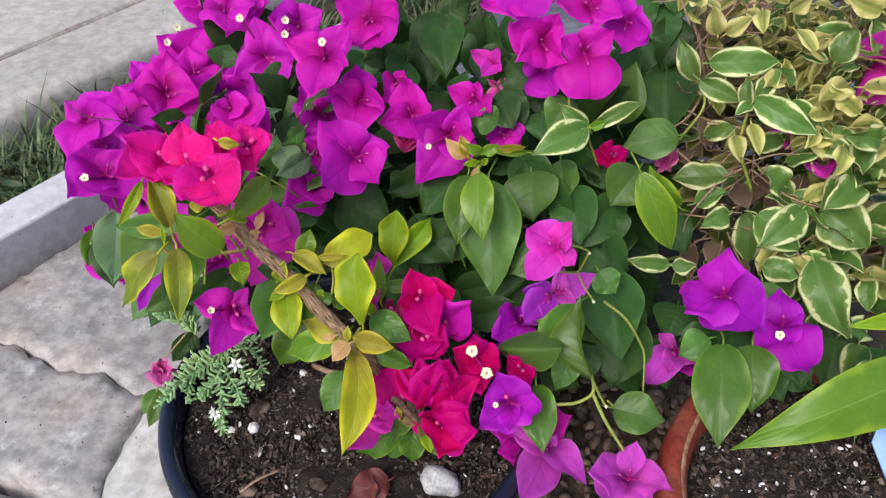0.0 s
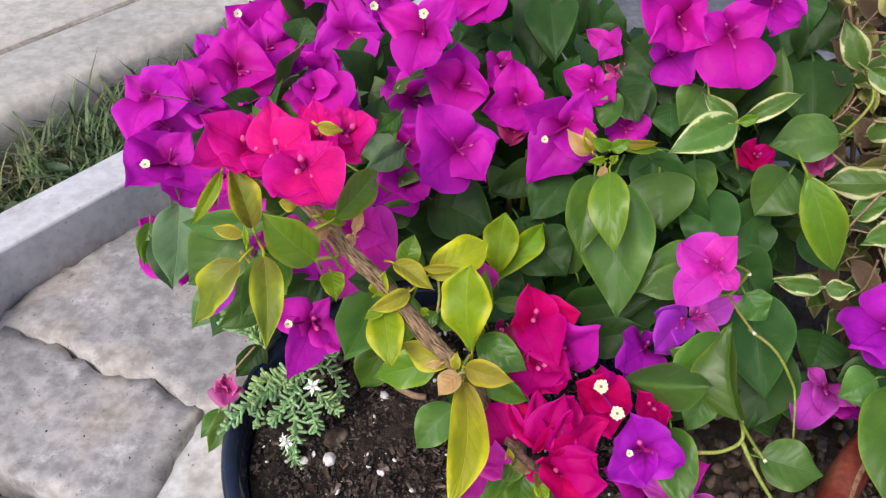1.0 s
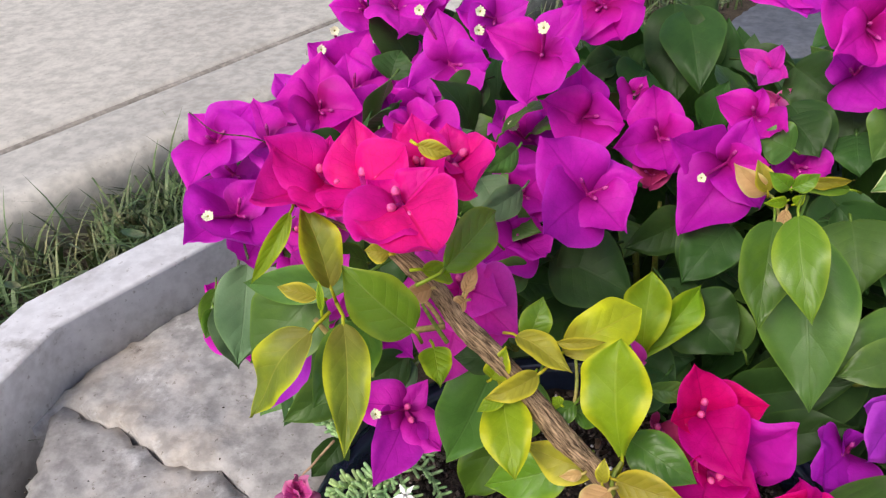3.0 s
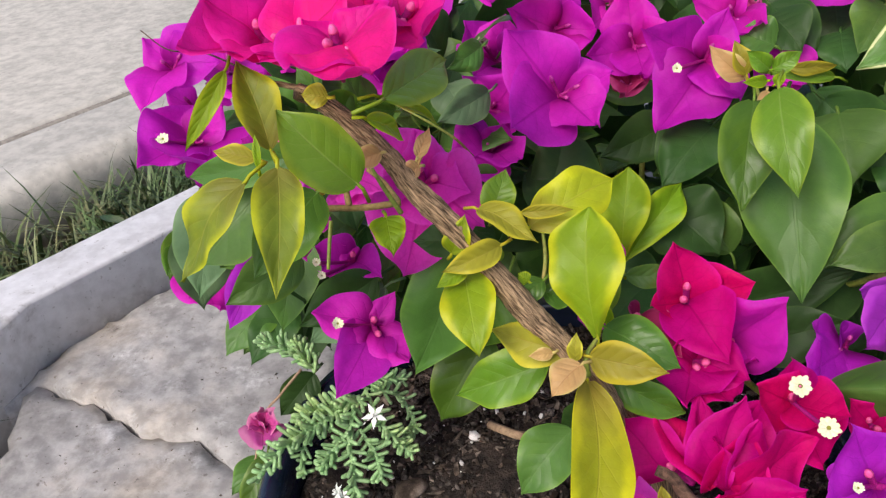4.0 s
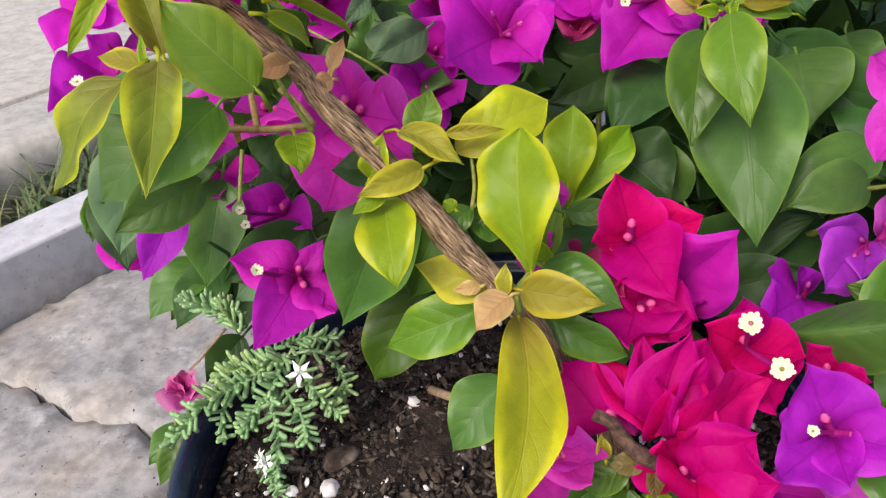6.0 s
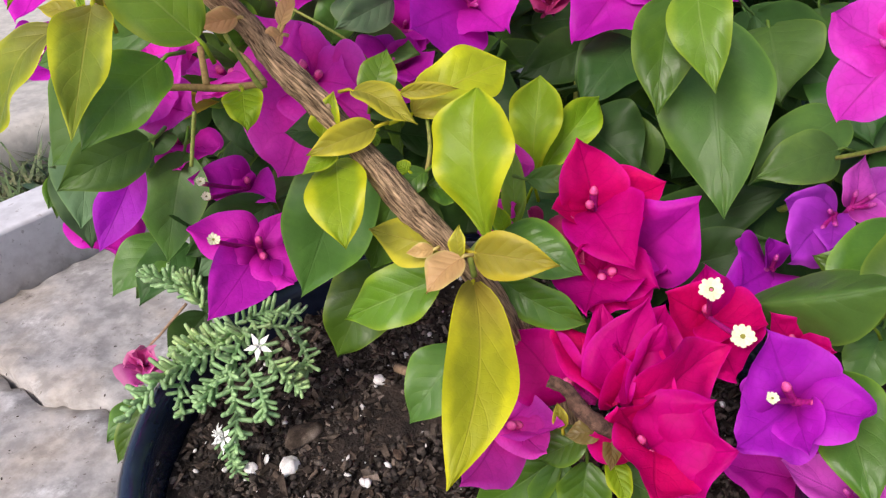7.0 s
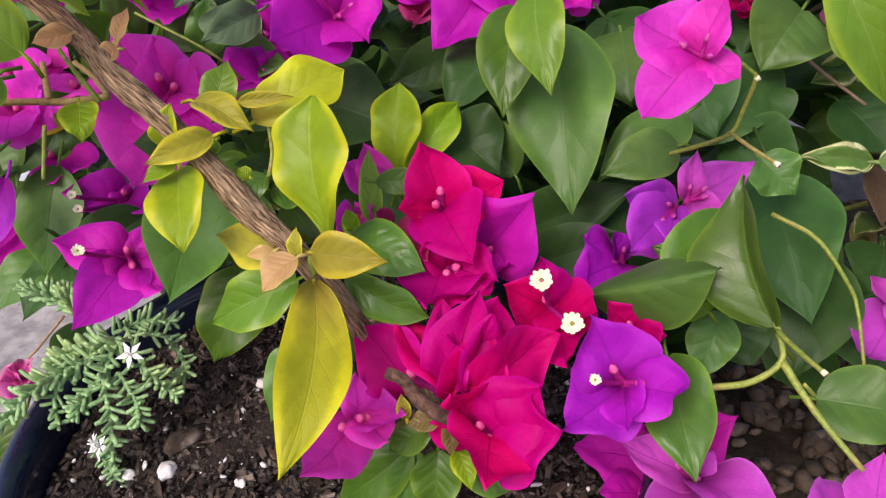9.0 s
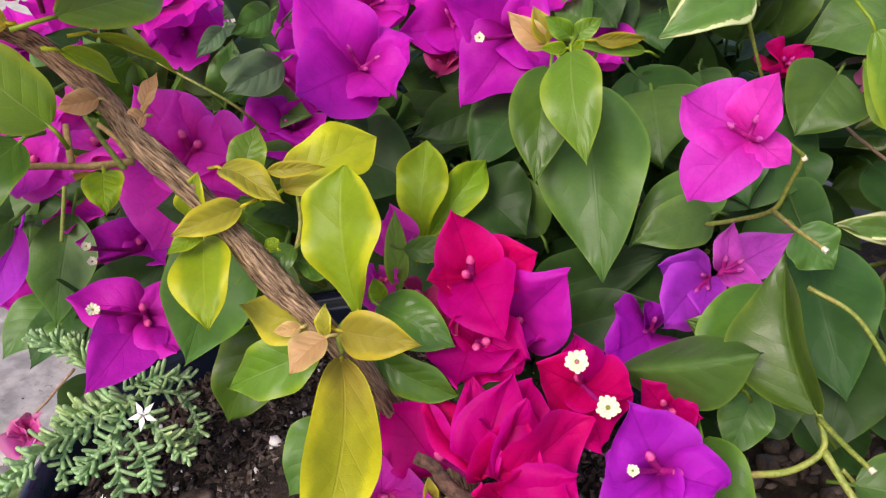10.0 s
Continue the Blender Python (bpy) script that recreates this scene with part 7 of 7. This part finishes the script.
for k in range(16):
    w = fr.uniform(0, 6.28)
    r = fr.uniform(0.08, 0.26)
    top = Vector((0.0 + r * math.cos(w) * 1.05, 0.66 + r * math.sin(w) * 0.7, fr.uniform(0.2, 0.30)))
    midp = Vector((0.0, 0.66, 0.0)).lerp(top, 0.55) + Vector((fr.uniform(-0.02, 0.02), fr.uniform(-0.02, 0.02), 0.04))
    twig(back, M_BARK if k < 6 else M_TWIG, [(0.0 + 0.2 * top.x, 0.66 + 0.2 * (top.y - 0.66), 0.0), midp, top], 0.0045, 0.0016, "stem", 0.05, 7)


def inner_leaf(plant, kinds, p, out, length, rng, a=0.38, b=1.75, ratio=0.66):
    """A leaf that hangs outward and down from a hidden twig."""
    d = (Vector(out) + Vector((rng.uniform(-0.6, 0.6), rng.uniform(-0.6, 0.6), rng.uniform(-0.7, 0.35)))).normalized()
    n = Vector((rng.uniform(-0.5, 0.5), rng.uniform(-0.8, 0.2), rng.uniform(0.5, 1.0)))
    leaf(plant, rng.choice(kinds), Vector(p), Vector(p) + d * length, length * ratio, n, rng.uniform(0.1, 0.35), rng.uniform(0.03, 0.12), 0, rng.uniform(0.02, 0.06), a, b)


LOBES = [((-0.17, 0.735, 0.27), (0.14, 0.12, 0.12), 70), ((0.0, 0.72, 0.26), (0.16, 0.12, 0.13), 70), ((0.12, 0.69, 0.25), (0.11, 0.12, 0.14), 60), ((0.02, 0.57, 0.15), (0.09, 0.06, 0.09), 24), ((0.04, 0.86, 0.19), (0.26, 0.09, 0.15), 40)]


def lobe_point(rng, c, r, least=0.45):
    while True:
        q = Vector((rng.uniform(-1, 1), rng.uniform(-1, 1), rng.uniform(-1, 1)))
        if least < q.length < 1:
            return Vector((c[0] + r[0] * q.x, c[1] + r[1] * q.y, c[2] + r[2] * q.z)), q.normalized()


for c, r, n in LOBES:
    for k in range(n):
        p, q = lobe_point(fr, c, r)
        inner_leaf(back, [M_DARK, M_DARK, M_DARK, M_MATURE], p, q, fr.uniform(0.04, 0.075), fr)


def leaf_mass(plant, name, kinds, points, l0, l1, rng, ratio=0.62):
    """Deep leaves, too many to tell apart, joined in one part."""
    vs, fs, mats, uvs = [], [], [], []
    for p, q in points:
        ln = rng.uniform(l0, l1)
        d = (q + Vector((rng.uniform(-0.6, 0.6), rng.uniform(-0.6, 0.6), rng.uniform(-0.7, 0.3)))).normalized()
        m, _ = frame_of(p, p + d * ln, Vector((rng.uniform(-0.5, 0.5), rng.uniform(-0.8, 0.2), rng.uniform(0.5, 1.0))))
        bm = blade(ln, ln * ratio, 0.4, 1.8, rng.uniform(0.1, 0.35), rng.uniform(0.03, 0.12), 0, 0.04, 6, 4, rng)
        bm.verts.index_update()
        k = len(vs)
        vs.extend(tuple(m @ v.co) for v in bm.verts)
        lay = bm.loops.layers.uv[0]
        mi = rng.randrange(len(kinds))
        for f in bm.faces:
            fs.append([v.index + k for v in f.verts])
            mats.append(mi)
            uvs.extend(tuple(lp[lay].uv) for lp in f.loops)
        bm.free()
    me = bpy.data.meshes.new(name)
    me.from_pydata(vs, [], fs)
    me.polygons.foreach_set("material_index", mats)
    me.uv_layers.new(name="UVMap").data.foreach_set("uv", [c for uv in uvs for c in uv])
    return part(name, me, kinds, plant, None, "", "stuff")


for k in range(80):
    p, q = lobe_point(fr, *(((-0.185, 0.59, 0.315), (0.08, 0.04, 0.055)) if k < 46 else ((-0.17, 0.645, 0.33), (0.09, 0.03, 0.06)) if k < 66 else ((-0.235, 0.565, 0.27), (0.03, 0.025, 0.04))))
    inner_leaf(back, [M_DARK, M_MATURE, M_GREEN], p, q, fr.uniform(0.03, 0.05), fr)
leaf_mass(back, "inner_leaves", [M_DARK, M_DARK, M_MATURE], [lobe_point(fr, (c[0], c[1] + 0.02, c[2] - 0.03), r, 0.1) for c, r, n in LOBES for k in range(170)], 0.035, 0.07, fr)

# ---- the variegated shrub's mass ----
vr = random.Random(23)


def shrub_point(rng, s0, s1, d0, d1):
    """A point in the shrub's front, s down its face and d into it."""
    s, d = rng.uniform(s0, s1), rng.uniform(d0, d1)
    return Vector((rng.uniform(0.205, 0.44) + 0.25 * d, 0.655 - 0.185 * s + 0.83 * d, 0.48 - 0.22 * s - 0.57 * d))


for k in range(12):
    top = shrub_point(vr, 0.0, 0.8, 0.06, 0.12)
    root = Vector((0.37 + vr.uniform(-0.03, 0.03), 0.72, 0.0))
    twig(vari, M_DRYTWIG, [root, root.lerp(top, 0.55) + Vector((vr.uniform(-0.03, 0.03), vr.uniform(0.0, 0.03), 0.02)), top], 0.0035, 0.0011, "stem", 0.08, 6)
for k in range(110):
    a0 = shrub_point(vr, -0.1, 0.75, 0.01, 0.09)
    if k < 46:
        a0 = Vector((vr.uniform(0.215, 0.26), 0, 0)) + Vector((0, a0.y, a0.z))
    e0 = a0 + Vector((vr.uniform(-0.05, 0.05), vr.uniform(-0.04, 0.04), vr.uniform(-0.05, 0.05)))
    twig(vari, M_DRYTWIG, [a0, a0.lerp(e0, 0.5) + Vector((vr.uniform(-0.01, 0.01), 0, vr.uniform(-0.01, 0.01))), e0], 0.0011, 0.0005, "twig", 0, 5)
for k in range(400):
    up = k < 285
    p = shrub_point(vr, -0.05, 0.46, 0.0, 0.13) if up else shrub_point(vr, 0.4, 1.0, 0.02, 0.12)
    if p.x < 0.285 and p.z < 0.455 and vr.random() < 0.85:
        p.x += 0.085
    kinds = [M_VARI, M_CREAM, M_CREAM, M_CREAM] if up else [M_VARI, M_VARI, M_VARI, M_CREAM]
    inner_leaf(vari, kinds, p, Vector((vr.uniform(-1, 1), -0.4, vr.uniform(-0.3, 0.8))), vr.uniform(0.016, 0.038) if up else vr.uniform(0.028, 0.05), vr, 0.45, 1.9, 0.5 if up else 0.58)
leaf_mass(vari, "inner_leaves", [M_VARI, M_CREAM, M_DRYLEAF, M_DRYLEAF], [(shrub_point(vr, -0.2, 1.0, 0.08, 0.24) if k < 480 else shrub_point(vr, -0.12, 0.4, 0.12, 0.28), Vector((vr.uniform(-1, 1), -0.4, vr.uniform(-0.3, 0.6)))) for k in range(760)], 0.025, 0.045, vr, 0.5)

# ---- creeping succulent on the pot's rim ----
sd_r = random.Random(9)


def sprig(plant, pts, leaves, size):
    """A trailing stem set in whorls with fleshy finger-shaped leaves, denser at its tip."""
    path = smooth_path(pts, 8)
    bm = tube(bmesh.new(), path, [0.0011] * len(path), 6)
    leaves = int(leaves * 0.8)
    for i in range(leaves):
        t = (i / (leaves - 1)) ** 0.85
        k = t * (len(path) - 1)
        i0 = min(int(k), len(path) - 2)
        p = path[i0].lerp(path[i0 + 1], k - i0)
        d = (path[i0 + 1] - path[i0]).normalized()
        w = i * 2.4 + sd_r.uniform(-0.25, 0.25)
        side = d.orthogonal().normalized()
        side = side * math.cos(w) + d.cross(side) * math.sin(w)
        ln = size * sd_r.choice((0.75, 0.9, 1.0, 1.05)) * sd_r.uniform(0.9, 1.1) * (1.1 - 0.4 * t ** 3)
        r = size * 0.132 * sd_r.uniform(0.85, 1.15)
        way = (side * sd_r.uniform(0.8, 1.2) + d * sd_r.uniform(0.35, 0.7 + 1.2 * t ** 3) + Vector((sd_r.uniform(-0.25, 0.25), sd_r.uniform(-0.25, 0.25), sd_r.uniform(0.0, 0.5)))).normalized()
        lift = Vector((0, 0, 0.12 * ln))
        tube(bm, [p, p + way * ln * 0.3, p + way * ln * 0.65 + lift * 0.5, p + way * ln * 0.9 + lift, p + way * ln + lift * 1.2], [r * 0.7, r * 0.95, r * 1.02, r * 0.95, r * 0.55], 6)
    return part("sprig", bm, M_SEDUM, plant, None, "", "stuff")


sedum = thing("succulent", (-0.17, 0.45, 0.2), "creeping grey-green succulent with small white star flowers on the pot's rim", "plant")
sprig(sedum, [(-0.1756, 0.4598, 0.2545), (-0.1937, 0.4448, 0.2492), (-0.2087, 0.4334, 0.2468), (-0.2243, 0.4218, 0.2331)], 69, 0.0097)
sprig(sedum, [(-0.1756, 0.4598, 0.2545), (-0.1790, 0.4412, 0.2451), (-0.1767, 0.4308, 0.2283), (-0.1785, 0.4233, 0.2078)], 63, 0.0087)
sprig(sedum, [(-0.1784, 0.4595, 0.2547), (-0.1900, 0.4551, 0.2511), (-0.2015, 0.4522, 0.2498), (-0.2073, 0.4492, 0.2468)], 45, 0.0092)
sprig(sedum, [(-0.1740, 0.4654, 0.2533), (-0.1633, 0.4497, 0.2446), (-0.1550, 0.4460, 0.2366), (-0.1490, 0.4436, 0.2312)], 51, 0.0078)
sprig(sedum, [(-0.1736, 0.4730, 0.2464), (-0.1589, 0.4730, 0.2424), (-0.1494, 0.4623, 0.2324), (-0.1514, 0.4552, 0.2313)], 51, 0.0074)
sprig(sedum, [(-0.1855, 0.4717, 0.2476), (-0.1705, 0.4766, 0.2511), (-0.1568, 0.4820, 0.2463)], 42, 0.0078)
sprig(sedum, [(-0.1901, 0.4535, 0.2487), (-0.2031, 0.4390, 0.2391), (-0.2052, 0.4338, 0.2223)], 36, 0.0074)
sprig(sedum, [(-0.1774, 0.4481, 0.2461), (-0.1875, 0.4356, 0.2389), (-0.1919, 0.4306, 0.2322)], 42, 0.0083)
sprig(sedum, [(-0.1747, 0.4469, 0.2434), (-0.1653, 0.4366, 0.2342), (-0.1628, 0.4308, 0.2245)], 39, 0.0083)
sprig(sedum, [(-0.2063, 0.4913, 0.2465), (-0.2263, 0.4981, 0.2532), (-0.2403, 0.4991, 0.2587)], 54, 0.0087)
sprig(sedum, [(-0.2078, 0.4856, 0.2474), (-0.2154, 0.4937, 0.2527), (-0.2183, 0.4967, 0.2583)], 39, 0.0083)
sprig(sedum, [(-0.1857, 0.4270, 0.2135), (-0.1794, 0.4216, 0.2039), (-0.1741, 0.4189, 0.1893)], 51, 0.0060)


def star(plant, at, normal, r):
    z = Vector(normal).normalized()
    x = z.orthogonal().normalized()
    y = z.cross(x)
    bm = bmesh.new()
    for k in range(5):
        w = 6.2832 * k / 5
        d = x * math.cos(w) + y * math.sin(w)
        s = x * -math.sin(w) + y * math.cos(w)
        c = Vector(at)
        vs = [bm.verts.new(p) for p in (c, c + d * r * 0.4 + s * r * 0.2 + z * r * 0.1, c + d * r + z * r * 0.05, c + d * r * 0.4 - s * r * 0.2 + z * r * 0.1, c + d * r * 0.45 + z * r * 0.2)]
        for i, j in ((0, 1), (1, 2), (2, 3), (3, 0)):
            bm.faces.new((vs[i], vs[j], vs[4]))
    for k in range(5):
        w = 6.2832 * (k + 0.5) / 5
        d = x * math.cos(w) + y * math.sin(w)
        tube(bm, [Vector(at), Vector(at) + d * r * 0.25 + z * r * 0.45], [r * 0.04, r * 0.05], 4)
    return part("star_flower", bm, M_WHITE, plant, None, "white star-shaped blossom")


star(sedum, (-0.1649, 0.4453, 0.2551), (0.05, -0.6, 0.7), 0.0072)
star(sedum, (-0.1834, 0.4256, 0.2166), (-0.3, -0.6, 0.6), 0.0075)
star(sedum, (-0.1860, 0.4265, 0.2184), (-0.7, -0.3, 0.5), 0.006)

# ---- small things ----
dead = thing("dead_leaf", (-0.0515, 0.3620, 0.2060), "crumpled dark red dead leaf lying on potting soil", "dead leaf")
leaf(dead, M_DEAD, (-0.0395, 0.3684, 0.2100), (-0.0716, 0.3550, 0.2060), 0.026, (0.2, -0.3, 0.9), 0.3, 0.12, 0.2, 0.2)
leaf(dead, M_DEAD, (-0.0551, 0.3518, 0.2050), (-0.0499, 0.3690, 0.2120), 0.016, (-0.3, -0.4, 0.8), 0.5, 0.1, 0.2, 0.2)

tag = thing("plant_label", (0.3613, 0.3768, 0.2156), "light blue plastic label pushed in the clay pot's soil", "plant label")
part("label_plate", prism([(-0.03, -0.02), (0.03, -0.02), (0.03, 0.02), (-0.022, 0.02), (-0.03, 0.012)], 0, 0.0015, 0.0004, 1), M_BLUE, tag, Matrix.Translation((0.3604, 0.3875, 0.2282)) @ pose(0, 0, 0, 35, 0, 20))
